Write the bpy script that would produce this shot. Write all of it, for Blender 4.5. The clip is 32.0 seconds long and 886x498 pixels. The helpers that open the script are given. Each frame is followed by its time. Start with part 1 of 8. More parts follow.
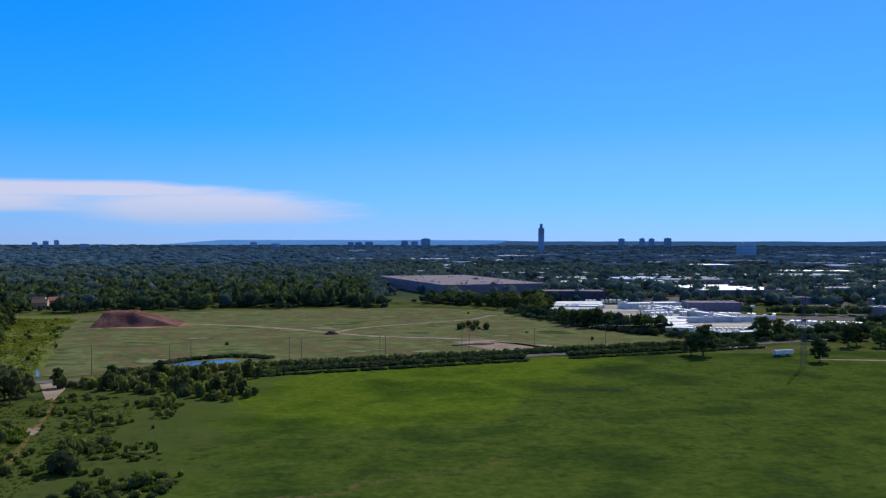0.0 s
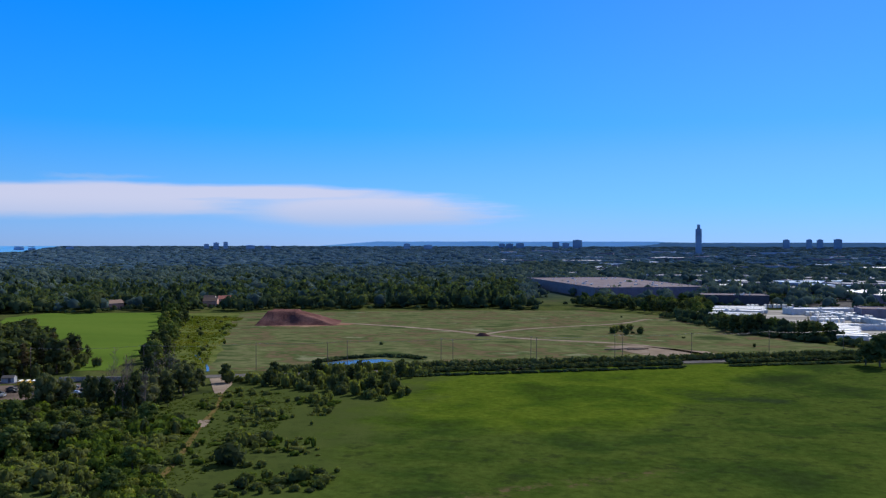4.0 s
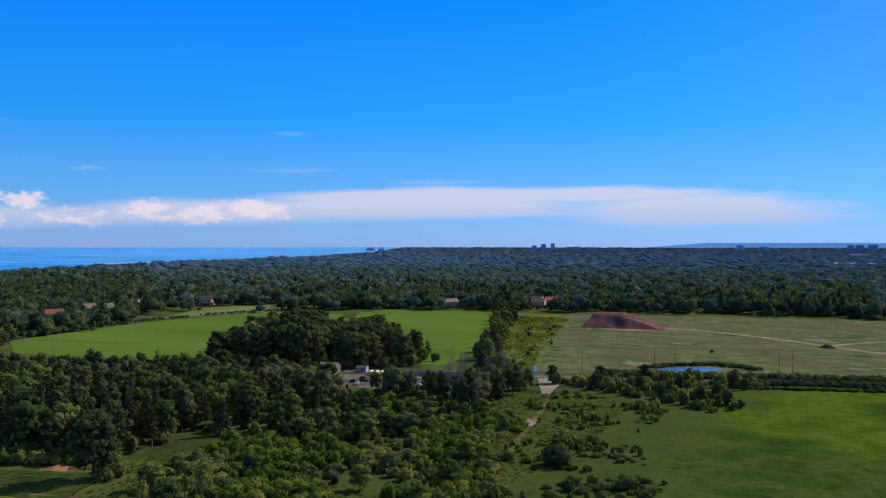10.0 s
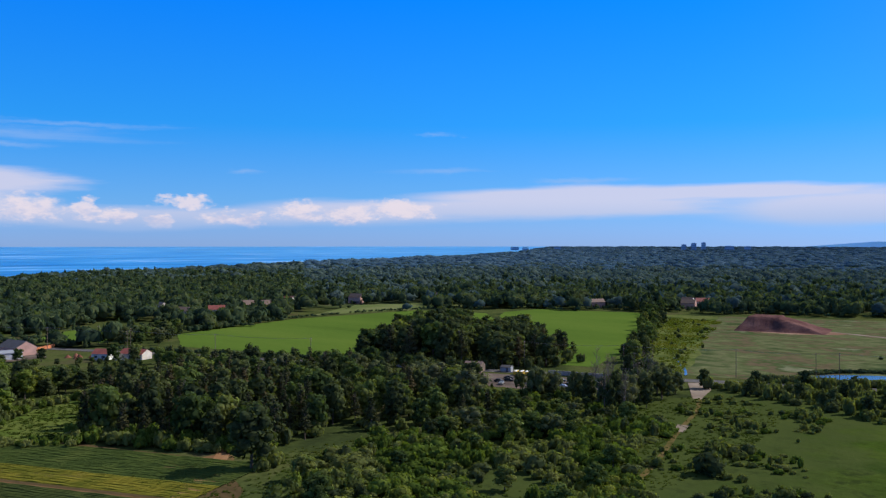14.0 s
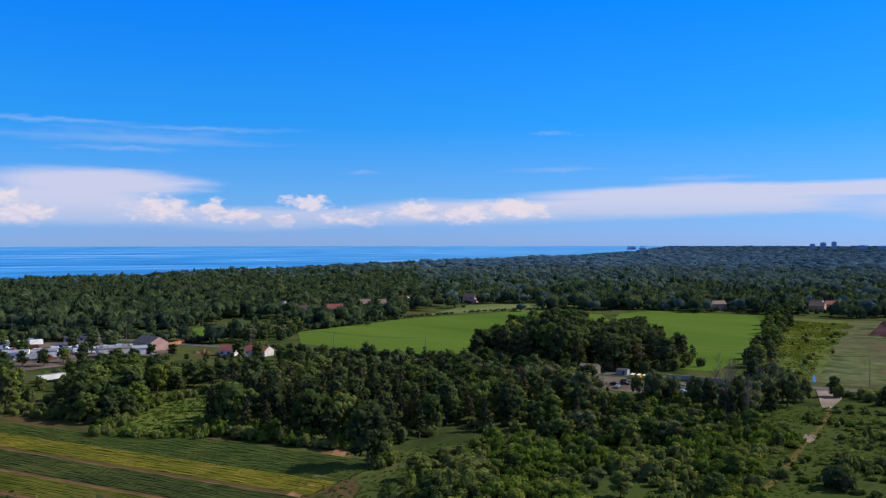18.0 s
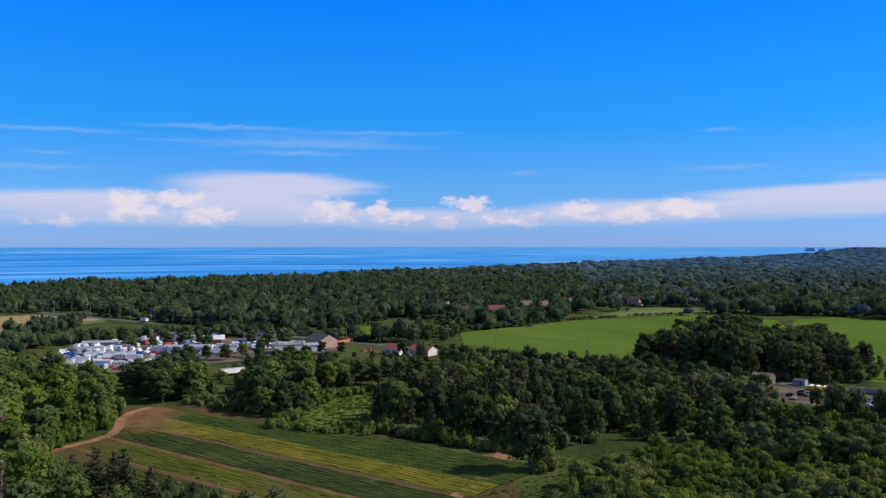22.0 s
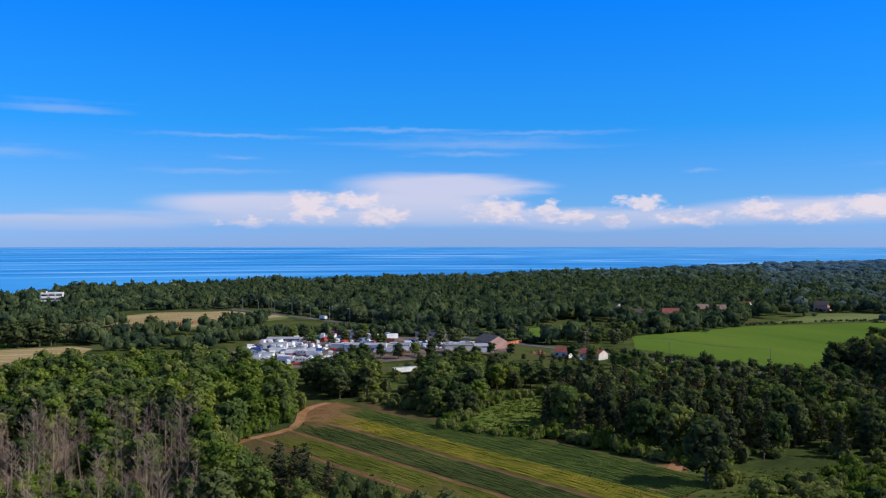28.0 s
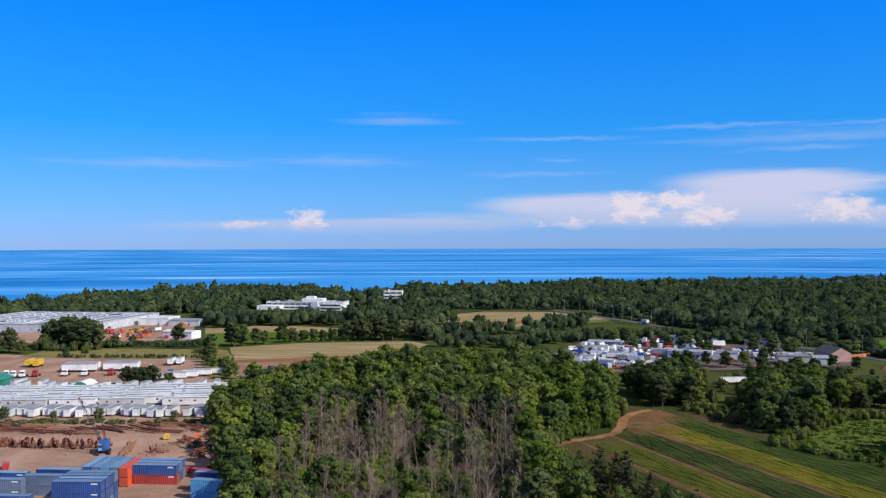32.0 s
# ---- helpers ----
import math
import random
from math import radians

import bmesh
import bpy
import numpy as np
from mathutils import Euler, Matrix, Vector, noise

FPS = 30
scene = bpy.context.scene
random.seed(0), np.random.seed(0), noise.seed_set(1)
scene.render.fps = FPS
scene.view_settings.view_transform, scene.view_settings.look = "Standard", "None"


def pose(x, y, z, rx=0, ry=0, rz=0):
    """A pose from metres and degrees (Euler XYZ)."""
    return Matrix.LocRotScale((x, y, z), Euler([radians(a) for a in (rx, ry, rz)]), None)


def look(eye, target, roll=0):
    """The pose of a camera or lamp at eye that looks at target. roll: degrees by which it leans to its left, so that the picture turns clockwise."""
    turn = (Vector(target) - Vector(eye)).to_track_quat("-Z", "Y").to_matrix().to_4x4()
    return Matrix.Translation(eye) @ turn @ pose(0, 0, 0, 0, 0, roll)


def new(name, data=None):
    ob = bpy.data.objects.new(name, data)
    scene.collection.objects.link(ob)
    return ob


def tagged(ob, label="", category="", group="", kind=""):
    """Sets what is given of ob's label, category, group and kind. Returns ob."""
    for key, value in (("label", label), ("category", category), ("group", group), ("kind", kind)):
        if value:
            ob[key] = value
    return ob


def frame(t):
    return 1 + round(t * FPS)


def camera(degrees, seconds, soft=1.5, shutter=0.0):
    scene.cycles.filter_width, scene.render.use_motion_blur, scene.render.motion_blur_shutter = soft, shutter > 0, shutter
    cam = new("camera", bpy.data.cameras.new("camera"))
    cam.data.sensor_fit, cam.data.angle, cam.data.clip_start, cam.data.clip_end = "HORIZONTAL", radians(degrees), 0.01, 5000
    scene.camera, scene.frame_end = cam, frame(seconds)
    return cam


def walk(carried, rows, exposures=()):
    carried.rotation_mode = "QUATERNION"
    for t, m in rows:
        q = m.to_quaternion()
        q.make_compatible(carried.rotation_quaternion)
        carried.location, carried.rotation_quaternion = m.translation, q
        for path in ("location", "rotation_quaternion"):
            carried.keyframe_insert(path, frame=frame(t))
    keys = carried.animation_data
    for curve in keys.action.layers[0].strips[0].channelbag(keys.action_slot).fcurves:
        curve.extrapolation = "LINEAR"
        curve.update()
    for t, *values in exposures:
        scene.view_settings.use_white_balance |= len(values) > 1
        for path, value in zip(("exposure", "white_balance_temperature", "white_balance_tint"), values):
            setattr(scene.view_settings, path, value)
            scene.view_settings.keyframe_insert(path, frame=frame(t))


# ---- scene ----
cam = camera(54.40, 32.0, soft=1.3)
PATH = [
    (0, pose(-0.00, -0.00, 60.00, 89.507, -0.063, 0.001)),
    (0.5, pose(0.02, 0.41, 59.86, 89.535, -0.044, 1.081)),
    (1, pose(0.01, 0.35, 59.88, 89.543, -0.029, 2.025)),
    (1.5, pose(0.00, 0.33, 60.02, 89.573, -0.021, 2.932)),
    (2, pose(-0.09, 0.37, 60.12, 89.587, -0.038, 3.649)),
    (2.5, pose(-0.05, 0.66, 60.19, 89.588, -0.042, 4.865)),
    (3, pose(-0.15, 0.80, 60.25, 89.587, -0.063, 6.110)),
    (3.5, pose(-0.14, 1.09, 60.37, 89.588, -0.054, 8.084)),
    (5.5, pose(-0.21, 1.74, 60.85, 89.596, 0.002, 15.007)),
    (6, pose(-0.29, 1.66, 60.94, 89.615, 0.035, 17.073)),
    (6.5, pose(-0.17, 1.74, 61.12, 89.624, 0.055, 20.121)),
    (7, pose(0.10, 1.59, 61.15, 89.646, 0.075, 22.701)),
    (7.5, pose(0.20, 1.28, 61.37, 89.641, 0.070, 24.270)),
    (8, pose(-0.04, 1.52, 61.45, 89.635, 0.014, 25.887)),
    (8.5, pose(-0.32, 1.85, 61.38, 89.657, -0.018, 27.331)),
    (9, pose(-0.52, 1.98, 61.42, 89.650, -0.036, 28.735)),
    (9.5, pose(-0.58, 2.07, 61.44, 89.664, -0.037, 30.169)),
    (10, pose(-0.67, 2.16, 61.58, 89.655, -0.050, 31.404)),
    (10.5, pose(-0.63, 2.09, 61.66, 89.644, -0.055, 32.577)),
    (11, pose(-0.67, 2.33, 61.62, 89.645, -0.046, 33.718)),
    (11.5, pose(-0.90, 2.47, 61.46, 89.663, -0.031, 34.874)),
    (12, pose(-0.90, 2.36, 61.57, 89.667, -0.030, 36.027)),
    (12.5, pose(-0.93, 2.32, 61.73, 89.646, -0.045, 37.217)),
    (13, pose(-1.05, 2.54, 61.81, 89.619, -0.045, 38.402)),
    (13.5, pose(-1.17, 2.72, 61.74, 89.615, -0.007, 39.719)),
    (14, pose(-1.26, 2.73, 61.78, 89.598, 0.017, 40.967)),
    (14.5, pose(-1.06, 2.87, 61.87, 89.574, 0.022, 41.964)),
    (16.5, pose(-1.34, 2.90, 62.08, 89.581, 0.060, 45.992)),
    (17, pose(-1.32, 2.84, 62.13, 89.585, 0.041, 47.022)),
    (17.5, pose(-1.35, 2.86, 62.32, 89.562, 0.020, 47.888)),
    (18, pose(-1.28, 2.97, 62.44, 89.563, 0.047, 48.551)),
    (18.5, pose(-1.31, 3.07, 62.51, 89.567, 0.067, 49.141)),
    (19, pose(-1.31, 3.00, 62.51, 89.581, 0.064, 49.996)),
    (19.5, pose(-1.26, 2.97, 62.47, 89.604, 0.078, 51.164)),
    (20, pose(-1.17, 2.99, 62.70, 89.585, 0.056, 52.912)),
    (20.5, pose(-1.38, 2.88, 62.97, 89.600, 0.025, 54.405)),
    (21, pose(-1.43, 2.81, 63.19, 89.611, 0.013, 55.952)),
    (21.5, pose(-1.68, 2.96, 63.31, 89.589, -0.008, 57.720)),
    (22, pose(-1.73, 3.09, 63.24, 89.611, 0.009, 59.257)),
    (22.5, pose(-1.89, 3.03, 63.24, 89.611, -0.008, 60.405)),
    (23, pose(-1.93, 2.86, 63.46, 89.586, -0.004, 61.384)),
    (23.5, pose(-1.95, 2.82, 63.63, 89.583, 0.028, 62.279)),
    (24, pose(-2.00, 2.84, 63.70, 89.587, 0.049, 63.284)),
    (24.5, pose(-2.06, 3.01, 63.78, 89.587, 0.039, 64.331)),
    (26.5, pose(-2.47, 3.34, 64.12, 89.571, 0.002, 66.917)),
    (27, pose(-2.50, 3.27, 64.33, 89.569, -0.014, 67.611)),
    (27.5, pose(-2.44, 3.31, 64.35, 89.581, -0.001, 68.952)),
    (28, pose(-2.41, 3.30, 64.39, 89.599, 0.003, 70.473)),
    (28.5, pose(-2.42, 3.24, 64.49, 89.602, 0.007, 72.571)),
    (29, pose(-2.41, 3.19, 64.55, 89.636, 0.020, 74.977)),
    (29.5, pose(-2.40, 3.37, 64.69, 89.644, 0.056, 77.507)),
    (30, pose(-2.56, 3.41, 64.87, 89.670, 0.094, 80.182)),
    (30.5, pose(-2.75, 3.41, 64.91, 89.650, 0.090, 83.004)),
    (31, pose(-2.82, 3.33, 65.08, 89.678, 0.121, 85.821)),
    (31.5, pose(-2.99, 3.14, 65.33, 89.671, 0.095, 88.732)),
    (32, pose(-2.97, 3.43, 65.44, 89.701, 0.145, 91.581)),
]
walk(cam, PATH, [(0, 0.0), (32, 0.0)])

# ---------------------------------------------------------------- sky, sun
SUN_AZ, SUN_EL = 29.0, 38.0          # degrees to the right of +Y, and above the horizon


def add_node(tree, kind, **values):
    n = tree.nodes.new(kind)
    for k, v in values.items():
        if k in n.inputs:
            n.inputs[k].default_value = v
    return n


def math_node(tree, op, a, b=None, c=None, clamp=False):
    n = tree.nodes.new("ShaderNodeMath")
    n.operation, n.use_clamp = op, clamp
    for i, v in enumerate((a, b, c)):
        if v is None:
            continue
        if isinstance(v, (int, float)):
            n.inputs[i].default_value = v
        else:
            tree.links.new(v, n.inputs[i])
    return n.outputs[0]


def ramp_node(tree, fac, stops, smooth=True):
    n = tree.nodes.new("ShaderNodeValToRGB")
    n.color_ramp.interpolation = "EASE" if smooth else "LINEAR"
    while len(n.color_ramp.elements) < len(stops):
        n.color_ramp.elements.new(0.5)
    for e, (p, c) in zip(n.color_ramp.elements, stops):
        e.position = p
        e.color = (c, c, c, 1) if isinstance(c, (int, float)) else (*c, 1)
    tree.links.new(fac, n.inputs[0])
    return n.outputs[0]


def mix_color(tree, fac, a, b, blend="MIX"):
    n = tree.nodes.new("ShaderNodeMix")
    n.data_type, n.blend_type = "RGBA", blend
    for i, v in ((0, fac), (6, a), (7, b)):
        if isinstance(v, (int, float)):
            n.inputs[i].default_value = v
        elif isinstance(v, tuple):
            n.inputs[i].default_value = (*v, 1)
        else:
            tree.links.new(v, n.inputs[i])
    return n.outputs[2]


def smooth_step(tree, v, lo, hi):
    n = tree.nodes.new("ShaderNodeMapRange")
    n.interpolation_type = "SMOOTHSTEP"
    tree.links.new(v, n.inputs[0])
    n.inputs[1].default_value, n.inputs[2].default_value = lo, hi
    return n.outputs[0]


world = bpy.data.worlds.new("sky")
scene.world = world
world.use_nodes = True
wt = world.node_tree
wt.nodes.clear()
sky = wt.nodes.new("ShaderNodeTexSky")
sky.sky_type, sky.sun_disc = "NISHITA", False
sky.sun_elevation, sky.sun_rotation = radians(SUN_EL), radians(SUN_AZ)
sky.air_density, sky.dust_density, sky.ozone_density, sky.altitude = 1.0, 0.2, 3.0, 100
grey = wt.nodes.new("ShaderNodeRGBToBW")
wt.links.new(sky.outputs[0], grey.inputs[0])
tc = wt.nodes.new("ShaderNodeTexCoord")
sep = wt.nodes.new("ShaderNodeSeparateXYZ")
wt.links.new(tc.outputs["Generated"], sep.inputs[0])
az = math_node(wt, "MULTIPLY", math_node(wt, "ARCTAN2", math_node(wt, "MULTIPLY", sep.outputs[0], -1.0), sep.outputs[1]), 180 / math.pi)
el = math_node(wt, "MULTIPLY", math_node(wt, "ARCSINE", sep.outputs[2]), 180 / math.pi)


def sky_noise(sx, sy, detail, rough, off):
    xyz = wt.nodes.new("ShaderNodeCombineXYZ")
    wt.links.new(math_node(wt, "MULTIPLY", az, sx), xyz.inputs[0])
    wt.links.new(math_node(wt, "MULTIPLY", el, sy), xyz.inputs[1])
    xyz.inputs[2].default_value = off
    n = add_node(wt, "ShaderNodeTexNoise", Scale=1.0, Detail=detail, Roughness=rough)
    wt.links.new(xyz.outputs[0], n.inputs["Vector"])
    return n.outputs[0]


# a clear, deep blue sky, paler towards the horizon
eln = math_node(wt, "DIVIDE", math_node(wt, "MAXIMUM", el, 0.0), 90)
tint = ramp_node(wt, eln, [(0.0, (0.66, 1.08, 1.92)), (0.03, (0.38, 1.10, 2.22)), (0.085, (0.085, 1.03, 2.95)), (0.18, (0.010, 0.94, 4.1)), (0.38, (0.80, 1.42, 2.35)), (1.0, (0.95, 1.42, 2.1))], smooth=False)
lum = math_node(wt, "MULTIPLY", math_node(wt, "POWER", grey.outputs[0], 0.62), 1.32)
base = mix_color(wt, 1.0, lum, tint, "MULTIPLY")
# cumulus and veils over the lake: bearing, height, half width and half height of each, in degrees
PUFFS = [(79.3, 2.32, 1.7, 0.9), (74.4, 1.77, 1.7, 0.7), (76.3, 2.84, 1.5, 0.45), (66.8, 2.02, 2.0, 0.75), (63.3, 2.06, 0.7, 0.75), (61.6, 1.6, 1.2, 0.5),
         (59.1, 1.5, 0.7, 0.42), (57.6, 2.7, 1.6, 0.45), (53.5, 1.58, 0.9, 0.6), (55.4, 1.6, 1.4, 0.45), (50.2, 2.04, 1.7, 0.7), (47.3, 1.9, 1.7, 0.7),
         (43.6, 2.2, 2.4, 0.7), (100.6, 1.52, 1.3, 0.8), (104.5, 1.15, 1.8, 0.4), (83.5, 1.3, 1.6, 0.25)]
VEILS = [(82.5, 2.45, 7.0, 1.05), (70.5, 3.7, 6.8, 1.05), (72.0, 2.5, 6.5, 1.35), (61.0, 1.35, 7.5, 0.55), (46.6, 2.05, 8.0, 0.9), (34.5, 3.0, 9.5, 0.62),
         (15.5, 2.15, 8.5, 1.35), (28.0, 3.25, 9.5, 0.55), (47.2, 2.08, 6.0, 0.95), (20.5, 3.2, 8.5, 0.6), (97.0, 1.2, 14.0, 0.6), (68.0, 1.65, 26.0, 0.75), (34.0, 2.3, 16.0, 0.8)]
STREAKS = [(83.5, 6.9, 7.5, 0.20), (73.5, 7.45, 7.5, 0.20), (65.0, 7.25, 6.5, 0.22), (68.5, 6.55, 9.6, 0.6), (54.7, 4.58, 1.5, 0.22), (40.5, 4.81, 4.4, 0.30),
           (109.9, 5.12, 7.1, 0.42), (98.7, 5.46, 6.3, 0.5), (94.3, 8.2, 4.5, 0.55), (83.8, 5.51, 2.6, 0.22), (85.5, 4.65, 5.5, 0.28), (41.6, 7.15, 2.3, 0.16),
           (68.9, 5.86, 5.3, 0.25), (31.5, 4.1, 3.4, 0.22)]


def warped(wa, we, na, ne):
    xyz = wt.nodes.new("ShaderNodeCombineXYZ")
    for i, (v, w, n) in enumerate(((az, wa, na), (el, we, ne))):
        wt.links.new(math_node(wt, "ADD", v, math_node(wt, "MULTIPLY", math_node(wt, "SUBTRACT", n, 0.5), w)), xyz.inputs[i])
    return xyz.outputs[0]


def nearness(vec, lobes):
    """1 at the heart of the nearest lobe, 0 at its rim."""
    least = None
    for a0, e0, w, h in lobes:
        off = wt.nodes.new("ShaderNodeVectorMath")
        off.operation = "SUBTRACT"
        wt.links.new(vec, off.inputs[0])
        off.inputs[1].default_value = (a0, e0, 0)
        size = wt.nodes.new("ShaderNodeVectorMath")
        size.operation = "MULTIPLY"
        wt.links.new(off.outputs[0], size.inputs[0])
        size.inputs[1].default_value = (1 / w, 1 / h, 0)
        far = wt.nodes.new("ShaderNodeVectorMath")
        far.operation = "LENGTH"
        wt.links.new(size.outputs[0], far.inputs[0])
        least = far.outputs["Value"] if least is None else math_node(wt, "SMOOTH_MIN", least, far.outputs["Value"], 0.25)
    return math_node(wt, "SUBTRACT", 1.0, least)


curl = sky_noise(0.55, 1.1, 5, 0.6, 3.1)
curl_up = sky_noise(0.55, 1.1, 5, 0.6, 8.7)
drawn = sky_noise(0.10, 0.9, 5, 0.6, 14.2)
drawn_up = sky_noise(0.07, 0.5, 4, 0.55, 18.9)
fine = sky_noise(1.1, 2.2, 7, 0.62, 5.5)
puff = math_node(wt, "ADD", nearness(warped(4.2, 1.7, curl, curl_up), PUFFS), math_node(wt, "MULTIPLY", math_node(wt, "SUBTRACT", fine, 0.5), 1.9))
puff = math_node(wt, "MULTIPLY", math_node(wt, "MULTIPLY", smooth_step(wt, puff, -0.25, 0.55), 0.85), smooth_step(wt, el, 0.7, 1.5))
veil = math_node(wt, "ADD", nearness(warped(5.0, 0.9, drawn, drawn_up), VEILS), math_node(wt, "MULTIPLY", math_node(wt, "SUBTRACT", drawn, 0.5), 0.9))
veil = math_node(wt, "MULTIPLY", math_node(wt, "MULTIPLY", smooth_step(wt, veil, -0.22, 0.50), 0.80), smooth_step(wt, el, 0.2, 1.7))
streak = math_node(wt, "ADD", nearness(warped(6.0, 0.6, drawn_up, curl_up), STREAKS), math_node(wt, "MULTIPLY", math_node(wt, "SUBTRACT", sky_noise(0.08, 2.6, 5, 0.6, 20.7), 0.5), 1.6))
streak = math_node(wt, "MULTIPLY", smooth_step(wt, streak, -0.1, 1.1), 0.42)
lit = smooth_step(wt, math_node(wt, "ADD", math_node(wt, "MULTIPLY", el, 0.45), math_node(wt, "MULTIPLY", math_node(wt, "SUBTRACT", fine, 0.5), 2.2)), 0.25, 1.15)
# warmer, whiter air towards the sun
glow = smooth_step(wt, math_node(wt, "MULTIPLY", az, -1.0), -26.0, 16.0)
reddish = mix_color(wt, smooth_step(wt, el, 1.0, 6.0), (0.0, 0.0, 0.0), (0.62, 0.0, 0.0))
base = mix_color(wt, glow, base, mix_color(wt, 1.0, mix_color(wt, 1.0, base, (0.86, 0.96, 0.99), "MULTIPLY"), reddish, "ADD"))
c1 = mix_color(wt, streak, base, (3.6, 5.2, 8.4))
c1 = mix_color(wt, veil, c1, mix_color(wt, smooth_step(wt, el, 1.0, 3.0), (4.6, 5.5, 7.9), (6.9, 6.7, 8.2)))
c2 = mix_color(wt, puff, c1, mix_color(wt, lit, (5.3, 5.6, 7.7), (8.3, 7.4, 8.1)))
bg = add_node(wt, "ShaderNodeBackground", Strength=0.10)
wt.links.new(c2, bg.inputs[0])
wo = wt.nodes.new("ShaderNodeOutputWorld")
wt.links.new(bg.outputs[0], wo.inputs[0])

sun = new("sun", bpy.data.lights.new("sun", "SUN"))
sun.data.energy, sun.data.angle, sun.data.color = 5.0, radians(0.55), (1.0, 0.95, 0.86)
a, e = radians(SUN_AZ), radians(SUN_EL)
sun.matrix_world = look((math.sin(a) * math.cos(e) * 900, math.cos(a) * math.cos(e) * 900, math.sin(e) * 900), (0, 0, 0))

# ---------------------------------------------------------------- materials


def material(name, cols, s1=0.2, s2=2.0, rough=0.9, bump=0.0, spec=0.15, metal=0.0, per="", vary=0.25, stretch=None, coord="world", extra=None):
    """Colours blended by noise of scale s1 (1/m), broken up by finer noise of scale s2; per: object or island."""
    m = bpy.data.materials.new(name)
    m.use_nodes = True
    t = m.node_tree
    b = t.nodes["Principled BSDF"]
    if coord == "world":
        vec = t.nodes.new("ShaderNodeNewGeometry").outputs["Position"]
    else:
        vec = t.nodes.new("ShaderNodeTexCoord").outputs["Object"]
    if stretch:
        mp = t.nodes.new("ShaderNodeMapping")
        mp.inputs["Rotation"].default_value = (0, 0, radians(stretch[2]))
        mp.inputs["Scale"].default_value = (stretch[0], stretch[1], 1)
        t.links.new(vec, mp.inputs[0])
        vec2 = mp.outputs[0]
    else:
        vec2 = vec
    n1 = add_node(t, "ShaderNodeTexNoise", Scale=s1, Detail=5, Roughness=0.6)
    t.links.new(vec2, n1.inputs["Vector"])
    k = len(cols)
    col = ramp_node(t, n1.outputs[0], [(0.5 if k == 1 else 0.34 + 0.32 * i / (k - 1), c) for i, c in enumerate(cols)], smooth=False)
    n2 = add_node(t, "ShaderNodeTexNoise", Scale=s2, Detail=6, Roughness=0.65)
    t.links.new(vec2, n2.inputs["Vector"])
    g = math_node(t, "MULTIPLY_ADD", n2.outputs[0], 2 * vary, 1 - vary)
    if per:
        r = t.nodes.new("ShaderNodeObjectInfo").outputs["Random"] if per == "object" else t.nodes.new("ShaderNodeNewGeometry").outputs["Random Per Island"]
        g = math_node(t, "MULTIPLY", g, math_node(t, "MULTIPLY_ADD", r, 0.5, 0.75))
    col = mix_color(t, 1.0, col, g, "MULTIPLY")
    if extra:
        col = extra(t, vec, col)
    t.links.new(col, b.inputs["Base Color"])
    b.inputs["Roughness"].default_value, b.inputs["Metallic"].default_value = rough, metal
    b.inputs["Specular IOR Level"].default_value = spec
    if bump:
        bp = add_node(t, "ShaderNodeBump", Strength=min(1.0, bump), Distance=0.25)
        t.links.new(n2.outputs[0], bp.inputs["Height"])
        t.links.new(bp.outputs[0], b.inputs["Normal"])
    return m


def leafy(name, cols, s1=0.12, light=0.35, vary=0.32, coord="object"):
    """Foliage: matt leaves that let some light through, varied leaf by leaf and tree by tree."""
    m = bpy.data.materials.new(name)
    m.use_nodes = True
    t = m.node_tree
    t.nodes.clear()
    if coord == "object":
        vec = t.nodes.new("ShaderNodeTexCoord").outputs["Object"]
    else:
        vec = t.nodes.new("ShaderNodeNewGeometry").outputs["Position"]
    n1 = add_node(t, "ShaderNodeTexNoise", Scale=s1, Detail=3, Roughness=0.6)
    t.links.new(vec, n1.inputs["Vector"])
    fac = n1.outputs[0]
    if coord == "object":
        rnd = t.nodes.new("ShaderNodeObjectInfo").outputs["Random"]
        fac = math_node(t, "ADD", math_node(t, "MULTIPLY", fac, 0.5), math_node(t, "MULTIPLY_ADD", rnd, 0.34, 0.08))
    k = len(cols)
    col = ramp_node(t, fac, [(0.34 + 0.32 * i / (k - 1), c) for i, c in enumerate(cols)], smooth=False)
    isl = t.nodes.new("ShaderNodeNewGeometry").outputs["Random Per Island"]
    col = mix_color(t, 1.0, col, math_node(t, "MULTIPLY_ADD", isl, 2 * vary, 1 - vary), "MULTIPLY")
    d = add_node(t, "ShaderNodeBsdfDiffuse", Roughness=0.6)
    tr = t.nodes.new("ShaderNodeBsdfTranslucent")
    t.links.new(col, d.inputs["Color"])
    warm = mix_color(t, 1.0, col, (1.12, 1.15, 0.5), "MULTIPLY")
    t.links.new(warm, tr.inputs["Color"])
    mx = t.nodes.new("ShaderNodeMixShader")
    mx.inputs[0].default_value = light
    t.links.new(d.outputs[0], mx.inputs[1])
    t.links.new(tr.outputs[0], mx.inputs[2])
    out = t.nodes.new("ShaderNodeOutputMaterial")
    t.links.new(mx.outputs[0], out.inputs[0])
    return m


ROAD_TURN = math.degrees(math.atan(0.4))
M = {}
def far_haze_tint(t, vec, col):
    """Haze and woodland shade put into the colour: dark blue-green beyond the fields."""
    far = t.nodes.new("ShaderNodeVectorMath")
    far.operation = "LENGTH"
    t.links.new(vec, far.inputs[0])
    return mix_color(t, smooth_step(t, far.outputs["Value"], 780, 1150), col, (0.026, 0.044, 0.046))


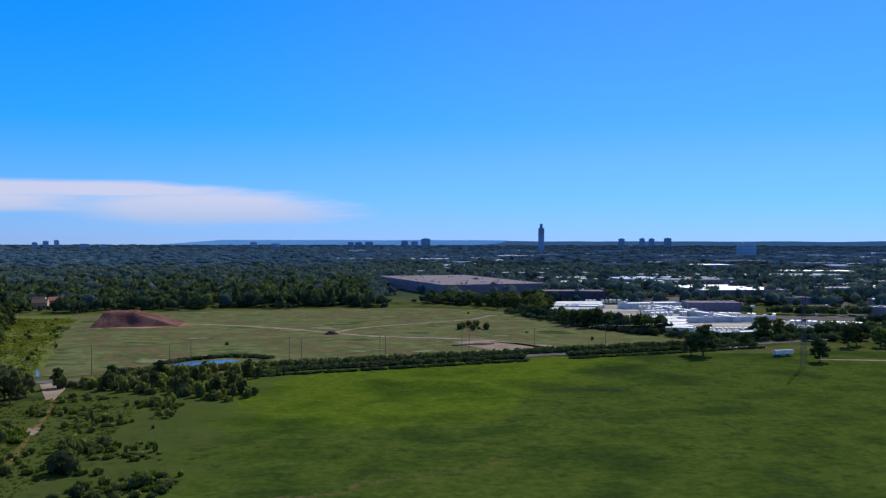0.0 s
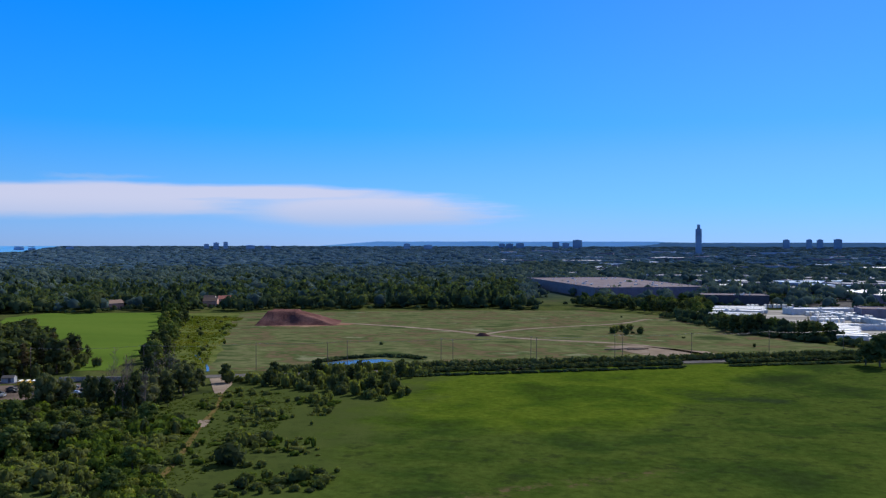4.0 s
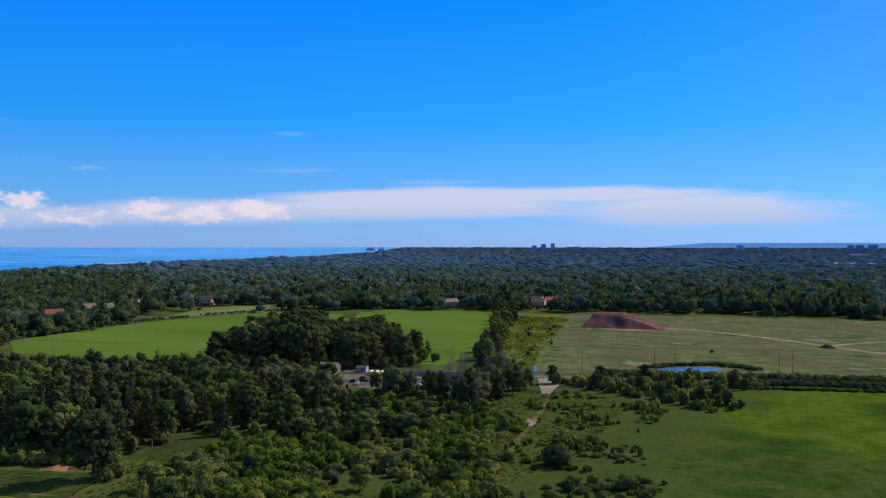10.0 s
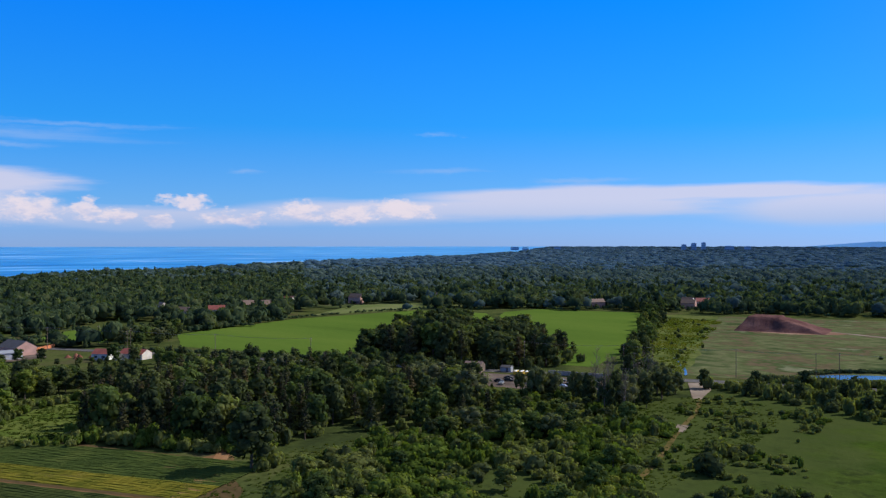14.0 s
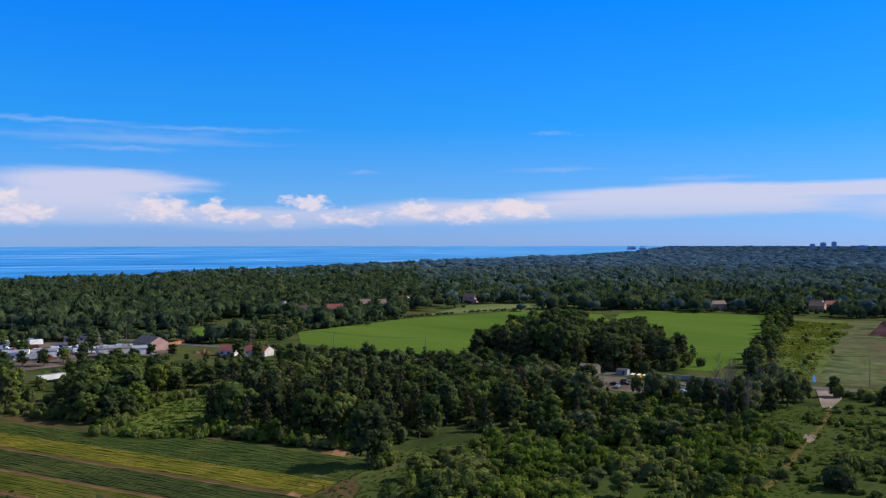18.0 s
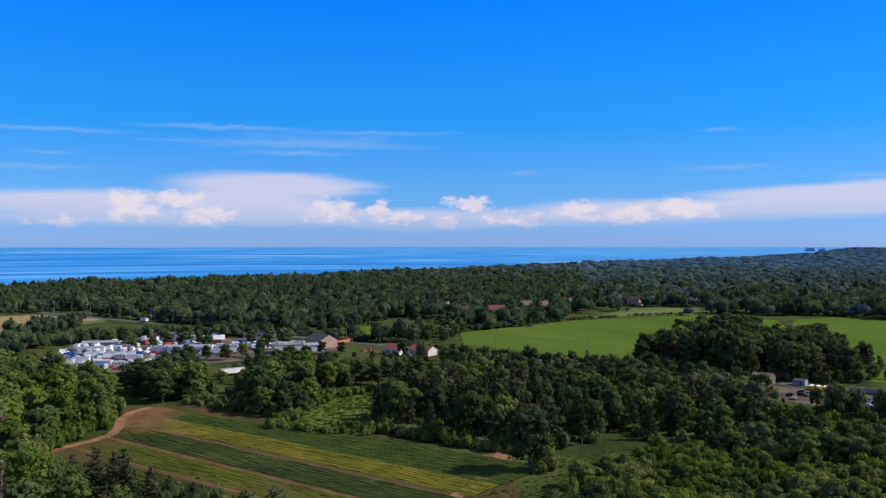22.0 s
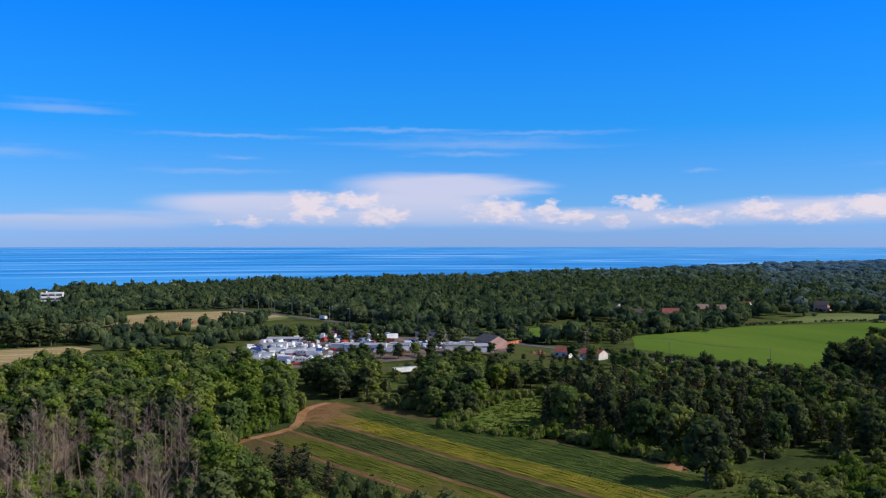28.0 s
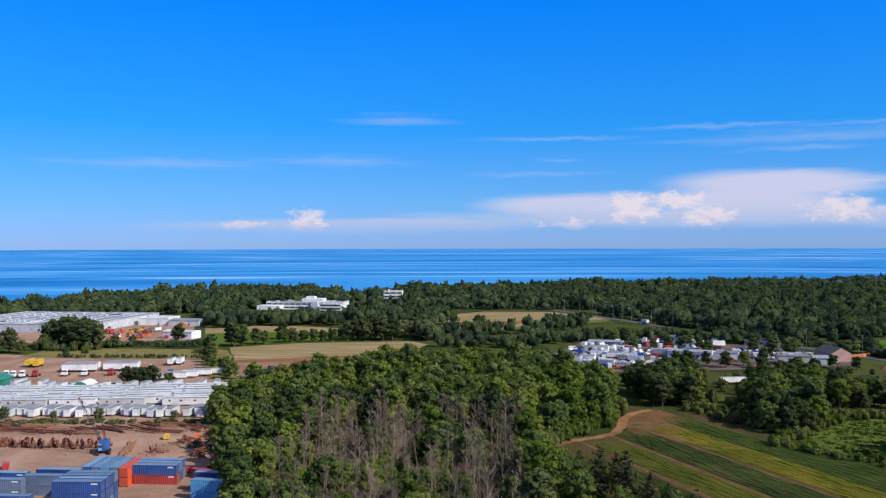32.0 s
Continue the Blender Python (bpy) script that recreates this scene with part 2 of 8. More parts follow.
M["scrub"] = material("scrub_ground", [(0.029, 0.040, 0.015), (0.044, 0.059, 0.018), (0.070, 0.083, 0.026), (0.070, 0.065, 0.032)], 0.03, 0.5, bump=0.6, vary=0.6, spec=0.0, extra=far_haze_tint)


def mown_bands(t, vec, col):
    """A lush strip along the road side of the meadow, and tussocks in the ranker part."""
    sp = t.nodes.new("ShaderNodeSeparateXYZ")
    t.links.new(vec, sp.inputs[0])
    nz = add_node(t, "ShaderNodeTexNoise", Scale=0.012, Detail=4, Roughness=0.6)
    t.links.new(vec, nz.inputs["Vector"])
    wander = math_node(t, "MULTIPLY", math_node(t, "SUBTRACT", nz.outputs[0], 0.5), 110)
    side = math_node(t, "ADD", math_node(t, "SUBTRACT", math_node(t, "MULTIPLY", sp.outputs[1], 0.43), math_node(t, "MULTIPLY", sp.outputs[0], 0.9)), wander)
    up = math_node(t, "ADD", math_node(t, "SUBTRACT", sp.outputs[1], math_node(t, "MULTIPLY", sp.outputs[0], 0.3)), wander)
    lush = math_node(t, "MULTIPLY", smooth_step(t, side, 96, 122), smooth_step(t, up, 262, 310))
    col = mix_color(t, lush, mix_color(t, 1.0, col, (0.96, 0.98, 1.25), "MULTIPLY"), mix_color(t, 1.0, col, (1.32, 1.34, 1.0), "MULTIPLY"))
    across = math_node(t, "ABSOLUTE", math_node(t, "SUBTRACT", math_node(t, "MULTIPLY", math_node(t, "ADD", sp.outputs[0], 17.0), 0.545), math_node(t, "MULTIPLY", math_node(t, "SUBTRACT", sp.outputs[1], 213.0), 0.838)))
    bare = add_node(t, "ShaderNodeTexNoise", Scale=0.16, Detail=6, Roughness=0.7)
    t.links.new(vec, bare.inputs["Vector"])
    worn = math_node(t, "MULTIPLY", smooth_step(t, math_node(t, "SUBTRACT", 5.0, across), 0.0, 4.5), smooth_step(t, bare.outputs[0], 0.47, 0.60))
    worn = math_node(t, "MULTIPLY", worn, math_node(t, "MULTIPLY", smooth_step(t, sp.outputs[1], 188.0, 200.0), smooth_step(t, math_node(t, "SUBTRACT", 242.0, sp.outputs[1]), 0.0, 12.0)))
    col = mix_color(t, math_node(t, "MULTIPLY", worn, 0.85), col, (0.105, 0.075, 0.042))
    side_noise = add_node(t, "ShaderNodeTexNoise", Scale=0.05, Detail=6, Roughness=0.65)
    t.links.new(vec, side_noise.inputs["Vector"])
    scrubby = smooth_step(t, math_node(t, "ADD", math_node(t, "MULTIPLY", sp.outputs[0], -1.0), math_node(t, "MULTIPLY", math_node(t, "SUBTRACT", side_noise.outputs[0], 0.5), 80)), 56.0, 92.0)
    col = mix_color(t, scrubby, col, mix_color(t, side_noise.outputs[0], (0.034, 0.050, 0.015), (0.066, 0.084, 0.022)))
    tus = add_node(t, "ShaderNodeTexNoise", Scale=0.11, Detail=6, Roughness=0.7)
    t.links.new(vec, tus.inputs["Vector"])
    rank = math_node(t, "MULTIPLY", smooth_step(t, tus.outputs[0], 0.52, 0.66), math_node(t, "SUBTRACT", 1.0, math_node(t, "MULTIPLY", lush, 0.7)))
    return mix_color(t, math_node(t, "MULTIPLY", rank, 0.62), col, (0.018, 0.026, 0.010))


M["meadow"] = material("meadow_grass", [(0.022, 0.036, 0.008), (0.030, 0.053, 0.008), (0.052, 0.075, 0.011), (0.034, 0.057, 0.008), (0.024, 0.038, 0.011)], 0.016, 0.35, bump=1.0, vary=0.7, spec=0.0, extra=mown_bands)
M["meadow_dark"] = material("rank_meadow", [(0.038, 0.056, 0.014), (0.058, 0.078, 0.020), (0.088, 0.098, 0.031)], 0.025, 0.4, bump=0.6, vary=0.5, spec=0.0)
M["glade"] = material("glade_grass", [(0.050, 0.078, 0.017), (0.078, 0.112, 0.022), (0.105, 0.128, 0.031), (0.060, 0.086, 0.020)], 0.05, 0.5, bump=0.8, vary=0.55, spec=0.0)
M["strip_grass"] = material("creek_meadow", [(0.050, 0.074, 0.020), (0.078, 0.104, 0.027), (0.110, 0.125, 0.039), (0.066, 0.088, 0.025)], 0.04, 0.4, bump=0.7, vary=0.55, spec=0.0)
M["rough_field"] = material("dry_rough_grass", [(0.039, 0.057, 0.023), (0.071, 0.090, 0.036), (0.119, 0.123, 0.059), (0.073, 0.095, 0.036), (0.117, 0.086, 0.053), (0.051, 0.078, 0.027), (0.160, 0.160, 0.095)], 0.026, 0.16, bump=0.6, vary=0.65, stretch=(0.8, 1.25, -ROAD_TURN), spec=0.0)
M["crop"] = material("young_crop", [(0.067, 0.114, 0.019), (0.082, 0.135, 0.022), (0.097, 0.147, 0.025)], 0.010, 0.5, bump=0.2, vary=0.25, spec=0.0, stretch=(0.3, 1.5, -ROAD_TURN))
M["pale_field"] = material("hay_field", [(0.080, 0.110, 0.034), (0.115, 0.140, 0.048), (0.150, 0.160, 0.068)], 0.02, 0.3, bump=0.2, vary=0.25, spec=0.0)
M["farm_soil"] = material("tilled_soil", [(0.17, 0.078, 0.042), (0.24, 0.115, 0.062), (0.30, 0.155, 0.088)], 0.05, 0.7, bump=0.5, vary=0.25, spec=0.0, stretch=(1.8, 0.2, -14))
M["stubble"] = material("straw_stubble", [(0.20, 0.13, 0.065), (0.35, 0.235, 0.125), (0.17, 0.15, 0.060), (0.42, 0.30, 0.18), (0.24, 0.18, 0.09)], 0.14, 0.6, bump=0.4, vary=0.35, spec=0.0, stretch=(2.2, 0.06, -14))
M["bare_pink"] = material("bare_soil", [(0.20, 0.115, 0.080), (0.26, 0.155, 0.11), (0.31, 0.20, 0.145)], 0.04, 0.8, bump=0.4, vary=0.2, spec=0.0)
M["dirt"] = material("bare_dirt", [(0.168, 0.082, 0.038), (0.248, 0.129, 0.064), (0.304, 0.176, 0.096)], 0.15, 1.2, bump=0.4, vary=0.3, spec=0.0)
M["headland"] = material("trodden_headland", [(0.087, 0.055, 0.025), (0.133, 0.072, 0.036), (0.170, 0.097, 0.048), (0.074, 0.062, 0.022)], 0.08, 0.9, bump=0.5, vary=0.35, spec=0.0)
M["gravel"] = material("gravel", [(0.15, 0.115, 0.09), (0.21, 0.165, 0.13), (0.28, 0.225, 0.18)], 0.08, 1.5, bump=0.4, vary=0.25, spec=0.0)
M["lot_gravel"] = material("trodden_gravel", [(0.085, 0.066, 0.056), (0.125, 0.096, 0.082), (0.17, 0.13, 0.11)], 0.08, 1.5, bump=0.4, vary=0.3, spec=0.0)
M["yard"] = material("yard_dirt", [(0.25, 0.145, 0.10), (0.33, 0.20, 0.145), (0.41, 0.265, 0.20)], 0.05, 0.8, bump=0.3, vary=0.25, spec=0.0)
M["asphalt"] = material("asphalt", [(0.075, 0.072, 0.072), (0.105, 0.10, 0.10), (0.14, 0.13, 0.125)], 0.1, 2.0, bump=0.2, vary=0.2, spec=0.0)
M["concrete"] = material("concrete", [(0.28, 0.25, 0.22), (0.37, 0.33, 0.30), (0.45, 0.41, 0.37)], 0.2, 2.0, bump=0.2, vary=0.25, spec=0.05)
M["mound"] = material("soil_heap", [(0.085, 0.042, 0.040), (0.125, 0.064, 0.058), (0.165, 0.090, 0.080)], 0.08, 0.9, bump=1.0, vary=0.4, spec=0.0)
M["leaf"] = leafy("broadleaf", [(0.060, 0.090, 0.032), (0.093, 0.132, 0.040), (0.136, 0.176, 0.050), (0.191, 0.208, 0.061)])
M["leaf_dark"] = leafy("dark_foliage", [(0.055, 0.073, 0.034), (0.082, 0.104, 0.043), (0.122, 0.142, 0.053)])
M["leaf_bright"] = leafy("sunlit_foliage", [(0.077, 0.117, 0.023), (0.119, 0.169, 0.031), (0.171, 0.211, 0.042), (0.215, 0.219, 0.050)])
M["leaf_pale"] = leafy("willow_foliage", [(0.093, 0.11, 0.048), (0.131, 0.15, 0.064), (0.174, 0.18, 0.097)])
M["needle"] = leafy("pine_needles", [(0.044, 0.053, 0.026), (0.072, 0.072, 0.033), (0.115, 0.086, 0.044)], light=0.15)
M["bush_leaf"] = leafy("shrub_foliage", [(0.085, 0.112, 0.038), (0.133, 0.162, 0.050), (0.191, 0.208, 0.067)], light=0.4)
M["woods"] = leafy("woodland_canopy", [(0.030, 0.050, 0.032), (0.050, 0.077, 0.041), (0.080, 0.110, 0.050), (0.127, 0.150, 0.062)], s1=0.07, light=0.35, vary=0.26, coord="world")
# the two farther canopies carry aerial haze in their colour, bluer and paler outwards
M["mid_haze_woods"] = leafy("hazed_middle_canopy", [(0.037, 0.068, 0.076), (0.062, 0.099, 0.094), (0.095, 0.136, 0.113), (0.136, 0.174, 0.132)], s1=0.05, light=0.25, vary=0.16, coord="world")
M["far_haze_woods"] = leafy("hazed_distant_canopy", [(0.055, 0.110, 0.154), (0.080, 0.140, 0.182), (0.117, 0.180, 0.215)], s1=0.018, light=0.2, vary=0.2, coord="world")
M["dry_verge"] = material("dry_verge_grass", [(0.15, 0.13, 0.045), (0.22, 0.18, 0.07), (0.11, 0.115, 0.03)], 0.06, 0.6, bump=0.4, vary=0.35, spec=0.0)
M["path"] = material("worn_path", [(0.080, 0.072, 0.021), (0.128, 0.093, 0.038), (0.056, 0.072, 0.014)], 0.1, 0.9, bump=0.4, vary=0.4, spec=0.0)
M["bark"] = material("bark", [(0.10, 0.075, 0.055), (0.16, 0.125, 0.095)], 1.0, 6.0, coord="object", bump=0.5)
M["deadwood"] = material("dead_bark", [(0.143, 0.102, 0.076), (0.205, 0.152, 0.115), (0.279, 0.220, 0.172)], 0.5, 5.0, coord="object", per="object", spec=0.0)

water = bpy.data.materials.new("lake_water")
water.use_nodes = True
t = water.node_tree
b = t.nodes["Principled BSDF"]
mp = t.nodes.new("ShaderNodeMapping")
mp.inputs["Rotation"].default_value = (0, 0, radians(-2.0))
mp.inputs["Scale"].default_value = (0.0075, 0.0006, 1)
t.links.new(t.nodes.new("ShaderNodeNewGeometry").outputs["Position"], mp.inputs[0])
n = add_node(t, "ShaderNodeTexNoise", Scale=1.0, Detail=6, Roughness=0.55)
t.links.new(mp.outputs[0], n.inputs["Vector"])
mp2 = t.nodes.new("ShaderNodeMapping")
mp2.inputs["Scale"].default_value = (0.0016, 0.00035, 1)
mp2.inputs["Location"].default_value = (3.7, 1.2, 0)
t.links.new(t.nodes.new("ShaderNodeNewGeometry").outputs["Position"], mp2.inputs[0])
broad = add_node(t, "ShaderNodeTexNoise", Scale=1.0, Detail=3, Roughness=0.5)
t.links.new(mp2.outputs[0], broad.inputs["Vector"])
# reflected sky is put into the base colour: deep blue with pale streaks
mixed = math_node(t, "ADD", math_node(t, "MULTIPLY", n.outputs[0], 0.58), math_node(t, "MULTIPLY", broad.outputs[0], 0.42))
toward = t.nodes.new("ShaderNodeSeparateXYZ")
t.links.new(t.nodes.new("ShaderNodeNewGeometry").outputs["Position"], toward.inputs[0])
# painted sheen: the water turns paler towards the sun's side
sun_sheen = smooth_step(t, math_node(t, "ADD", toward.outputs[1], math_node(t, "MULTIPLY", math_node(t, "SUBTRACT", n.outputs[0], 0.5), 1800)), 700, 2900)
sky_streaks = ramp_node(t, mixed, [(0.38, (0.006, 0.135, 0.39)), (0.46, (0.016, 0.20, 0.52)), (0.54, (0.05, 0.30, 0.65)), (0.63, (0.34, 0.54, 0.79))])
t.links.new(mix_color(t, math_node(t, "MULTIPLY", sun_sheen, 0.45), sky_streaks, (0.13, 0.37, 0.63)), b.inputs["Base Color"])
b.inputs["Roughness"].default_value, b.inputs["Specular IOR Level"].default_value = 0.45, 0.25
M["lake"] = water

pond_mat = material("pond_water", [(0.05, 0.075, 0.085), (0.07, 0.10, 0.11)], 0.1, 1.0, rough=0.22, spec=0.5, vary=0.15, bump=0.15)
M["pond"] = pond_mat

# ---------------------------------------------------------------- building blocks


SOFT = {}


def round_off(me, normals):
    """Leaves take the light of the rounded mass that they cover."""
    n = np.asarray(normals, dtype=float)
    n /= np.linalg.norm(n, axis=1)[:, None] + 1e-9
    me.polygons.foreach_set("use_smooth", [True] * len(me.polygons))
    me.normals_split_custom_set_from_vertices(n.tolist())
    SOFT[me.name] = n


class Mesh:
    """Collects vertices and faces, then becomes one mesh."""

    def __init__(self):
        self.v, self.f = [], []

    def add(self, verts, faces):
        k = len(self.v)
        self.v.extend(tuple(p) for p in verts)
        self.f.extend(tuple(i + k for i in f) for f in faces)
        return self

    def box(self, x, y, z, sx, sy, sz, turn=0.0, taper=1.0):
        """A box standing at (x, y, z), of the given sizes, its top scaled by taper."""
        c, s = math.cos(radians(turn)), math.sin(radians(turn))
        p = []
        for k, zz in ((1.0, 0.0), (taper, sz)):
            for dx, dy in ((-1, -1), (1, -1), (1, 1), (-1, 1)):
                u, w = dx * sx / 2 * k, dy * sy / 2 * k
                p.append((x + u * c - w * s, y + u * s + w * c, z + zz))
        return self.add(p, [(3, 2, 1, 0), (4, 5, 6, 7), (0, 1, 5, 4), (1, 2, 6, 5), (2, 3, 7, 6), (3, 0, 4, 7)])

    def tube(self, p, q, r0, r1, n=6):
        p, q = Vector(p), Vector(q)
        d = (q - p).normalized()
        u = d.orthogonal().normalized()
        w = d.cross(u)
        vs = [o + (u * math.cos(2 * math.pi * i / n) + w * math.sin(2 * math.pi * i / n)) * r for o, r in ((p, r0), (q, r1)) for i in range(n)]
        fs = [(i, (i + 1) % n, n + (i + 1) % n, n + i) for i in range(n)]
        return self.add(vs, fs + [tuple(range(n - 1, -1, -1)), tuple(range(n, 2 * n))])

    def gable(self, x, y, z, sx, sy, h, turn=0.0, over=0.4):
        """A pitched roof with its ridge along x."""
        c, s = math.cos(radians(turn)), math.sin(radians(turn))
        a, w = sx / 2 + over, sy / 2 + over
        q = [(-a, -w, 0), (a, -w, 0), (a, w, 0), (-a, w, 0), (-a, 0, h), (a, 0, h)]
        return self.add([(x + u * c - v * s, y + u * s + v * c, z + k) for u, v, k in q],
                        [(0, 1, 5, 4), (2, 3, 4, 5), (1, 2, 5), (3, 0, 4), (3, 2, 1, 0)])

    def data(self, name, mat, smooth=False, normals=None):
        me = bpy.data.meshes.new(name)
        me.from_pydata(self.v, [], self.f)
        me.materials.append(mat)
        if smooth:
            me.polygons.foreach_set("use_smooth", [True] * len(me.polygons))
        me.update()
        if normals is not None:
            round_off(me, normals)
        return me


def part(name, mesh, mat, parent, label="", at=None):
    """One mesh object under a thing or a part."""
    ob = new(name, mesh.data(name, mat) if isinstance(mesh, Mesh) else mesh)
    ob.parent = parent
    if at is not None:
        ob.matrix_basis = at
    return tagged(ob, label)


def thing(name, label, category, at=None, group="", data=None, kind=""):
    ob = new(name, data)
    if at is not None:
        ob.matrix_basis = at
    return tagged(ob, label, category, group, kind)


R0, R1, RISE = 1400.0, 4900.0, 41.0


def ground_z(x, y):
    r = math.hypot(x, y)
    return 0.0 if r < R0 else RISE * ((r - R0) / (R1 - R0)) ** 1.5


def polar(deg, r):
    """A place by its bearing (degrees to the left of +Y) and distance."""
    return -math.sin(radians(deg)) * r, math.cos(radians(deg)) * r


def inside(x, y, poly):
    hit, j = False, len(poly) - 1
    for i in range(len(poly)):
        (xi, yi), (xj, yj) = poly[i], poly[j]
        if (yi > y) != (yj > y) and x < (xj - xi) * (y - yi) / (yj - yi) + xi:
            hit = not hit
        j = i
    return hit


def road_y(x):
    return 435.5 + 0.4 * x


def sheet(name, poly, z, mat, label, category="", kind="structure", wobble=1.5, step=9.0, parent=None):
    """A patch of ground with a slightly wandering edge, a hand's width thick."""
    pts = []
    for (x0, y0), (x1, y1) in zip(poly, poly[1:] + poly[:1]):
        n = max(1, int(math.hypot(x1 - x0, y1 - y0) / step))
        for i in range(n):
            x, y = x0 + (x1 - x0) * i / n, y0 + (y1 - y0) * i / n
            k = noise.noise_vector((x * 0.05, y * 0.05, z * 7)) * wobble + noise.noise_vector((x * 0.2, y * 0.2, 3.0)) * wobble * 0.5
            pts.append((x + k.x, y + k.y))
    bm = bmesh.new()
    f = bm.faces.new([bm.verts.new((x, y, ground_z(x, y) + z)) for x, y in pts])
    if f.normal.z < 0:
        bmesh.ops.reverse_faces(bm, faces=[f])
    bmesh.ops.triangulate(bm, faces=bm.faces[:])
    for fc in bm.faces:
        fc.normal_update()
        if fc.normal.z < 0:
            fc.normal_flip()
    me = bpy.data.meshes.new(name)
    bm.to_mesh(me)
    bm.free()
    if mat: me.materials.append(mat)
    return thing(name, label, category, None, "", me, kind)


def ribbon(name, pts, width, z, mat, label, category=""):
    """A road or track of constant width along a line of points."""
    m = Mesh()
    dense = []
    for (x0, y0), (x1, y1) in zip(pts, pts[1:]):
        n = max(1, int(math.hypot(x1 - x0, y1 - y0) / 12))
        dense += [(x0 + (x1 - x0) * i / n, y0 + (y1 - y0) * i / n) for i in range(n)]
    dense.append(pts[-1])
    sm = [dense[0]] + [tuple((dense[i - 1][k] + 2 * dense[i][k] + dense[i + 1][k]) / 4 for k in (0, 1)) for i in range(1, len(dense) - 1)] + [dense[-1]]
    vs, fs = [], []
    for i, (x, y) in enumerate(sm):
        (xa, ya), (xb, yb) = sm[max(0, i - 1)], sm[min(len(sm) - 1, i + 1)]
        d = math.hypot(xb - xa, yb - ya)
        nx, ny = -(yb - ya) / d, (xb - xa) / d
        w = width / 2 * (1 + 0.15 * noise.noise((x * 0.07, y * 0.07, 1.0)))
        for k in (-1, 1):
            px, py = x + nx * w * k, y + ny * w * k
            vs.append((px, py, ground_z(px, py) + z))
    for i in range(len(sm) - 1):
        fs.append((2 * i + 1, 2 * i, 2 * i + 2, 2 * i + 3))
    return thing(name, label, category, None, "", m.add(vs, fs).data(name, mat), "structure")


# ---------------------------------------------------------------- ground, lake, hills
gm = Mesh()
rings = [0, 60, 120, 180, 250, 330, 420, 520, 640, 780, 940, 1120, 1300, 1400, 1500, 1620, 1760, 1920, 2100, 2300, 2550, 2800, 3100, 3400, 3700, 4000, 4300, 4600, 4900]
SEG = 144
vs = [(0, 0, 0)]
for r in rings[1:]:
    for i in range(SEG):
        x, y = polar(360 * i / SEG, r)
        vs.append((x, y, ground_z(x, y) - (0.15 if r < R0 else 0.4)))
vs[0] = (0, 0, -0.15)
fs = [(0, 1 + i, 1 + (i + 1) % SEG) for i in range(SEG)]
for k in range(len(rings) - 2):
    a, b = 1 + k * SEG, 1 + (k + 1) * SEG
    fs += [(a + i, b + i, b + (i + 1) % SEG, a + (i + 1) % SEG) for i in range(SEG)]
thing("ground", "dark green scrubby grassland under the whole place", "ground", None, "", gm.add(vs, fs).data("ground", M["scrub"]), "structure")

# bearing and distance of the lake shore
SHORE = [(34, 4700), (36, 3700), (39.4, 3050), (45, 2650), (51, 2290), (60, 1800), (66, 1590), (75, 1400), (83, 1320), (88, 1230), (91, 1200),
         (94, 1150), (96.8, 1000), (98.5, 1120), (104.8, 1270), (108, 1200), (112, 1080), (118, 960), (130, 800), (150, 700), (180, 900)]


def shore(deg):
    for (a, ra), (b, rb) in zip(SHORE, SHORE[1:]):
        if a <= deg <= b:
            return ra + (rb - ra) * (deg - a) / (b - a)
    return 1e9


lm = Mesh()
vs, fs, K = [], [], 26
degs = [34 + 146 * i / 120 for i in range(121)]
for d in degs:
    r = shore(d)
    for k in range(K):
        q = r + (4898 - r) * (k / (K - 1)) ** 1.3
        x, y = polar(d, q)
        vs.append((x, y, ground_z(x, y) + 0.6))
for i in range(len(degs) - 1):
    for k in range(K - 1):
        a, b = i * K + k, (i + 1) * K + k
        fs.append((a, a + 1, b + 1, b))
thing("lake", "wide blue lake, pale wind streaks and sky sheen painted in, reaching the horizon", "water", None, "", lm.add(vs, fs).data("lake", M["lake"], True), "structure")

# ---------------------------------------------------------------- fields, tracks, road
HAY = [(-568, 486), (-556, 540), (-540, 594), (-522, 640), (-582, 678), (-612, 630), (-628, 592), (-602, 545)]
CROP_FAR = [(-340, 322), (-385, 308), (-456, 288), (-520, 325), (-552, 450), (-540, 585), (-470, 600), (-430, 560), (-370, 470), (-345, 400)]
sheet("field_meadow", [(-196, 160), (-190, 235), (-168, 286), (-152, 330), (-140, 368), (-70, 396), (0, 424), (60, 446), (130, 464), (200, 470), (300, 470), (420, 420), (420, 60), (200, 20), (20, 40), (-140, 90)],
      -0.05, M["meadow"], "bright green meadow of rough grass", "meadow", wobble=7, step=6)
sheet("field_rough", [(-190, 378), (-120, 400), (-60, 424), (20, 456), (120, 492), (165, 512), (135, 548), (90, 622), (58, 735), (-10, 782), (-130, 762), (-285, 712), (-330, 660), (-265, 530)],
      -0.06, M["rough_field"], "dry brownish rough grass field beyond the road", "field", wobble=3)
sheet("field_crop_near", [(-226, 376), (-244, 372), (-310, 436), (-372, 470), (-428, 560), (-466, 622), (-462, 668), (-362, 694), (-300, 575), (-252, 467)],
      -0.03, M["crop"], "even bright green crop field", "field", wobble=1)
sheet("field_crop_far", CROP_FAR,
      -0.03, M["crop"], "even bright green crop field beside the road", "field", wobble=1)
sheet("field_hay", HAY,
      -0.03, M["pale_field"], "pale green hay field behind a hedge", "field", wobble=2)
sheet("field_verge", [(-512, 268), (-560, 245), (-600, 292), (-570, 316)], -0.04, M["crop"], "small green paddock beside the road", "field", wobble=2)
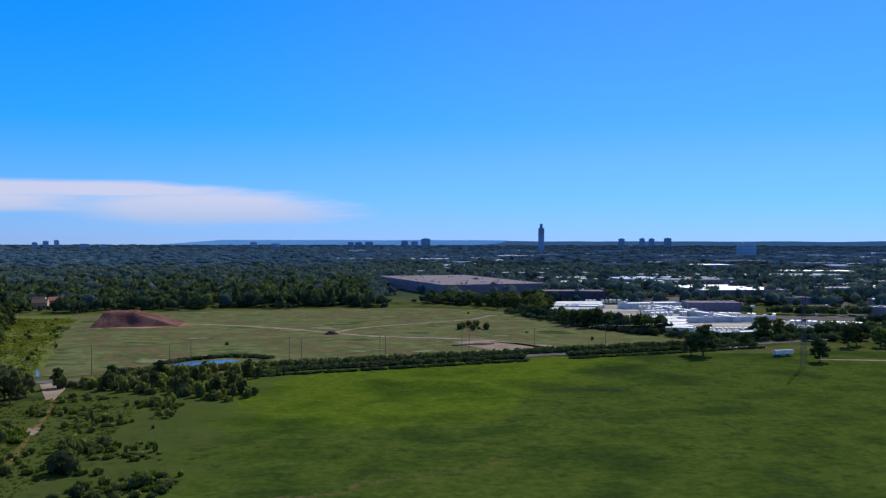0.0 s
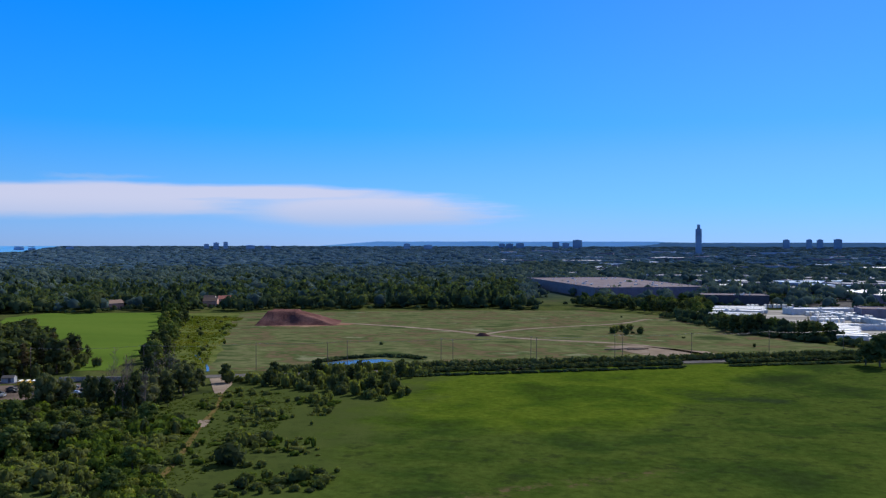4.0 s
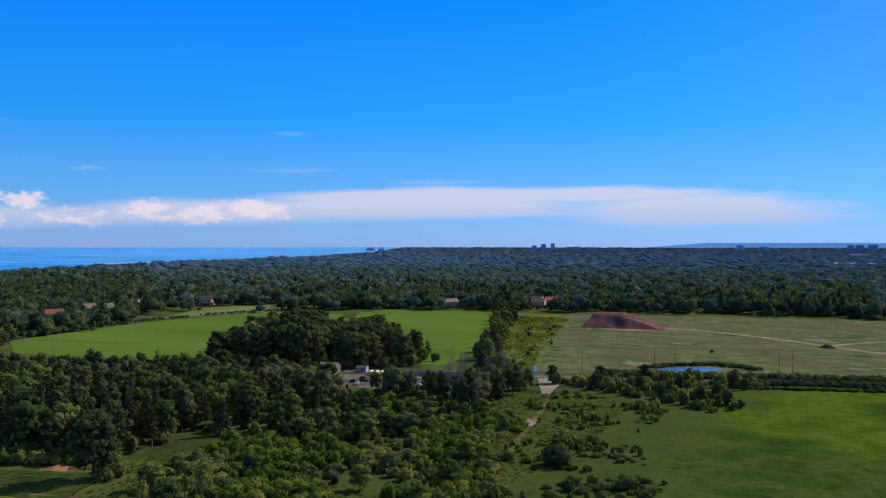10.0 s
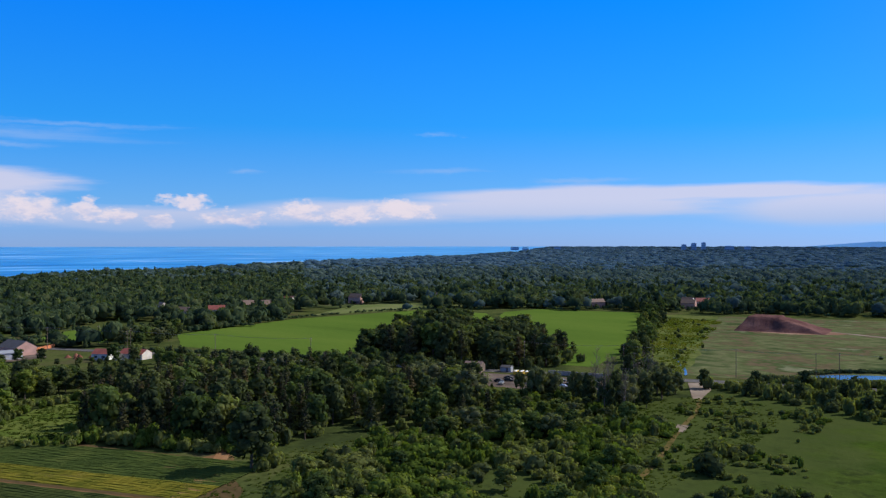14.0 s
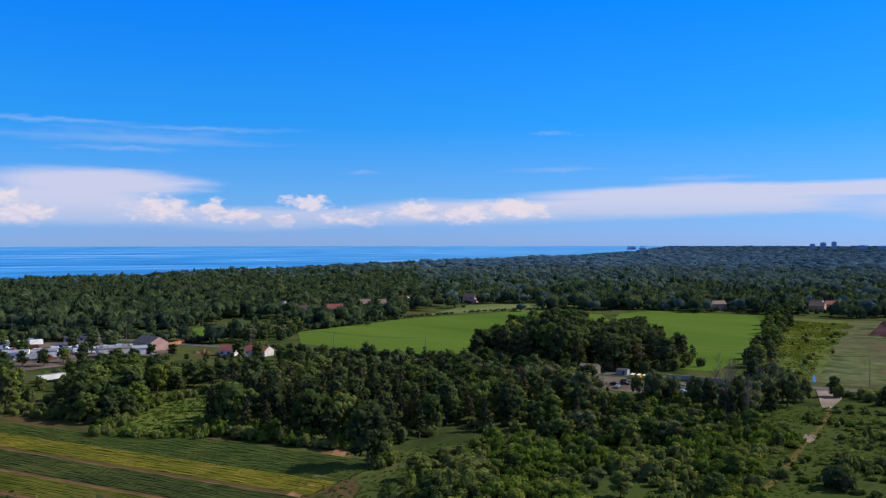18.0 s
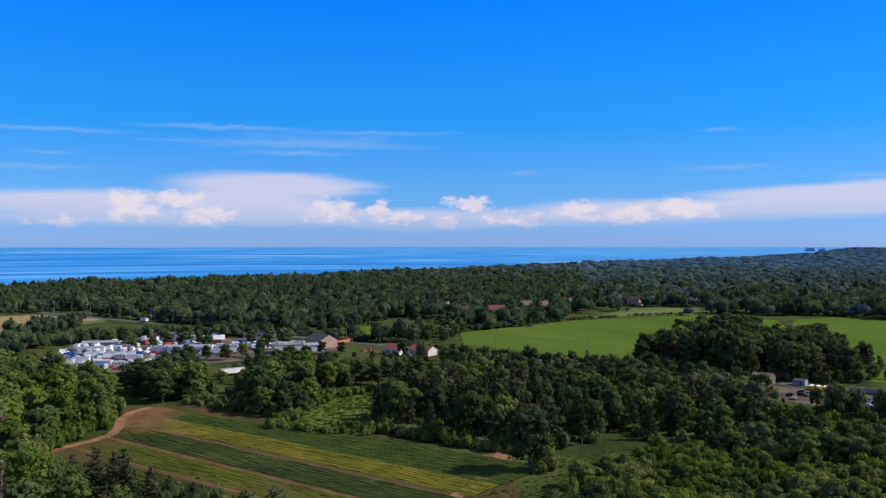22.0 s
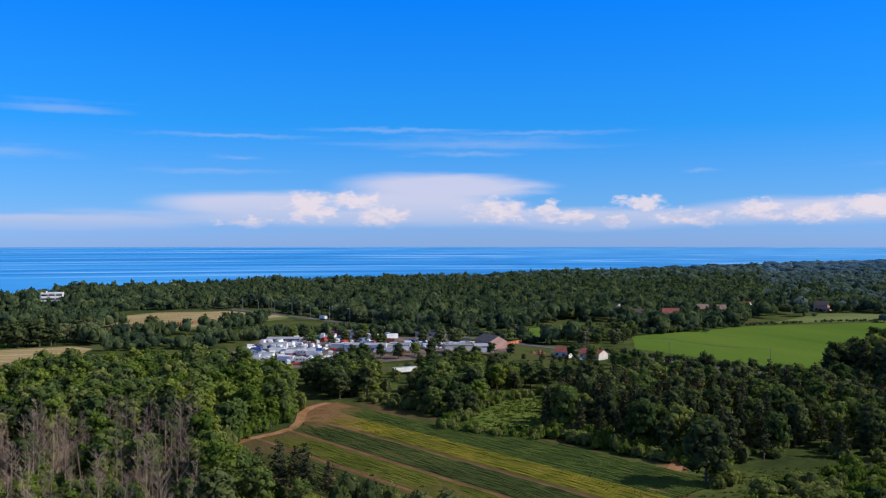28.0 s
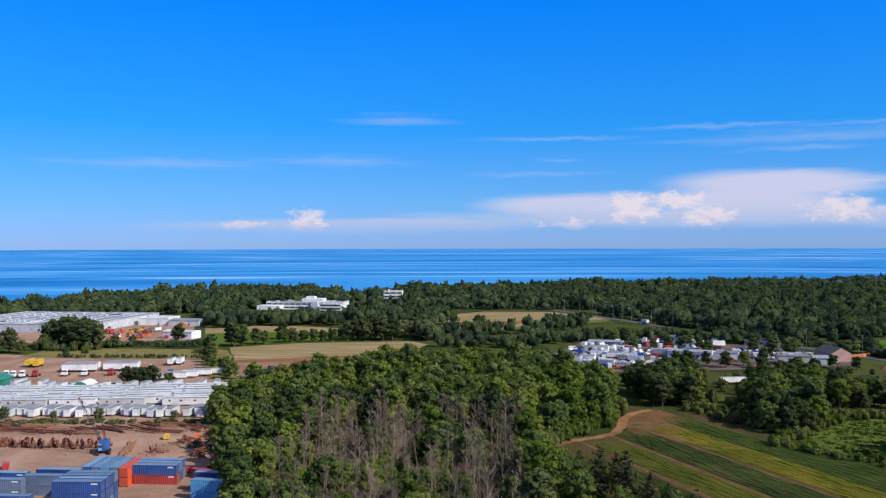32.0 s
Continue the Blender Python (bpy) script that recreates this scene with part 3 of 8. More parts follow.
sheet("field_rows", [(-350, 66), (-340, 92), (-300, 108), (-265, 128), (-208, 146), (-180, 132), (-150, 100), (-150, 20), (-232, 24), (-266, 27), (-293, 37), (-306, 60)],
      -0.02, M["meadow_dark"], "vegetable field planted in long rows", "field", wobble=1)
sheet("field_glade", [(-262, 122), (-285, 106), (-310, 127), (-326, 144), (-334, 166), (-322, 172), (-288, 150)], 0.0, M["glade"], "small bright grass glade between woods", "meadow", wobble=5, step=5)
sheet("field_stubble", [(-486, -128), (-533, -143), (-550, -149), (-574, -108), (-586, -36), (-568, -22), (-518, -34), (-500, -92)], -0.02, M["stubble"], "straw-coloured stubble field in long rows", "field", wobble=1)
sheet("field_soil", [(-478, -128), (-489, -129), (-503, -92), (-521, -30), (-505, -28), (-484, -90)], 0.01, M["farm_soil"], "dark red-brown tilled strip beside stubble", "field", wobble=1)
sheet("field_bare", [(-420, -100), (-432, -112), (-483, -126), (-486, -92), (-470, -60), (-440, -80)], -0.03, M["bare_pink"], "pinkish bare soil below a stubble field", "field", wobble=1.5)
sheet("field_dry_corner", [(-405, -96), (-432, -113), (-484, -129), (-533, -144), (-545, -158), (-525, -160), (-481, -146), (-420, -122)], 0.0, M["dry_verge"], "dry grass headland beside a storage yard", "verge", wobble=2)
sheet("field_green_strip", [(-560, -160), (-576, -172), (-632, -190), (-648, -150), (-634, -86), (-600, -70), (-584, -80), (-578, -110)], -0.03, M["crop"], "green strip of farm field", "field", wobble=1)
sheet("field_tan_strip", [(-634, -190), (-690, -206), (-700, -150), (-672, -84), (-632, -80), (-648, -150)], -0.02, M["stubble"], "tan strip of farm field", "field", wobble=1)
sheet("field_farm", [(-628, -32), (-668, 24), (-730, 112), (-765, 128), (-835, 88), (-842, 20), (-800, -22), (-740, -30)], -0.03, M["stubble"], "tan farm field by the road", "field", wobble=1)
sheet("field_farm_green", [(-655, 20), (-735, 122), (-765, 130), (-700, 60), (-680, 30)], 0.0, M["pale_field"], "green strip of farm field by the road", "field", wobble=1)
sheet("field_farm_soil", [(-690, -18), (-722, 60), (-742, 62), (-728, -18)], 0.02, M["farm_soil"], "bare brown strip of farm field", "field", wobble=1)
sheet("yard_storage", [(-205, -52), (-330, -85), (-405, -110), (-490, -140), (-500, -230), (-560, -420), (-160, -300), (-120, -120)], -0.02, M["yard"], "dusty brown storage yard", "yard", wobble=1.5)
sheet("yard_factory", [(-590, -185), (-690, -215), (-760, -230), (-860, -470), (-560, -420), (-575, -260)], -0.02, M["yard"], "dusty yard beside a factory", "yard", wobble=1.5)
sheet("verge_storage", [(-492, -150), (-540, -165), (-545, -260), (-500, -260)], 0.03, M["dry_verge"], "dry grass verge between yards", "verge", wobble=1)
sheet("yard_commercial", [(-445, 58), (-452, 130), (-470, 215), (-505, 222), (-565, 190), (-590, 140), (-582, 80), (-520, 54)], -0.02, M["lot_gravel"], "brownish gravel yard of a commercial strip", "yard", wobble=1)
sheet("lot_buses", [(-270, 300), (-262, 322), (-215, 340), (-195, 338), (-188, 318), (-215, 300), (-240, 295)], -0.02, M["lot_gravel"], "brownish gravel parking lot", "parking lot", wobble=1)
sheet("creek_strip", [(-184, 388), (-228, 402), (-300, 560), (-352, 688), (-300, 700), (-250, 560), (-200, 440)], -0.04, M["strip_grass"], "green strip of rank grass along a creek", "meadow", wobble=3)
road_pts = [(x, road_y(x)) for x in (-1250, -1000, -750, -500, -250, 0, 150, 260)] + [(420, 520), (700, 560)]
ribbon("road", road_pts, 8.5, 0.03, M["asphalt"], "grey asphalt country road", "road")
sheet("bare_headland", [(-306, 59), (-320, 62), (-340, 70), (-344, 79), (-330, 84), (-314, 84), (-298, 82), (-288, 74), (-296, 64)], 0.015, M["headland"], "bare reddish headland of a row field", "bare soil", wobble=2)
ribbon("track_field", [(-270, 22), (-284, 30), (-292, 38), (-295, 48), (-301, 55), (-311, 59), (-328, 61), (-339, 66), (-345, 76)], 3.6, 0.03, M["dirt"], "curving dirt farm track at the wood's edge", "track")
sheet("bare_corner", [(-217, 144), (-209, 136), (-198, 124), (-190, 118), (-187, 124), (-192, 134), (-200, 144), (-210, 151), (-218, 154)], 0.035, M["headland"], "bare dirt corner of a row field", "bare soil", wobble=2.5, step=4)
ribbon("track_corner", [(-221, 156), (-211, 147), (-199, 136), (-190, 124), (-183, 112), (-172, 100)], 3.8, 0.045, M["dirt"], "dirt track round a field corner", "track")
ribbon("track_gravel", [(-190, 628), (-150, 615), (-100, 588), (-73, 566), (-48, 546), (20, 530), (57, 492), (64, 462)], 6, 0.02, M["gravel"], "pale gravel track across the rough field", "track")
ribbon("track_gravel_branch", [(-73, 566), (-62, 590), (-45, 612), (20, 660), (40, 700)], 4.5, 0.025, M["gravel"], "pale gravel side track", "track")
ribbon("track_path", [(-150, 330), (-147, 325), (-136, 298), (-130, 271), (-118, 236), (-112, 215), (-108, 198), (-105, 186), (-102, 160)], 1.8, -0.02, M["path"], "overgrown dirt path through scrub", "path")
sheet("apron", [(-169, 361), (-162, 367), (-153, 348), (-147, 326), (-150, 325), (-156, 336)], 0.04, M["gravel"], "cracked concrete apron by the road", "apron", wobble=0.5)
sheet("slab_path", [(-133, 276), (-129, 277), (-126, 266), (-129, 265)], 0.05, M["gravel"], "pale broken concrete slab beside a path", "slab", wobble=0.4, step=3)
sheet("pad_gravel", [(30, 470), (70, 468), (62, 500), (20, 522), (5, 515)], 0.02, M["gravel"], "gravel pad beside the road", "pad", wobble=1)
sheet("pond_water", [(-134, 410), (-124, 410), (-110, 422), (-101, 431), (-108, 437), (-120, 431), (-131, 423)], 0.06, M["pond"], "small still pond reflecting the sky", "pond", wobble=1)
ribbon("creek", [(-179, 380), (-183, 390), (-192, 405), (-202, 420), (-211, 434)], 1.3, 0.05, M["pond"], "narrow creek reflecting the sky", "creek")

# ---------------------------------------------------------------- trees
rng = np.random.default_rng(7)


def leaf_cloud(name, mat, lobes, count, size, seed, core=0.72, flat=0.75):
    """A crown: solid inner masses, wrapped in many small tilted leaf clumps."""
    g = np.random.default_rng(seed)
    m = Mesh()
    soft = []
    low, tall = min(l[2] - l[5] for l in lobes), max(l[2] + l[5] for l in lobes)
    heart = np.array((0, 0, low + (tall - low) * 0.4))
    ico = bmesh.new()
    bmesh.ops.create_icosphere(ico, subdivisions=1, radius=1.0)
    iv = [v.co.copy() for v in ico.verts]
    itri = [tuple(v.index for v in f.verts) for f in ico.faces]
    ico.free()
    if core:
        for (cx, cy, cz, rx, ry, rz) in lobes:
            k = g.uniform(0.85, 1.12, len(iv)) * core
            m.add([(cx + p.x * rx * q, cy + p.y * ry * q, cz + p.z * rz * q) for p, q in zip(iv, k)], itri)
            soft += [tuple(p) for p in iv]
    wts = np.array([l[3] * l[5] for l in lobes])
    pick = g.choice(len(lobes), count, p=wts / wts.sum())
    for i in pick:
        cx, cy, cz, rx, ry, rz = lobes[i]
        d = g.normal(size=3)
        d[2] = d[2] * 0.9 + 0.25
        d /= np.linalg.norm(d)
        k = g.uniform(0.74, 1.12)
        c = np.array((cx + d[0] * rx * k, cy + d[1] * ry * k, cz + d[2] * rz * k))
        nrm = d * np.array((1, 1, 1.2)) + g.normal(size=3) * 0.36
        nrm /= np.linalg.norm(nrm)
        u = np.cross(nrm, g.normal(size=3))
        u /= np.linalg.norm(u) + 1e-9
        w = np.cross(nrm, u)
        s = size * g.uniform(0.55, 1.35)
        q = flat * g.uniform(0.7, 1.2)
        p = [c + u * s * a + w * s * b * q + nrm * s * h for a, b, h in ((-0.65, -0.45, -0.14), (0.6, -0.5, -0.08), (0.5, 0.62, -0.1), (-0.55, 0.5, 0.06))]
        m.add(p, [(0, 1, 2, 3)])
        out = c - heart
        out = d * 0.62 + out / (np.linalg.norm(out) + 1e-9) * 0.38 + nrm * 0.28
        soft += [out] * 4
    return m.data(name, mat, True, soft)


def trunk_mesh(name, mat, h, r, limbs, seed, spread=0.55):
    g = np.random.default_rng(seed)
    m = Mesh()
    m.tube((0, 0, -0.3), (0.1, 0.05, h * 0.45), r * 1.25, r * 0.75, 7)
    m.tube((0.1, 0.05, h * 0.45), (g.normal() * 0.3, g.normal() * 0.3, h), r * 0.75, r * 0.15, 6)
    for i in range(limbs):
        z = h * g.uniform(0.3, 0.8)
        a = g.uniform(0, 6.28)
        l = h * g.uniform(0.22, 0.42)
        m.tube((0.05, 0.03, z), (math.cos(a) * l * spread, math.sin(a) * l * spread, z + l * 0.75), r * 0.45, r * 0.1, 5)
    return m.data(name, mat)


def round_lobes(h, w, n, seed, low=0.28):
    """Lobes of a broad crown on a tree of height h and width w."""
    g = np.random.default_rng(seed)
    out = [(0, 0, h * (0.5 + low / 2), w * 0.32, w * 0.32, h * (1 - low) * 0.46)]
    for i in range(n):
        a = 2.4 * i + g.uniform(-0.4, 0.4)
        k = (i + 0.5) / n
        z = h * (low + 0.08 + (0.86 - low) * k)
        rad = w * 0.36 * math.sqrt(max(0.05, 1 - (1.7 * k - 0.75) ** 2))
        s = w * g.uniform(0.17, 0.27)
        out.append((math.cos(a) * rad, math.sin(a) * rad, z, s, s, s * g.uniform(0.7, 1.0)))
    return out


TREES, FEWER = {}, {}


def thinned(cm, k):
    """The same crown with every other leaf clump, each a little larger."""
    m = Mesh()
    n, soft, own = 0, [], SOFT[cm.name]
    for p in cm.polygons:
        q = [cm.vertices[i].co for i in p.vertices]
        if len(q) == 4:
            n += 1
            if n % 2:
                continue
            c = sum(q, Vector()) / 4
            q = [c + (v - c) * k for v in q]
        m.add(q, [tuple(range(len(q)))])
        soft += [own[i] for i in p.vertices]
    return m.data("crown", cm.materials[0], True, soft)


def kind_of_tree(key, variants):
    TREES[key] = variants
    FEWER[key] = [(tm, thinned(cm, 1.38)) for tm, cm in variants]


kind_of_tree("maple", [(trunk_mesh("trunk", M["bark"], 10, 0.28, 5, 10 + i), leaf_cloud("crown", M["leaf"], round_lobes(14, 9.5 + i % 2, 11 + i, 20 + i, 0.15), 820, 0.70, 30 + i)) for i in range(4)])
kind_of_tree("bright", [(trunk_mesh("trunk", M["bark"], 10, 0.25, 5, 40 + i), leaf_cloud("crown", M["leaf_bright"], round_lobes(14, 9, 11 + i, 50 + i, 0.2), 820, 0.68, 60 + i)) for i in range(3)])
kind_of_tree("dark", [(trunk_mesh("trunk", M["bark"], 12, 0.3, 4, 70 + i), leaf_cloud("crown", M["leaf_dark"], round_lobes(15, 9, 11 + i, 80 + i, 0.10), 780, 0.74, 90 + i)) for i in range(4)])
kind_of_tree("willow", [(trunk_mesh("trunk", M["bark"], 8, 0.35, 5, 100 + i), leaf_cloud("crown", M["leaf_pale"], round_lobes(11, 11, 12, 110 + i, 0.12), 760, 0.62, 120 + i, flat=0.5)) for i in range(2)])


def pine_lobes(h, w, seed, bare=0.3):
    g = np.random.default_rng(seed)
    out = []
    for i in range(13):
        k = i / 12
        z = h * (bare + (0.97 - bare) * k)
        a = i * 2.4
        rad = w * 0.22 * (1 - k) ** 0.7 * g.uniform(0.6, 1.2)
        s = w * (0.12 + 0.20 * (1 - k) ** 0.8) * g.uniform(0.8, 1.2)
        out.append((math.cos(a) * rad, math.sin(a) * rad, z, s, s, s * 0.55))
    return out


kind_of_tree("pine", [(trunk_mesh("trunk", M["bark"], 14, 0.26, 7, 130 + i, 0.35), leaf_cloud("crown", M["needle"], pine_lobes(15, 7.5, 140 + i), 420, 0.7, 150 + i, core=0.55, flat=0.45)) for i in range(3)])


def dead_mesh(seed, h):
    g = np.random.default_rng(seed)
    m = Mesh()
    lean = g.normal(size=2) * 0.05 * h
    top = Vector((lean[0], lean[1], h))
    m.tube((0, 0, -0.3), top * 0.55, 0.17, 0.11, 6)
    m.tube(top * 0.55, top, 0.11, 0.03, 5)
    for i in range(26):
        k = g.uniform(0.42, 0.99) if i > 3 else g.uniform(0.2, 0.42)
        o = top * k
        a = g.uniform(0, 6.28)
        l = h * (0.25 - 0.12 * k) * g.uniform(0.5, 1.25)
        q = o + Vector((math.cos(a) * l * 0.62, math.sin(a) * l * 0.62, l * 0.72))
        m.tube(o, q, 0.042, 0.018, 3)
        for j in range(4):
            f = g.uniform(0.3, 1.0)
            s = o.lerp(q, f)
            b = a + g.normal() * 0.9
            m.tube(s, s + Vector((math.cos(b) * l * 0.30, math.sin(b) * l * 0.30, l * 0.3)), 0.026, 0.012, 3)
    return m.data("dead_tree", M["deadwood"])


def brush_mesh(seed):
    """A thicket of leafless twigs, two metres high."""
    g = np.random.default_rng(seed)
    m = Mesh()
    for i in range(60):
        a, r = g.uniform(0, 6.28), 1.5 * math.sqrt(g.uniform())
        p = Vector((math.cos(a) * r, math.sin(a) * r, 0))
        q = p + Vector((g.normal() * 0.5, g.normal() * 0.5, g.uniform(1.2, 2.4)))
        m.tube(p, q, 0.05, 0.02, 3)
        for j in range(2):
            o = p.lerp(q, g.uniform(0.4, 0.9))
            m.tube(o, o + Vector((g.normal() * 0.4, g.normal() * 0.4, g.uniform(0.3, 0.7))), 0.03, 0.015, 3)
    return m.data("brush", M["deadwood"])


DEAD = [dead_mesh(160 + i, 14) for i in range(5)]
BRUSH = [brush_mesh(170 + i) for i in range(3)]
BUSH = [leaf_cloud("bush", M["bush_leaf"], [(0, 0, 0.55, 0.95, 0.95, 0.7), (0.6, 0.3, 0.5, 0.6, 0.6, 0.55), (-0.5, 0.45, 0.45, 0.65, 0.6, 0.5), (0.1, -0.6, 0.5, 0.6, 0.6, 0.6)], 150, 0.24, 180 + i, core=0.8) for i in range(4)]
BUSH_BRIGHT = [leaf_cloud("bush", M["leaf_bright"], [(0, 0, 0.55, 0.95, 0.95, 0.65), (0.6, 0.3, 0.5, 0.6, 0.6, 0.5), (-0.5, 0.45, 0.45, 0.65, 0.6, 0.5), (0.1, -0.6, 0.5, 0.6, 0.6, 0.55)], 150, 0.24, 190 + i, core=0.8) for i in range(3)]
BUSH_DARK = [leaf_cloud("bush", M["leaf_dark"], [(0, 0, 0.6, 0.9, 0.9, 0.75), (0.5, 0.3, 0.5, 0.6, 0.6, 0.6), (-0.5, 0.35, 0.5, 0.65, 0.6, 0.6)], 140, 0.26, 200 + i, core=0.8) for i in range(3)]

LABEL = {"maple": ("leafy green broadleaf tree in a wood", "tree"), "bright": ("sunlit yellow-green broadleaf tree", "tree"),
         "dark": ("dense dark green broadleaf tree", "tree"), "willow": ("pale grey-green willow tree", "tree"), "pine": ("dark pine tree with a bare lower trunk", "pine tree")}
NAME = {"maple": "maple_tree", "bright": "ash_tree", "dark": "oak_tree", "willow": "willow_tree", "pine": "pine_tree"}
OTHER = {"maple": "elm_tree", "bright": "poplar_tree", "dark": "beech_tree", "willow": "willow_tree", "pine": "spruce_tree"}
HEIGHT = {"maple": 14, "bright": 14, "dark": 15, "willow": 11, "pine": 15}


GLADE = [(-264, 124), (-285, 107), (-308, 128), (-324, 144), (-330, 166), (-320, 170), (-289, 148)]


def plant(key, x, y, h, group, wide=1.0, label=""):
    if inside(x, y, GLADE):
        return None
    r, deg = math.hypot(x, y), math.degrees(math.atan2(-x, y))
    if 34.6 < deg < 38.2 and 230 < r < 372 and "bare" not in group:
        h = min(h, max(2.2, 58 * (1 - r / 374)))
    elif 71.7 < deg < 74.3 and 300 < r < 418:
        h = min(h, max(1.8, 58 * (1 - r / 428)))
    elif 63.0 < deg < 66.5 and 300 < r < 470:
        h = min(h, max(2.0, 60 * (1 - r / 478)))
    elif 31.0 < deg <= 34.6 and 260 < r < 372 and "bare" not in group:
        h = min(h, max(3.0, 74 * (1 - r / 374)))
    which = int(rng.integers(len(TREES[key])))
    tm, cm = (TREES if math.hypot(x, y) < 250 else FEWER)[key][which]
    k = h / HEIGHT[key]
    at = Matrix.LocRotScale((x, y, -0.1), Euler((0, 0, rng.uniform(0, 6.28))), (k * wide, k * wide, k))
    ob = thing(NAME[key] if which < 2 else OTHER[key], label or LABEL[key][0], LABEL[key][1], at, group, tm)
    ob.data.name = "trunk_and_limbs"
    part("crown", cm, None, ob)
    return ob


BUSHES = []


def bush(x, y, r, h, group, kind="green", label=""):
    if inside(x, y, GLADE):
        return
    BUSHES.append((math.hypot(x, y), x, y, r, r * rng.uniform(0.8, 1.2), h, rng.uniform(0, 6.28), group, kind, label))


def plant_bushes():
    """The nearest shrubs stand singly; the rest are one mass of each kind."""
    table = {"green": (BUSH, "rounded green shrub in rough grass"), "bright": (BUSH_BRIGHT, "sunlit yellow-green shrub in rough grass"), "dark": (BUSH_DARK, "dense dark green shrub in rough grass")}
    BUSHES.sort(key=lambda q: (not q[9], q[0]))
    rest = {"green": [], "bright": [], "dark": []}
    thin = {me.name: thinned(me, 1.4) for src, _ in table.values() for me in src}
    for i, (_, x, y, rx, ry, h, a, group, kind, label) in enumerate(BUSHES):
        src, lab = table[kind]
        me = src[i % len(src)]
        at = Matrix.LocRotScale((x, y, -0.15), Euler((0, 0, a)), (rx, ry, h))
        if i < 290:
            thing("shrub", label or lab, "shrub", at, group, me)
        else:
            rest[kind].append((thin[me.name] if math.hypot(x, y) > 190 else me, at))
    for kind, items in rest.items():
        vs, fs, soft, k = [], [], [], 0
        for me, at in items:
            co = np.empty(len(me.vertices) * 3)
            me.vertices.foreach_get("co", co)
            co = co.reshape(-1, 3) @ np.array(at.to_3x3()).T + np.array(at.translation)
            vs.append(co)
            soft.append(SOFT[me.name] @ np.array(at.to_3x3().inverted()))
            fs += [tuple(i + k for i in p.vertices) for p in me.polygons]
            k += len(co)
        if items:
            me = bpy.data.meshes.new("shrubs")
            me.from_pydata(np.vstack(vs).tolist(), [], fs)
            me.materials.append(table[kind][0][0].materials[0])
            round_off(me, np.vstack(soft))
            thing("shrub_mass", "many " + {"green": "green", "bright": "yellow-green", "dark": "dark green"}[kind] + " shrubs among rough grass", "shrubs", None, "", me, "stuff")


def spread(poly, gap, most=10000, keep=None):
    """Places strewn over a polygon, no two nearer than gap."""
    xs, ys = [p[0] for p in poly], [p[1] for p in poly]
    cell, out = {}, []
    area = (max(xs) - min(xs)) * (max(ys) - min(ys))
    for _ in range(int(area / gap ** 2 * 9)):
        x, y = rng.uniform(min(xs), max(xs)), rng.uniform(min(ys), max(ys))
        if not inside(x, y, poly) or (keep and not keep(x, y)):
            continue
        c = (int(x // gap), int(y // gap))
        if any((x - a) ** 2 + (y - b) ** 2 < gap * gap for i in (-1, 0, 1) for j in (-1, 0, 1) for a, b in cell.get((c[0] + i, c[1] + j), ())):
            continue
        cell.setdefault(c, []).append((x, y))
        out.append((x, y))
        if len(out) >= most:
            break
    return out


# wood with a dead stand in front of it
WOOD = [(-310, 50), (-296, 36), (-268, 26), (-232, 24), (-190, 20), (-172, -20), (-190, -52), (-250, -60), (-290, -74), (-340, -88), (-392, -84), (-440, -40), (-455, 20), (-420, 56), (-370, 63), (-332, 60)]
DEADS = [(-286, 22), (-262, 20), (-232, 20), (-185, 14), (-176, -22), (-192, -46), (-246, -50), (-288, -48), (-304, -14)]
for x, y in spread(WOOD, 7.2):
    if inside(x, y, DEADS):
        continue
    key = rng.choice(["maple", "bright", "dark"], p=[0.46, 0.38, 0.16])
    plant(key, x, y, rng.uniform(10.5, 16.5) * (0.85 if y < -40 else 1), "trees of the wood")
for i, (x, y) in enumerate(spread(DEADS, 5.0)):
    if rng.random() < 0.25:
        plant(rng.choice(["bright", "maple"]), x, y, rng.uniform(8, 13), "trees of the wood")
        continue
    s = rng.uniform(0.75, 1.25)
    thing("dead_tree", "bare grey-brown dead tree", "tree", Matrix.LocRotScale((x, y, 0), Euler((0, 0, rng.uniform(0, 6.28))), (s, s, s)), "dead stand", DEAD[i % 5])
for i, (x, y) in enumerate(spread(DEADS, 6.2)):
    if rng.random() < 0.62:
        k = rng.uniform(1.1, 2.0)
        thing("dead_brush", "tangled leafless brown brush under dead trees", "brush", Matrix.LocRotScale((x, y, -0.1), Euler((0, 0, rng.uniform(0, 6.28))), (k, k, k * rng.uniform(0.9, 1.5))), "dead stand", BRUSH[i % 3])
    else:
        bush(x, y, rng.uniform(1.5, 2.6), rng.uniform(2, 5), "undergrowth", rng.choice(["green", "bright"]))

for x, y, h in ((-232, -57, 12), (-246, -63, 14), (-258, -68, 11), (-270, -72, 13), (-286, -66, 12), (-312, -86, 11), (-326, -91, 10), (-338, -93, 11)):
    plant(rng.choice(["bright", "maple"]), x, y, h, "trees of the wood", 1.1)
for x, y, h, wide in ((-222, 37, 14.5, 1.15), (-218, 43, 14, 1.2), (-226, 42, 12, 1.1), (-213, 48, 10.5, 1.2), (-231, 33, 11, 1.0)):
    plant("pine", x, y, h, "young pines at the wood", wide)
for x, y, h in ((-228, 30, 11), (-222, 27, 12), (-234, 27, 11), (-240, 29, 10), (-215, 31, 10), (-208, 40, 8), (-247, 29, 9)):
    plant(rng.choice(["bright", "maple"]), x, y, h, "trees of the wood", 0.95)
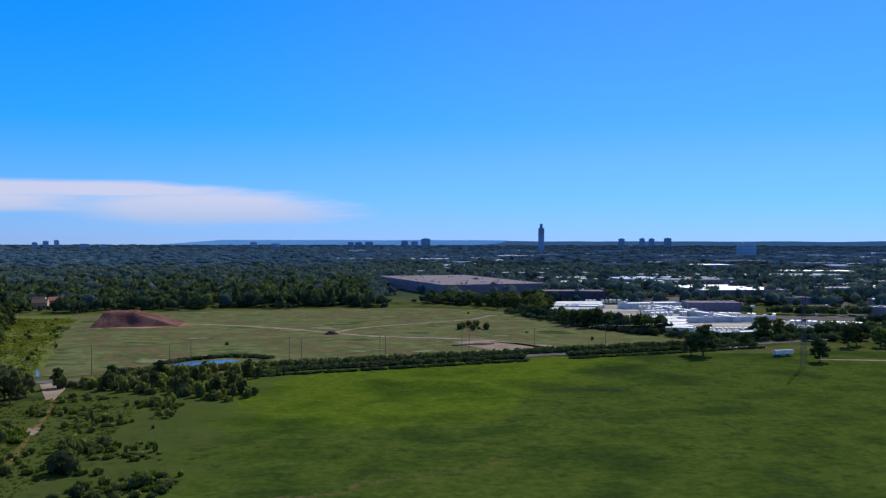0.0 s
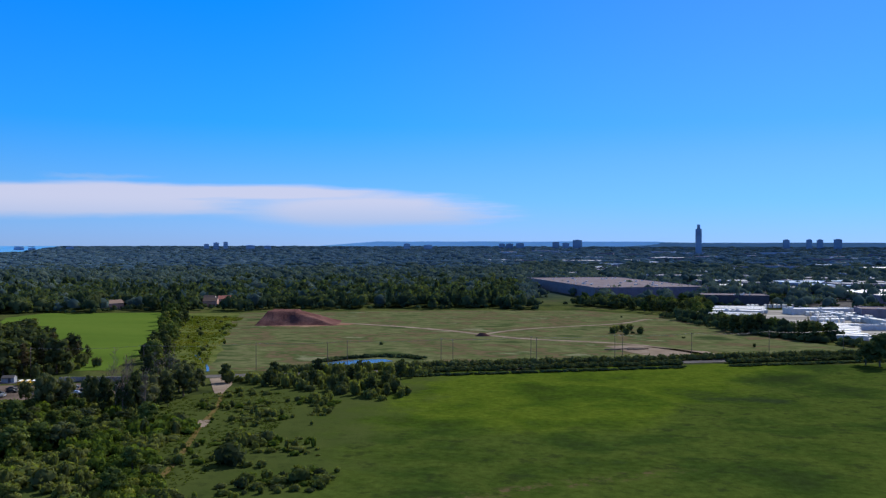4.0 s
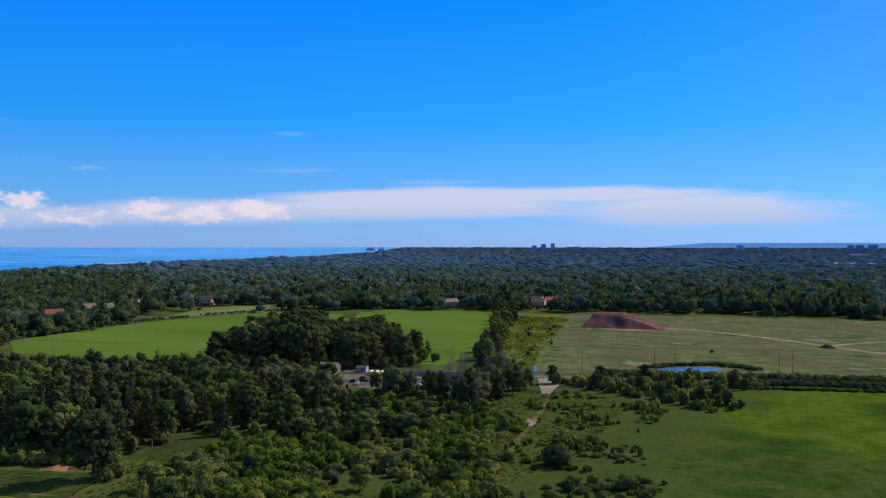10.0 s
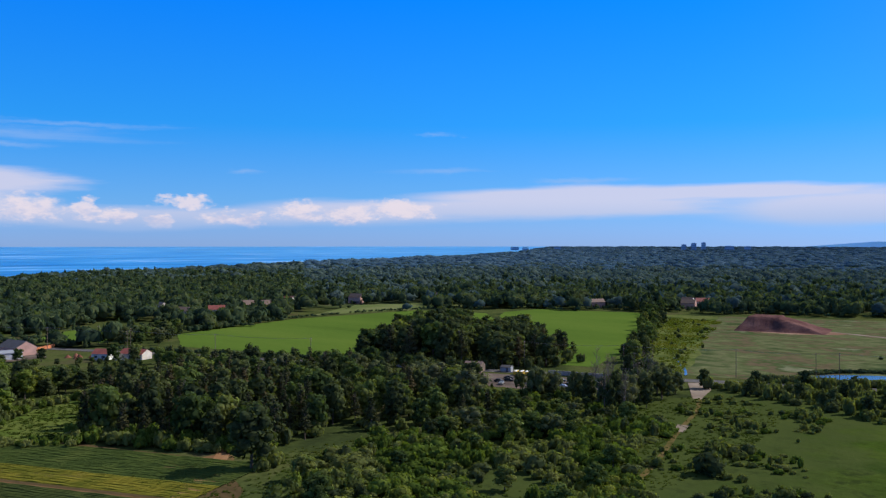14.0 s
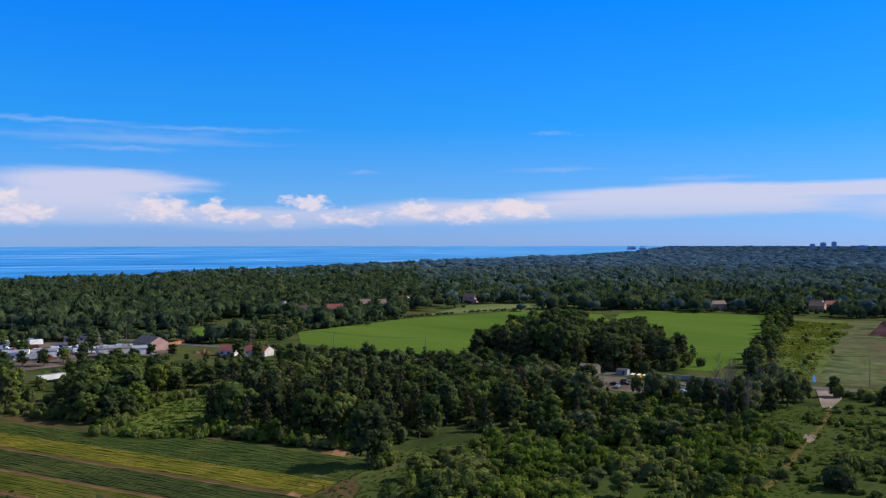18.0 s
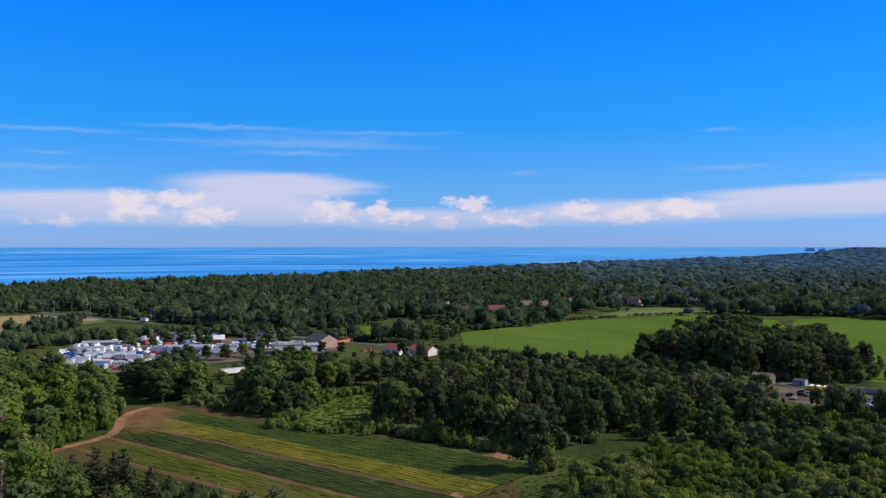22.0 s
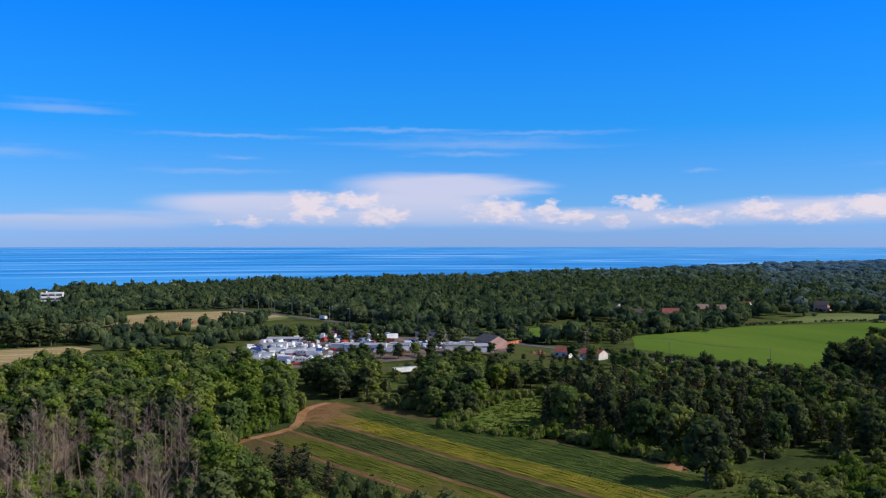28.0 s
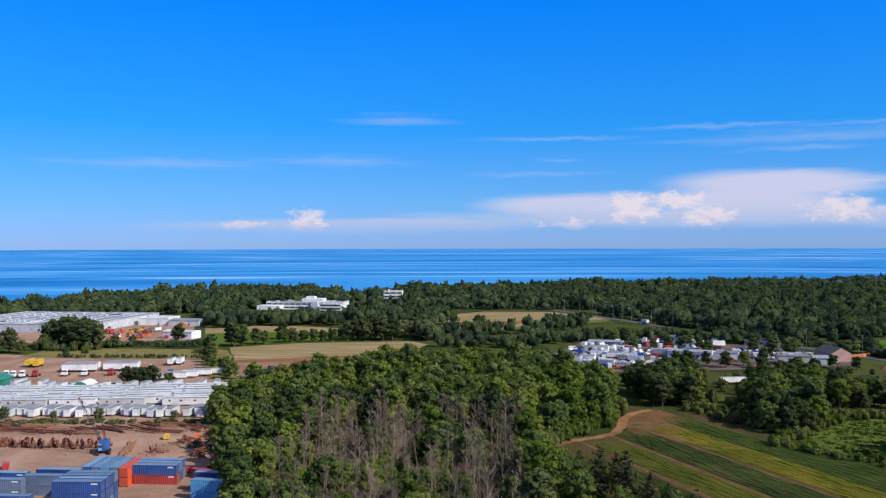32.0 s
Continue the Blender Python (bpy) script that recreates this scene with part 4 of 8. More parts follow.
for x, y in ((-208, 52), (-204, 56), (-199, 60), (-203, 48), (-196, 54), (-192, 62), (-196, 66), (-188, 70), (-190, 56)):
    bush(x, y, rng.uniform(2.4, 3.6), rng.uniform(4.5, 6.5), "undergrowth", rng.choice(["green", "dark"]))
for (x0, y0), (x1, y1) in zip(WOOD[:3] + [(-310, 50)], [(-296, 36), (-268, 26), (-240, 24), (-332, 60)]):
    for k in range(int(math.hypot(x1 - x0, y1 - y0) / 2.2)):
        q = rng.uniform()
        bush(x0 + (x1 - x0) * q + rng.normal() * 1.2, y0 + (y1 - y0) * q + rng.normal() * 1.2, rng.uniform(1.8, 3.0), rng.uniform(2.5, 6.5), "wood edge shrubs", rng.choice(["green", "bright"]))
for k in range(26):
    q = rng.uniform()
    bush(-332 - 88 * q, 61 + 1.5 * math.sin(q * 9) + rng.normal(), rng.uniform(1.8, 3.0), rng.uniform(2.5, 6.0), "wood edge shrubs", rng.choice(["green", "dark"]))
for x, y in spread([(-236, 26), (-200, 52), (-186, 40), (-192, 22)], 4.2):
    bush(x, y, rng.uniform(1.2, 2.4), rng.uniform(1.5, 4.5), "undergrowth", rng.choice(["bright", "green"]))
# strip of trees along the row field, with a gap where a trailer shows
STRIP = [(-388, 82), (-345, 90), (-300, 113), (-280, 124), (-296, 134), (-318, 128), (-345, 142), (-352, 172), (-385, 190), (-425, 150), (-418, 105)]
for x, y in spread(STRIP, 6.3, keep=lambda x, y: not (71.6 < math.degrees(math.atan2(-x, y)) < 74.4 and math.hypot(x, y) > 345)):
    r = math.hypot(x, y)
    plant(rng.choice(["maple", "dark", "bright"], p=[0.5, 0.38, 0.12]), x, y, rng.uniform(5, 7.5) if 71.2 < math.degrees(math.atan2(-x, y)) < 74.8 else rng.uniform(9, 14.5) if r < 385 else rng.uniform(11, 15.5) if 74.8 < math.degrees(math.atan2(-x, y)) < 78.5 else rng.uniform(7, 11), "trees along the row field", 1.1)
for x, y, h in ((-352, 82, 12), (-359, 80, 13), (-366, 84, 12), (-374, 79, 13), (-382, 77, 12), (-392, 76, 11), (-400, 82, 12), (-370, 90, 13), (-380, 88, 12), (-356, 88, 11)):
    plant(rng.choice(["dark", "maple"]), x, y, h, "trees along the row field", 1.15)
for x, y in spread([(-345, 88), (-300, 111), (-262, 128), (-262, 133), (-300, 117), (-345, 95)], 3.4):
    bush(x, y, rng.uniform(1.2, 2.2), rng.uniform(1.5, 3.2), "field edge shrubs")

FILL = [(-345, 178), (-385, 152), (-428, 140), (-448, 186), (-430, 226), (-345, 234), (-322, 204)]
for x, y in spread(FILL, 6.6, keep=lambda x, y: not inside(x, y, STRIP)):
    low = 59 < math.degrees(math.atan2(-x, y)) < 68 and math.hypot(x, y) > 385
    plant(rng.choice(["maple", "dark", "pine"], p=[0.45, 0.4, 0.15]), x, y, rng.uniform(2.8, 4.0) if low else rng.uniform(7.0, 10.5), "young roadside wood", 1.3)
# pine block
PINES = [(-268, 134), (-236, 146), (-214, 160), (-206, 176), (-226, 206), (-262, 232), (-300, 216), (-328, 190), (-338, 176), (-306, 164), (-288, 148)]
for x, y in spread(PINES, 6.6):
    plant(rng.choice(["pine", "dark", "maple"], p=[0.62, 0.26, 0.12]), x, y, rng.uniform(11, 16), "pine block", 0.95)
for x, y in spread([(-270, 128), (-236, 140), (-212, 154), (-206, 160), (-214, 166), (-238, 150), (-272, 138)], 3.6):
    bush(x, y, rng.uniform(1.5, 2.8), rng.uniform(2, 5), "field edge shrubs", rng.choice(["green", "bright"]))
plant("dark", -195, 146, 17.5, "", 1.15, "tall dark tree standing alone at a field corner")
for dx, dy in ((3, 3), (-3, 4), (4, -2), (1, 6)):
    bush(-196 + dx, 149 + dy, 2.2, 3.0, "field edge shrubs")

# mixed wood behind the pines, up to the road
MIXED = [(-262, 236), (-226, 210), (-204, 196), (-186, 232), (-182, 250), (-205, 276), (-232, 280), (-268, 290), (-330, 262), (-345, 230), (-318, 200)]
for x, y in spread(MIXED, 8.2):
    plant(rng.choice(["maple", "dark", "pine", "willow"], p=[0.36, 0.36, 0.2, 0.08]), x, y, rng.uniform(9, 14.5), "mixed wood")
for x, y in spread(MIXED, 7.5) + spread(PINES, 7.5) + spread(STRIP, 9.0):
    bush(x, y, rng.uniform(1.8, 3.2), rng.uniform(2, 4.5), "undergrowth", rng.choice(["green", "dark"]))
for x, y in ((-262, 262), (-250, 276), (-236, 268), (-222, 272), (-286, 272), (-212, 262)):
    plant("willow", x, y, rng.uniform(10, 13), "mixed wood", 1.1)
ROADSIDE = [(-430, 228), (-345, 232), (-330, 264), (-268, 298), (-272, 306), (-340, 284), (-425, 252)]
for x, y in spread(ROADSIDE, 11):
    plant(rng.choice(["maple", "dark"]), x, y, rng.uniform(6, 10), "roadside trees")

# tall grove beyond the road
GROVE = [(-332, 318), (-292, 330), (-246, 348), (-240, 372), (-246, 392), (-275, 420), (-320, 440), (-372, 420), (-380, 380), (-352, 340)]
for x, y in spread(GROVE, 8.6):
    along = max(0.0, min(0.999, ((x + 345) * 0.83 + (y - 312) * 0.56) / 125))
    profile = (0.42, 0.62, 0.82, 0.98, 1.0, 0.95, 0.72, 0.86, 0.80, 0.74, 0.5)
    k = int(along * 10)
    dome = profile[k] + (profile[k + 1] - profile[k]) * (along * 10 - k)
    plant(rng.choice(["dark", "maple", "pine"], p=[0.62, 0.2, 0.18]) if along < 0.75 else rng.choice(["dark", "pine"]), x, y, rng.uniform(17, 23) * dome, "tall grove", rng.uniform(0.85, 1.25) / (0.55 + 0.45 * dome))
for x, y in spread([(-338, 312), (-292, 326), (-244, 346), (-238, 390), (-250, 390), (-256, 360), (-300, 342), (-345, 322)], 5.5):
    bush(x, y, rng.uniform(1.8, 3.2), rng.uniform(2.5, 5.5), "undergrowth", "dark")
# thin tall trees between the lot and the path
for x, y in ((-163, 283), (-168, 290), (-172, 300), (-178, 308), (-170, 312), (-182, 318), (-160, 276), (-176, 292), (-159, 272), (-154, 277), (-166, 279), (-157, 283), (-168, 317), (-170, 326), (-172, 333), (-165, 305), (-180, 300), (-162, 290)):
    s = rng.uniform(0.95, 1.25)
    thing("dead_tree", "tall half-bare grey tree", "tree", Matrix.LocRotScale((x, y, 0), Euler((0, 0, rng.uniform(0, 6.28))), (s, s, s * 1.1)), "half-bare trees", DEAD[int(rng.integers(5))])
    if rng.random() < 0.2:
        plant("dark", x + 1, y + 2, rng.uniform(10, 14), "half-bare trees", 0.6)
for x, y in spread([(-240, 284), (-200, 292), (-186, 306), (-192, 312), (-215, 298), (-242, 292)], 5.5):
    if not 34.4 < math.degrees(math.atan2(-x, y)) < 36.8:
        plant(rng.choice(["dark", "maple"]), x, y, rng.uniform(5, 9), "trees before the lot", 0.75)
for x, y, h in ((-196, 284, 13), (-200, 290, 12), (-193, 291, 11), (-182, 290, 12), (-172, 283, 13), (-213, 296, 8)):
    plant(rng.choice(["dark", "willow"]), x, y, h, "half-bare trees", 0.7)
THICK = [(-188, 230), (-206, 286), (-192, 298), (-166, 284), (-150, 270), (-148, 242), (-166, 214), (-184, 206)]
for x, y in spread(THICK, 6.8):
    tall = rng.uniform(3.5, 6) if math.hypot(x, y) > 290 else rng.uniform(4.5, 9)
    plant(rng.choice(["maple", "dark", "willow"], p=[0.6, 0.25, 0.15]), x, y, tall, "low wood before the lot", 1.25)
for x, y in spread(THICK, 5.0):
    bush(x, y, rng.uniform(1.5, 3), rng.uniform(1.5, 4), "scrub", rng.choice(["green", "bright"]))
for x, y in ((-174, 304), (-186, 304), (-190, 292)):
    plant("dark", x, y, rng.uniform(9, 13), "trees beside the lot", 0.8)
# hedgerow between crop and creek
for i in range(44):
    k = i / 43
    x, y = -222 - 140 * k + rng.normal() * 4, 400 + 296 * k + rng.normal() * 4
    plant(rng.choice(["maple", "dark", "bright"], p=[0.4, 0.4, 0.2]), x + 6, y, rng.uniform(7, 12), "hedgerow trees")
# trees beside the path and behind the glade
for x, y, h in ((-160, 288, 11), (-164, 296, 12), (-159, 304, 10), (-165, 310, 13), (-160, 318, 12), (-166, 326, 12), (-161, 332, 9), (-170, 338, 11), (-176, 330, 13), (-172, 346, 9), (-155, 296, 8), (-178, 344, 12), (-184, 352, 11), (-190, 346, 13)):
    plant(rng.choice(["willow", "dark", "maple"]), x, y, h, "trees beside the path", 0.85)
for x, y in ((-350, 160), (-356, 168), (-348, 174), (-362, 176), (-368, 170), (-372, 180), (-358, 184), (-340, 180)):
    plant(rng.choice(["dark", "maple"]), x, y, rng.uniform(7, 10), "young roadside wood", 1.25)
for x, y in spread([(-500, 264), (-478, 268), (-470, 286), (-525, 340), (-552, 318), (-535, 285)], 8.5):
    plant(rng.choice(["dark", "maple", "willow"], p=[0.5, 0.35, 0.15]), x, y, rng.uniform(6, 11), "trees beside the crop field", 1.2)
for x, y in spread([(-256, 126), (-285, 100), (-312, 124), (-334, 142), (-340, 170), (-318, 178), (-284, 154)], 3.0):
    if not inside(x, y, GLADE):
        bush(x, y, rng.uniform(1.0, 2.2), rng.uniform(1.2, 3.0), "glade edge shrubs", rng.choice(["green", "bright"]))
# sparse creek strip
for x, y in spread([(-182, 385), (-214, 400), (-330, 650), (-285, 660), (-215, 480)], 13.0):
    bush(x, y, rng.uniform(0.7, 1.9), rng.uniform(0.9, 2.6), "creek shrubs", rng.choice(["green", "green", "dark"]))
# scrub
SCRUB = [(-188, 168), (-196, 196), (-180, 228), (-150, 268), (-128, 268), (-126, 230), (-100, 190), (-96, 160), (-120, 120), (-165, 128)]
for x, y in spread(SCRUB, 3.6, keep=lambda x, y: noise.noise((x * 0.035, y * 0.035, 6.0)) > -0.36):
    k = 1 + 0.5 * noise.noise((x * 0.05, y * 0.05, 11.0))
    bush(x, y, rng.uniform(1.2, 3.2) * k, rng.uniform(1.2, 3.8) * k, "scrub", ("bright" if noise.noise((x * 0.04, y * 0.04, 2.0)) > -0.05 else "green") if rng.random() < 0.85 else "dark")
for x, y in spread(SCRUB, 22):
    plant("maple", x, y, rng.uniform(5, 8), "young trees in scrub", 1.25)
SCRUB_RIGHT = [(-126, 268), (-112, 200), (-95, 160), (-70, 160), (-66, 220), (-90, 262), (-96, 318), (-150, 340), (-146, 300)]
for x, y in spread(SCRUB_RIGHT, 3.4, keep=lambda x, y: noise.noise((x * 0.055, y * 0.055, 21.0)) > 0.0):
    k = 0.6 + 1.3 * max(0, noise.noise((x * 0.055, y * 0.055, 21.0)))
    bush(x, y, rng.uniform(0.7, 2.6) * k, rng.uniform(0.7, 3.0) * k, "scrub", rng.choice(["green", "dark", "bright"], p=[0.6, 0.2, 0.2]))
bush(-98.5, 224, 4.2, 4.6, "scrub", "dark", "large round grey-green shrub by the path")
# thicket by the road
THICKET = [(-158, 352), (-146, 346), (-120, 340), (-80, 322), (-72, 332), (-92, 362), (-70, 395), (-100, 392), (-140, 372)]
for x, y in spread(THICKET, 5.0):
    bush(x, y, rng.uniform(1.2, 3.0), rng.uniform(1.8, 5.5), "roadside thicket", rng.choice(["dark", "green"], p=[0.35, 0.65]))
for x, y in spread(THICKET, 16):
    plant("dark", x, y, rng.uniform(6, 9), "roadside thicket", 1.0)

# ---------------------------------------------------------------- woodland too dense to count


def canopy_template(seed, leaves, spikes, lobed=1):
    g = np.random.default_rng(seed)
    bm = bmesh.new()
    bmesh.ops.create_icosphere(bm, subdivisions=1, radius=1.0)
    bmesh.ops.delete(bm, geom=[v for v in bm.verts if v.co.z < -0.6], context="VERTS")
    ball = np.array([p.co for p in bm.verts])
    bm.verts.index_update()
    f = [tuple(p.index for p in q.verts) for q in bm.faces]
    bm.free()
    # one broad mass and smaller shoulders, or a narrow spire
    lobes = [(0, 0, 0.5, 0.78, 0.46)]
    for i in range(lobed):
        a = 2.3 * i + g.uniform(-0.5, 0.5)
        r = g.uniform(0.4, 0.62)
        lobes.append((math.cos(a) * r, math.sin(a) * r, g.uniform(0.35, 0.72), g.uniform(0.34, 0.52), g.uniform(0.20, 0.30)))
    if spikes:
        lobes = [(0, 0, 0.36, 0.62, 0.34), (0, 0, 0.62, 0.42, 0.30), (0.05, 0, 0.88, 0.22, 0.26)][:1 + lobed]
    vs, fs, soft, k = [], [], [], 0
    for cx, cy, cz, w, h in lobes:
        v = ball * g.uniform(0.86, 1.10, (len(ball), 1)) * np.array((w, w, h)) + np.array((cx, cy, cz))
        vs.append(v)
        out = ball * np.array((1, 1, 1.1)) + (v - np.array((0, 0, 0.45))) * 0.6
        soft.append(out + g.normal(size=out.shape) * 0.2)
        fs += [tuple(i + k for i in p) for p in f]
        k += len(v)
    for i in range(leaves):
        d = g.normal(size=3)
        d[2] = abs(d[2]) * 0.9
        d /= np.linalg.norm(d)
        cx, cy, cz, lw, lh = lobes[int(g.integers(len(lobes)))]
        c = d * np.array((lw, lw, lh)) * g.uniform(0.92, 1.18) + np.array((cx, cy, cz))
        nrm = d + g.normal(size=3) * 0.42
        nrm /= np.linalg.norm(nrm)
        u = np.cross(nrm, g.normal(size=3))
        u /= np.linalg.norm(u)
        w = np.cross(nrm, u)
        s = g.uniform(0.10, 0.22)
        vs.append(np.array([c - u * s - w * s * 0.6, c + u * s - w * s * 0.7, c + u * s * 0.2 + w * s]))
        soft.append(np.array([d * 0.55 + nrm] * 3))
        fs.append((k, k + 1, k + 2))
        k += 3
    return np.vstack(vs), fs, np.vstack(soft)


def canopy(name, places, mat, label, leaves, seed, category="woodland", up=0.15, spiky=False):
    """One mesh of many tree crowns; places: x, y, width, height."""
    temps = [canopy_template(seed + i, leaves, spiky and i > 4, 3 if leaves > 30 else 1) for i in range(6)]
    g = np.random.default_rng(seed)
    vs, fs, soft, k = [], [], [], 0
    for x, y, w, h in places:
        v, f, n = temps[int(g.integers(6))]
        a = g.uniform(0, 6.28)
        c, s = math.cos(a), math.sin(a)
        q = np.empty_like(v)
        q[:, 0] = (v[:, 0] * c - v[:, 1] * s) * w / 2 + x
        q[:, 1] = (v[:, 0] * s + v[:, 1] * c) * w / 2 + y
        q[:, 2] = v[:, 2] * h + ground_z(x, y) - 0.05 * h
        soft.append(np.stack((n[:, 0] * c - n[:, 1] * s, n[:, 0] * s + n[:, 1] * c, n[:, 2] + up), axis=1))
        vs.append(q)
        fs.extend([tuple(i + k for i in p) for p in f])
        k += len(v)
    me = bpy.data.meshes.new(name)
    me.from_pydata(np.vstack(vs).tolist(), [], fs)
    me.materials.append(mat)
    me.update()
    round_off(me, np.vstack(soft))
    return thing(name, label, category, None, "", me, "stuff")


HOMES = [(-632, 402, "siding", "shingle_brown"), (-618, 424, "siding", "red_roof"), (-650, 476, "siding", "shingle_brown"), (-640, 492, "brick", "shingle_brown"), (-662, 532, "siding", "red_roof"),
         (-672, 546, "brick", "shingle_brown"), (-648, 612, "brick", "shingle_brown"), (-612, 702, "siding", "shingle_brown"), (-432, 722, "brick", "shingle_brown"), (-360, 770, "brick", "shingle_brown"),
         (-372, 790, "siding", "shingle_brown"), (-352, 785, "brick", "red_roof"), (-700, 420, "siding", "shingle"), (-690, 560, "brick", "shingle_brown")]


def garden(deg, r):
    """In the gardens round a house and before it, where only low growth stands."""
    for hx, hy, _, _ in HOMES:
        hr, hd = math.hypot(hx, hy), math.degrees(math.atan2(-hx, hy))
        if abs(hd - deg) * hr / 57.3 < 8 and -58 < r - hr < 8:
            return True
    return False


def wooded(deg, r):
    """How thickly trees stand at a bearing and distance, 0 to 1."""
    x, y = polar(deg, r)
    if r > shore(deg) - 12:
        return 0
    n = y - road_y(x)
    if deg < 0:
        if r < 860:
            return 0
        return 0.2 if r < 1300 else 0.32 if r < 2000 else 0.42
    if deg < 4 and r < 1250:
        return 0.10 if r > 850 else 0
    if deg < 27:
        return 0 if r < 795 + 10 * math.sin(deg) else (1 if r < 1700 else 0.75)
    if deg < 42:
        return 1 if r > 812 + 12 * math.sin(deg * 1.3) else 0
    if deg < 60:
        if r < 640 or inside(x, y, HAY) or inside(x, y, CROP_FAR) or inside(x, y, VERGE) or (deg < 51 and r < 780):
            return 0
        return 0.3 if deg < 50 and r < 885 else 1
    if deg < 81:
        if n < 14 or inside(x, y, VERGE):
            return 0
        return 0.55 if n < 60 else 1
    if deg < 91.5:
        return 1 if r > 872 else 0
    if deg < 107:
        if 740 < r < 905 and 96 < deg < 104.5 or 885 < r < 1062 and 93.7 < deg < 95.8:
            return 0
        return 1 if r > 905 else (0.75 if r > 745 else 0)
    return 1 if r > 860 else 0


VERGE = [(-500, 256), (-560, 235), (-645, 330), (-600, 390), (-540, 335)]
near, mid, far, town = [], [], [], []
for lo, hi, gap in ((560, 1000, 11.2), (1000, 1750, 12.6), (1750, 4850, 19.0)):
    r = lo
    while r < hi:
        step = gap if gap < 15 else gap * (0.7 + r / 4000)
        d = -33.0
        while d < 121:
            dd = d + rng.uniform(0, 1) * math.degrees(step / r)
            rr = r + rng.uniform(-0.5, 0.5) * step
            x, y = polar(dd, rr)
            if rng.random() < wooded(dd, rr) * 0.93:
                tall = 1 + 0.35 * noise.noise((x * 0.014, y * 0.014, 0.0)) + rng.normal() * 0.2
                big = rng.uniform(0.9, 1.75) * (0.55 + 0.45 * tall)
                item = (x, y, step * big, max(4.5, 12.0 * tall) if gap < 15 else max(3, 10 * tall) * min(1.0, max(0.4, 1.75 - rr / 3300)))
                if rr < 900 and garden(dd, rr):
                    item = (x, y, 5.0 * big, rng.uniform(2.0, 4.0))
                if gap < 15 and wooded(dd, rr - 11) < 0.3:
                    for _ in range(2):
                        near.append((*polar(dd + rng.normal() * 0.5, rr - rng.uniform(2, 9)), rng.uniform(4, 8), rng.uniform(2.5, 6)))
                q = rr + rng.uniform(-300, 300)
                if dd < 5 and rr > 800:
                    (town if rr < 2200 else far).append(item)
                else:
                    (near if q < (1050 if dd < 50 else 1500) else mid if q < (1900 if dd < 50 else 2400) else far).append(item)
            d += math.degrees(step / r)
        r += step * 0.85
canopy("woodland_town", town, M["mid_haze_woods"], "dark trees between industrial halls, haze blue in their colour", 10, 330, up=0.5)
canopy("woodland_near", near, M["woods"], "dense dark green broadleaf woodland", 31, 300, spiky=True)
canopy("woodland_middle", mid, M["mid_haze_woods"], "dense dark green woodland towards the lake shore, tinted with haze", 10, 310, up=0.4, spiky=True)
canopy("woodland_far", far, M["far_haze_woods"], "distant green woodland with blue haze in its colour", 6, 320, up=0.9)

# ---------------------------------------------------------------- paints and metals
def plain(name, col, rough=0.5, metal=0.0, spec=0.4, vary=0.18, per="", s1=0.3, s2=3.0, coord="object"):
    d = tuple(c * 0.78 for c in col)
    return material(name, [d, col, tuple(min(1, c * 1.1) for c in col)], s1, s2, rough=rough, metal=metal, spec=spec, vary=vary, per=per, coord=coord)


M["faded_roof"] = plain("faded_container_roof", (0.16, 0.25, 0.38), 0.6, vary=0.25, per="object")
M["white"] = plain("white_paint", (0.80, 0.79, 0.76), vary=0.08)
M["offwhite"] = plain("weathered_white", (0.66, 0.65, 0.62), vary=0.2, per="object")
M["grey"] = plain("grey_sheet", (0.34, 0.35, 0.36), vary=0.12)
M["lightgrey"] = plain("pale_grey_sheet", (0.52, 0.54, 0.56), vary=0.12)
M["darkgrey"] = plain("dark_sheet", (0.08, 0.085, 0.10), vary=0.2)
M["roof_grey"] = plain("flat_roofing", (0.25, 0.26, 0.29), 0.8, spec=0.1, vary=0.28, s1=0.05, s2=0.6, coord="world")
M["roof_white"] = plain("white_roofing", (0.64, 0.64, 0.63), 0.5, vary=0.25, s1=0.06, s2=0.6, coord="world")
M["roof_brown"] = plain("gravel_roofing", (0.17, 0.14, 0.155), 0.9, spec=0.05, vary=0.2, s1=0.05, s2=0.6, coord="world")
M["roof_patch"] = plain("patched_roofing", (0.40, 0.42, 0.46), 0.8, spec=0.1, vary=0.2, s1=0.06, s2=0.6, coord="world")
M["shingle"] = plain("dark_shingles", (0.07, 0.065, 0.07), 0.85, vary=0.25)
M["shingle_brown"] = plain("brown_shingles", (0.15, 0.10, 0.08), 0.85, vary=0.25, per="object")
M["red_roof"] = plain("red_roof_tiles", (0.24, 0.065, 0.05), 0.7, vary=0.25)
M["brick"] = plain("pinkish_brick", (0.46, 0.27, 0.22), 0.85, vary=0.15)
M["siding"] = plain("pale_siding", (0.60, 0.54, 0.46), 0.7, vary=0.1, per="object")
M["mauve"] = plain("mauve_cladding", (0.17, 0.145, 0.19), 0.7, vary=0.12)
M["navy_clad"] = plain("dark_blue_cladding", (0.030, 0.036, 0.060), 0.6, vary=0.15)
M["glass"] = plain("window_glass", (0.03, 0.045, 0.06), 0.08, spec=0.8, vary=0.1)
M["blue_box"] = plain("blue_container_paint", (0.030, 0.075, 0.23), 0.5, vary=0.2, per="object")
M["lightblue_box"] = plain("light_blue_container_paint", (0.10, 0.36, 0.62), 0.5, vary=0.12)
M["greyblue_box"] = plain("faded_blue_container_paint", (0.13, 0.18, 0.27), 0.55, vary=0.2)
M["red_box"] = plain("red_container_paint", (0.36, 0.055, 0.045), 0.5, vary=0.2)
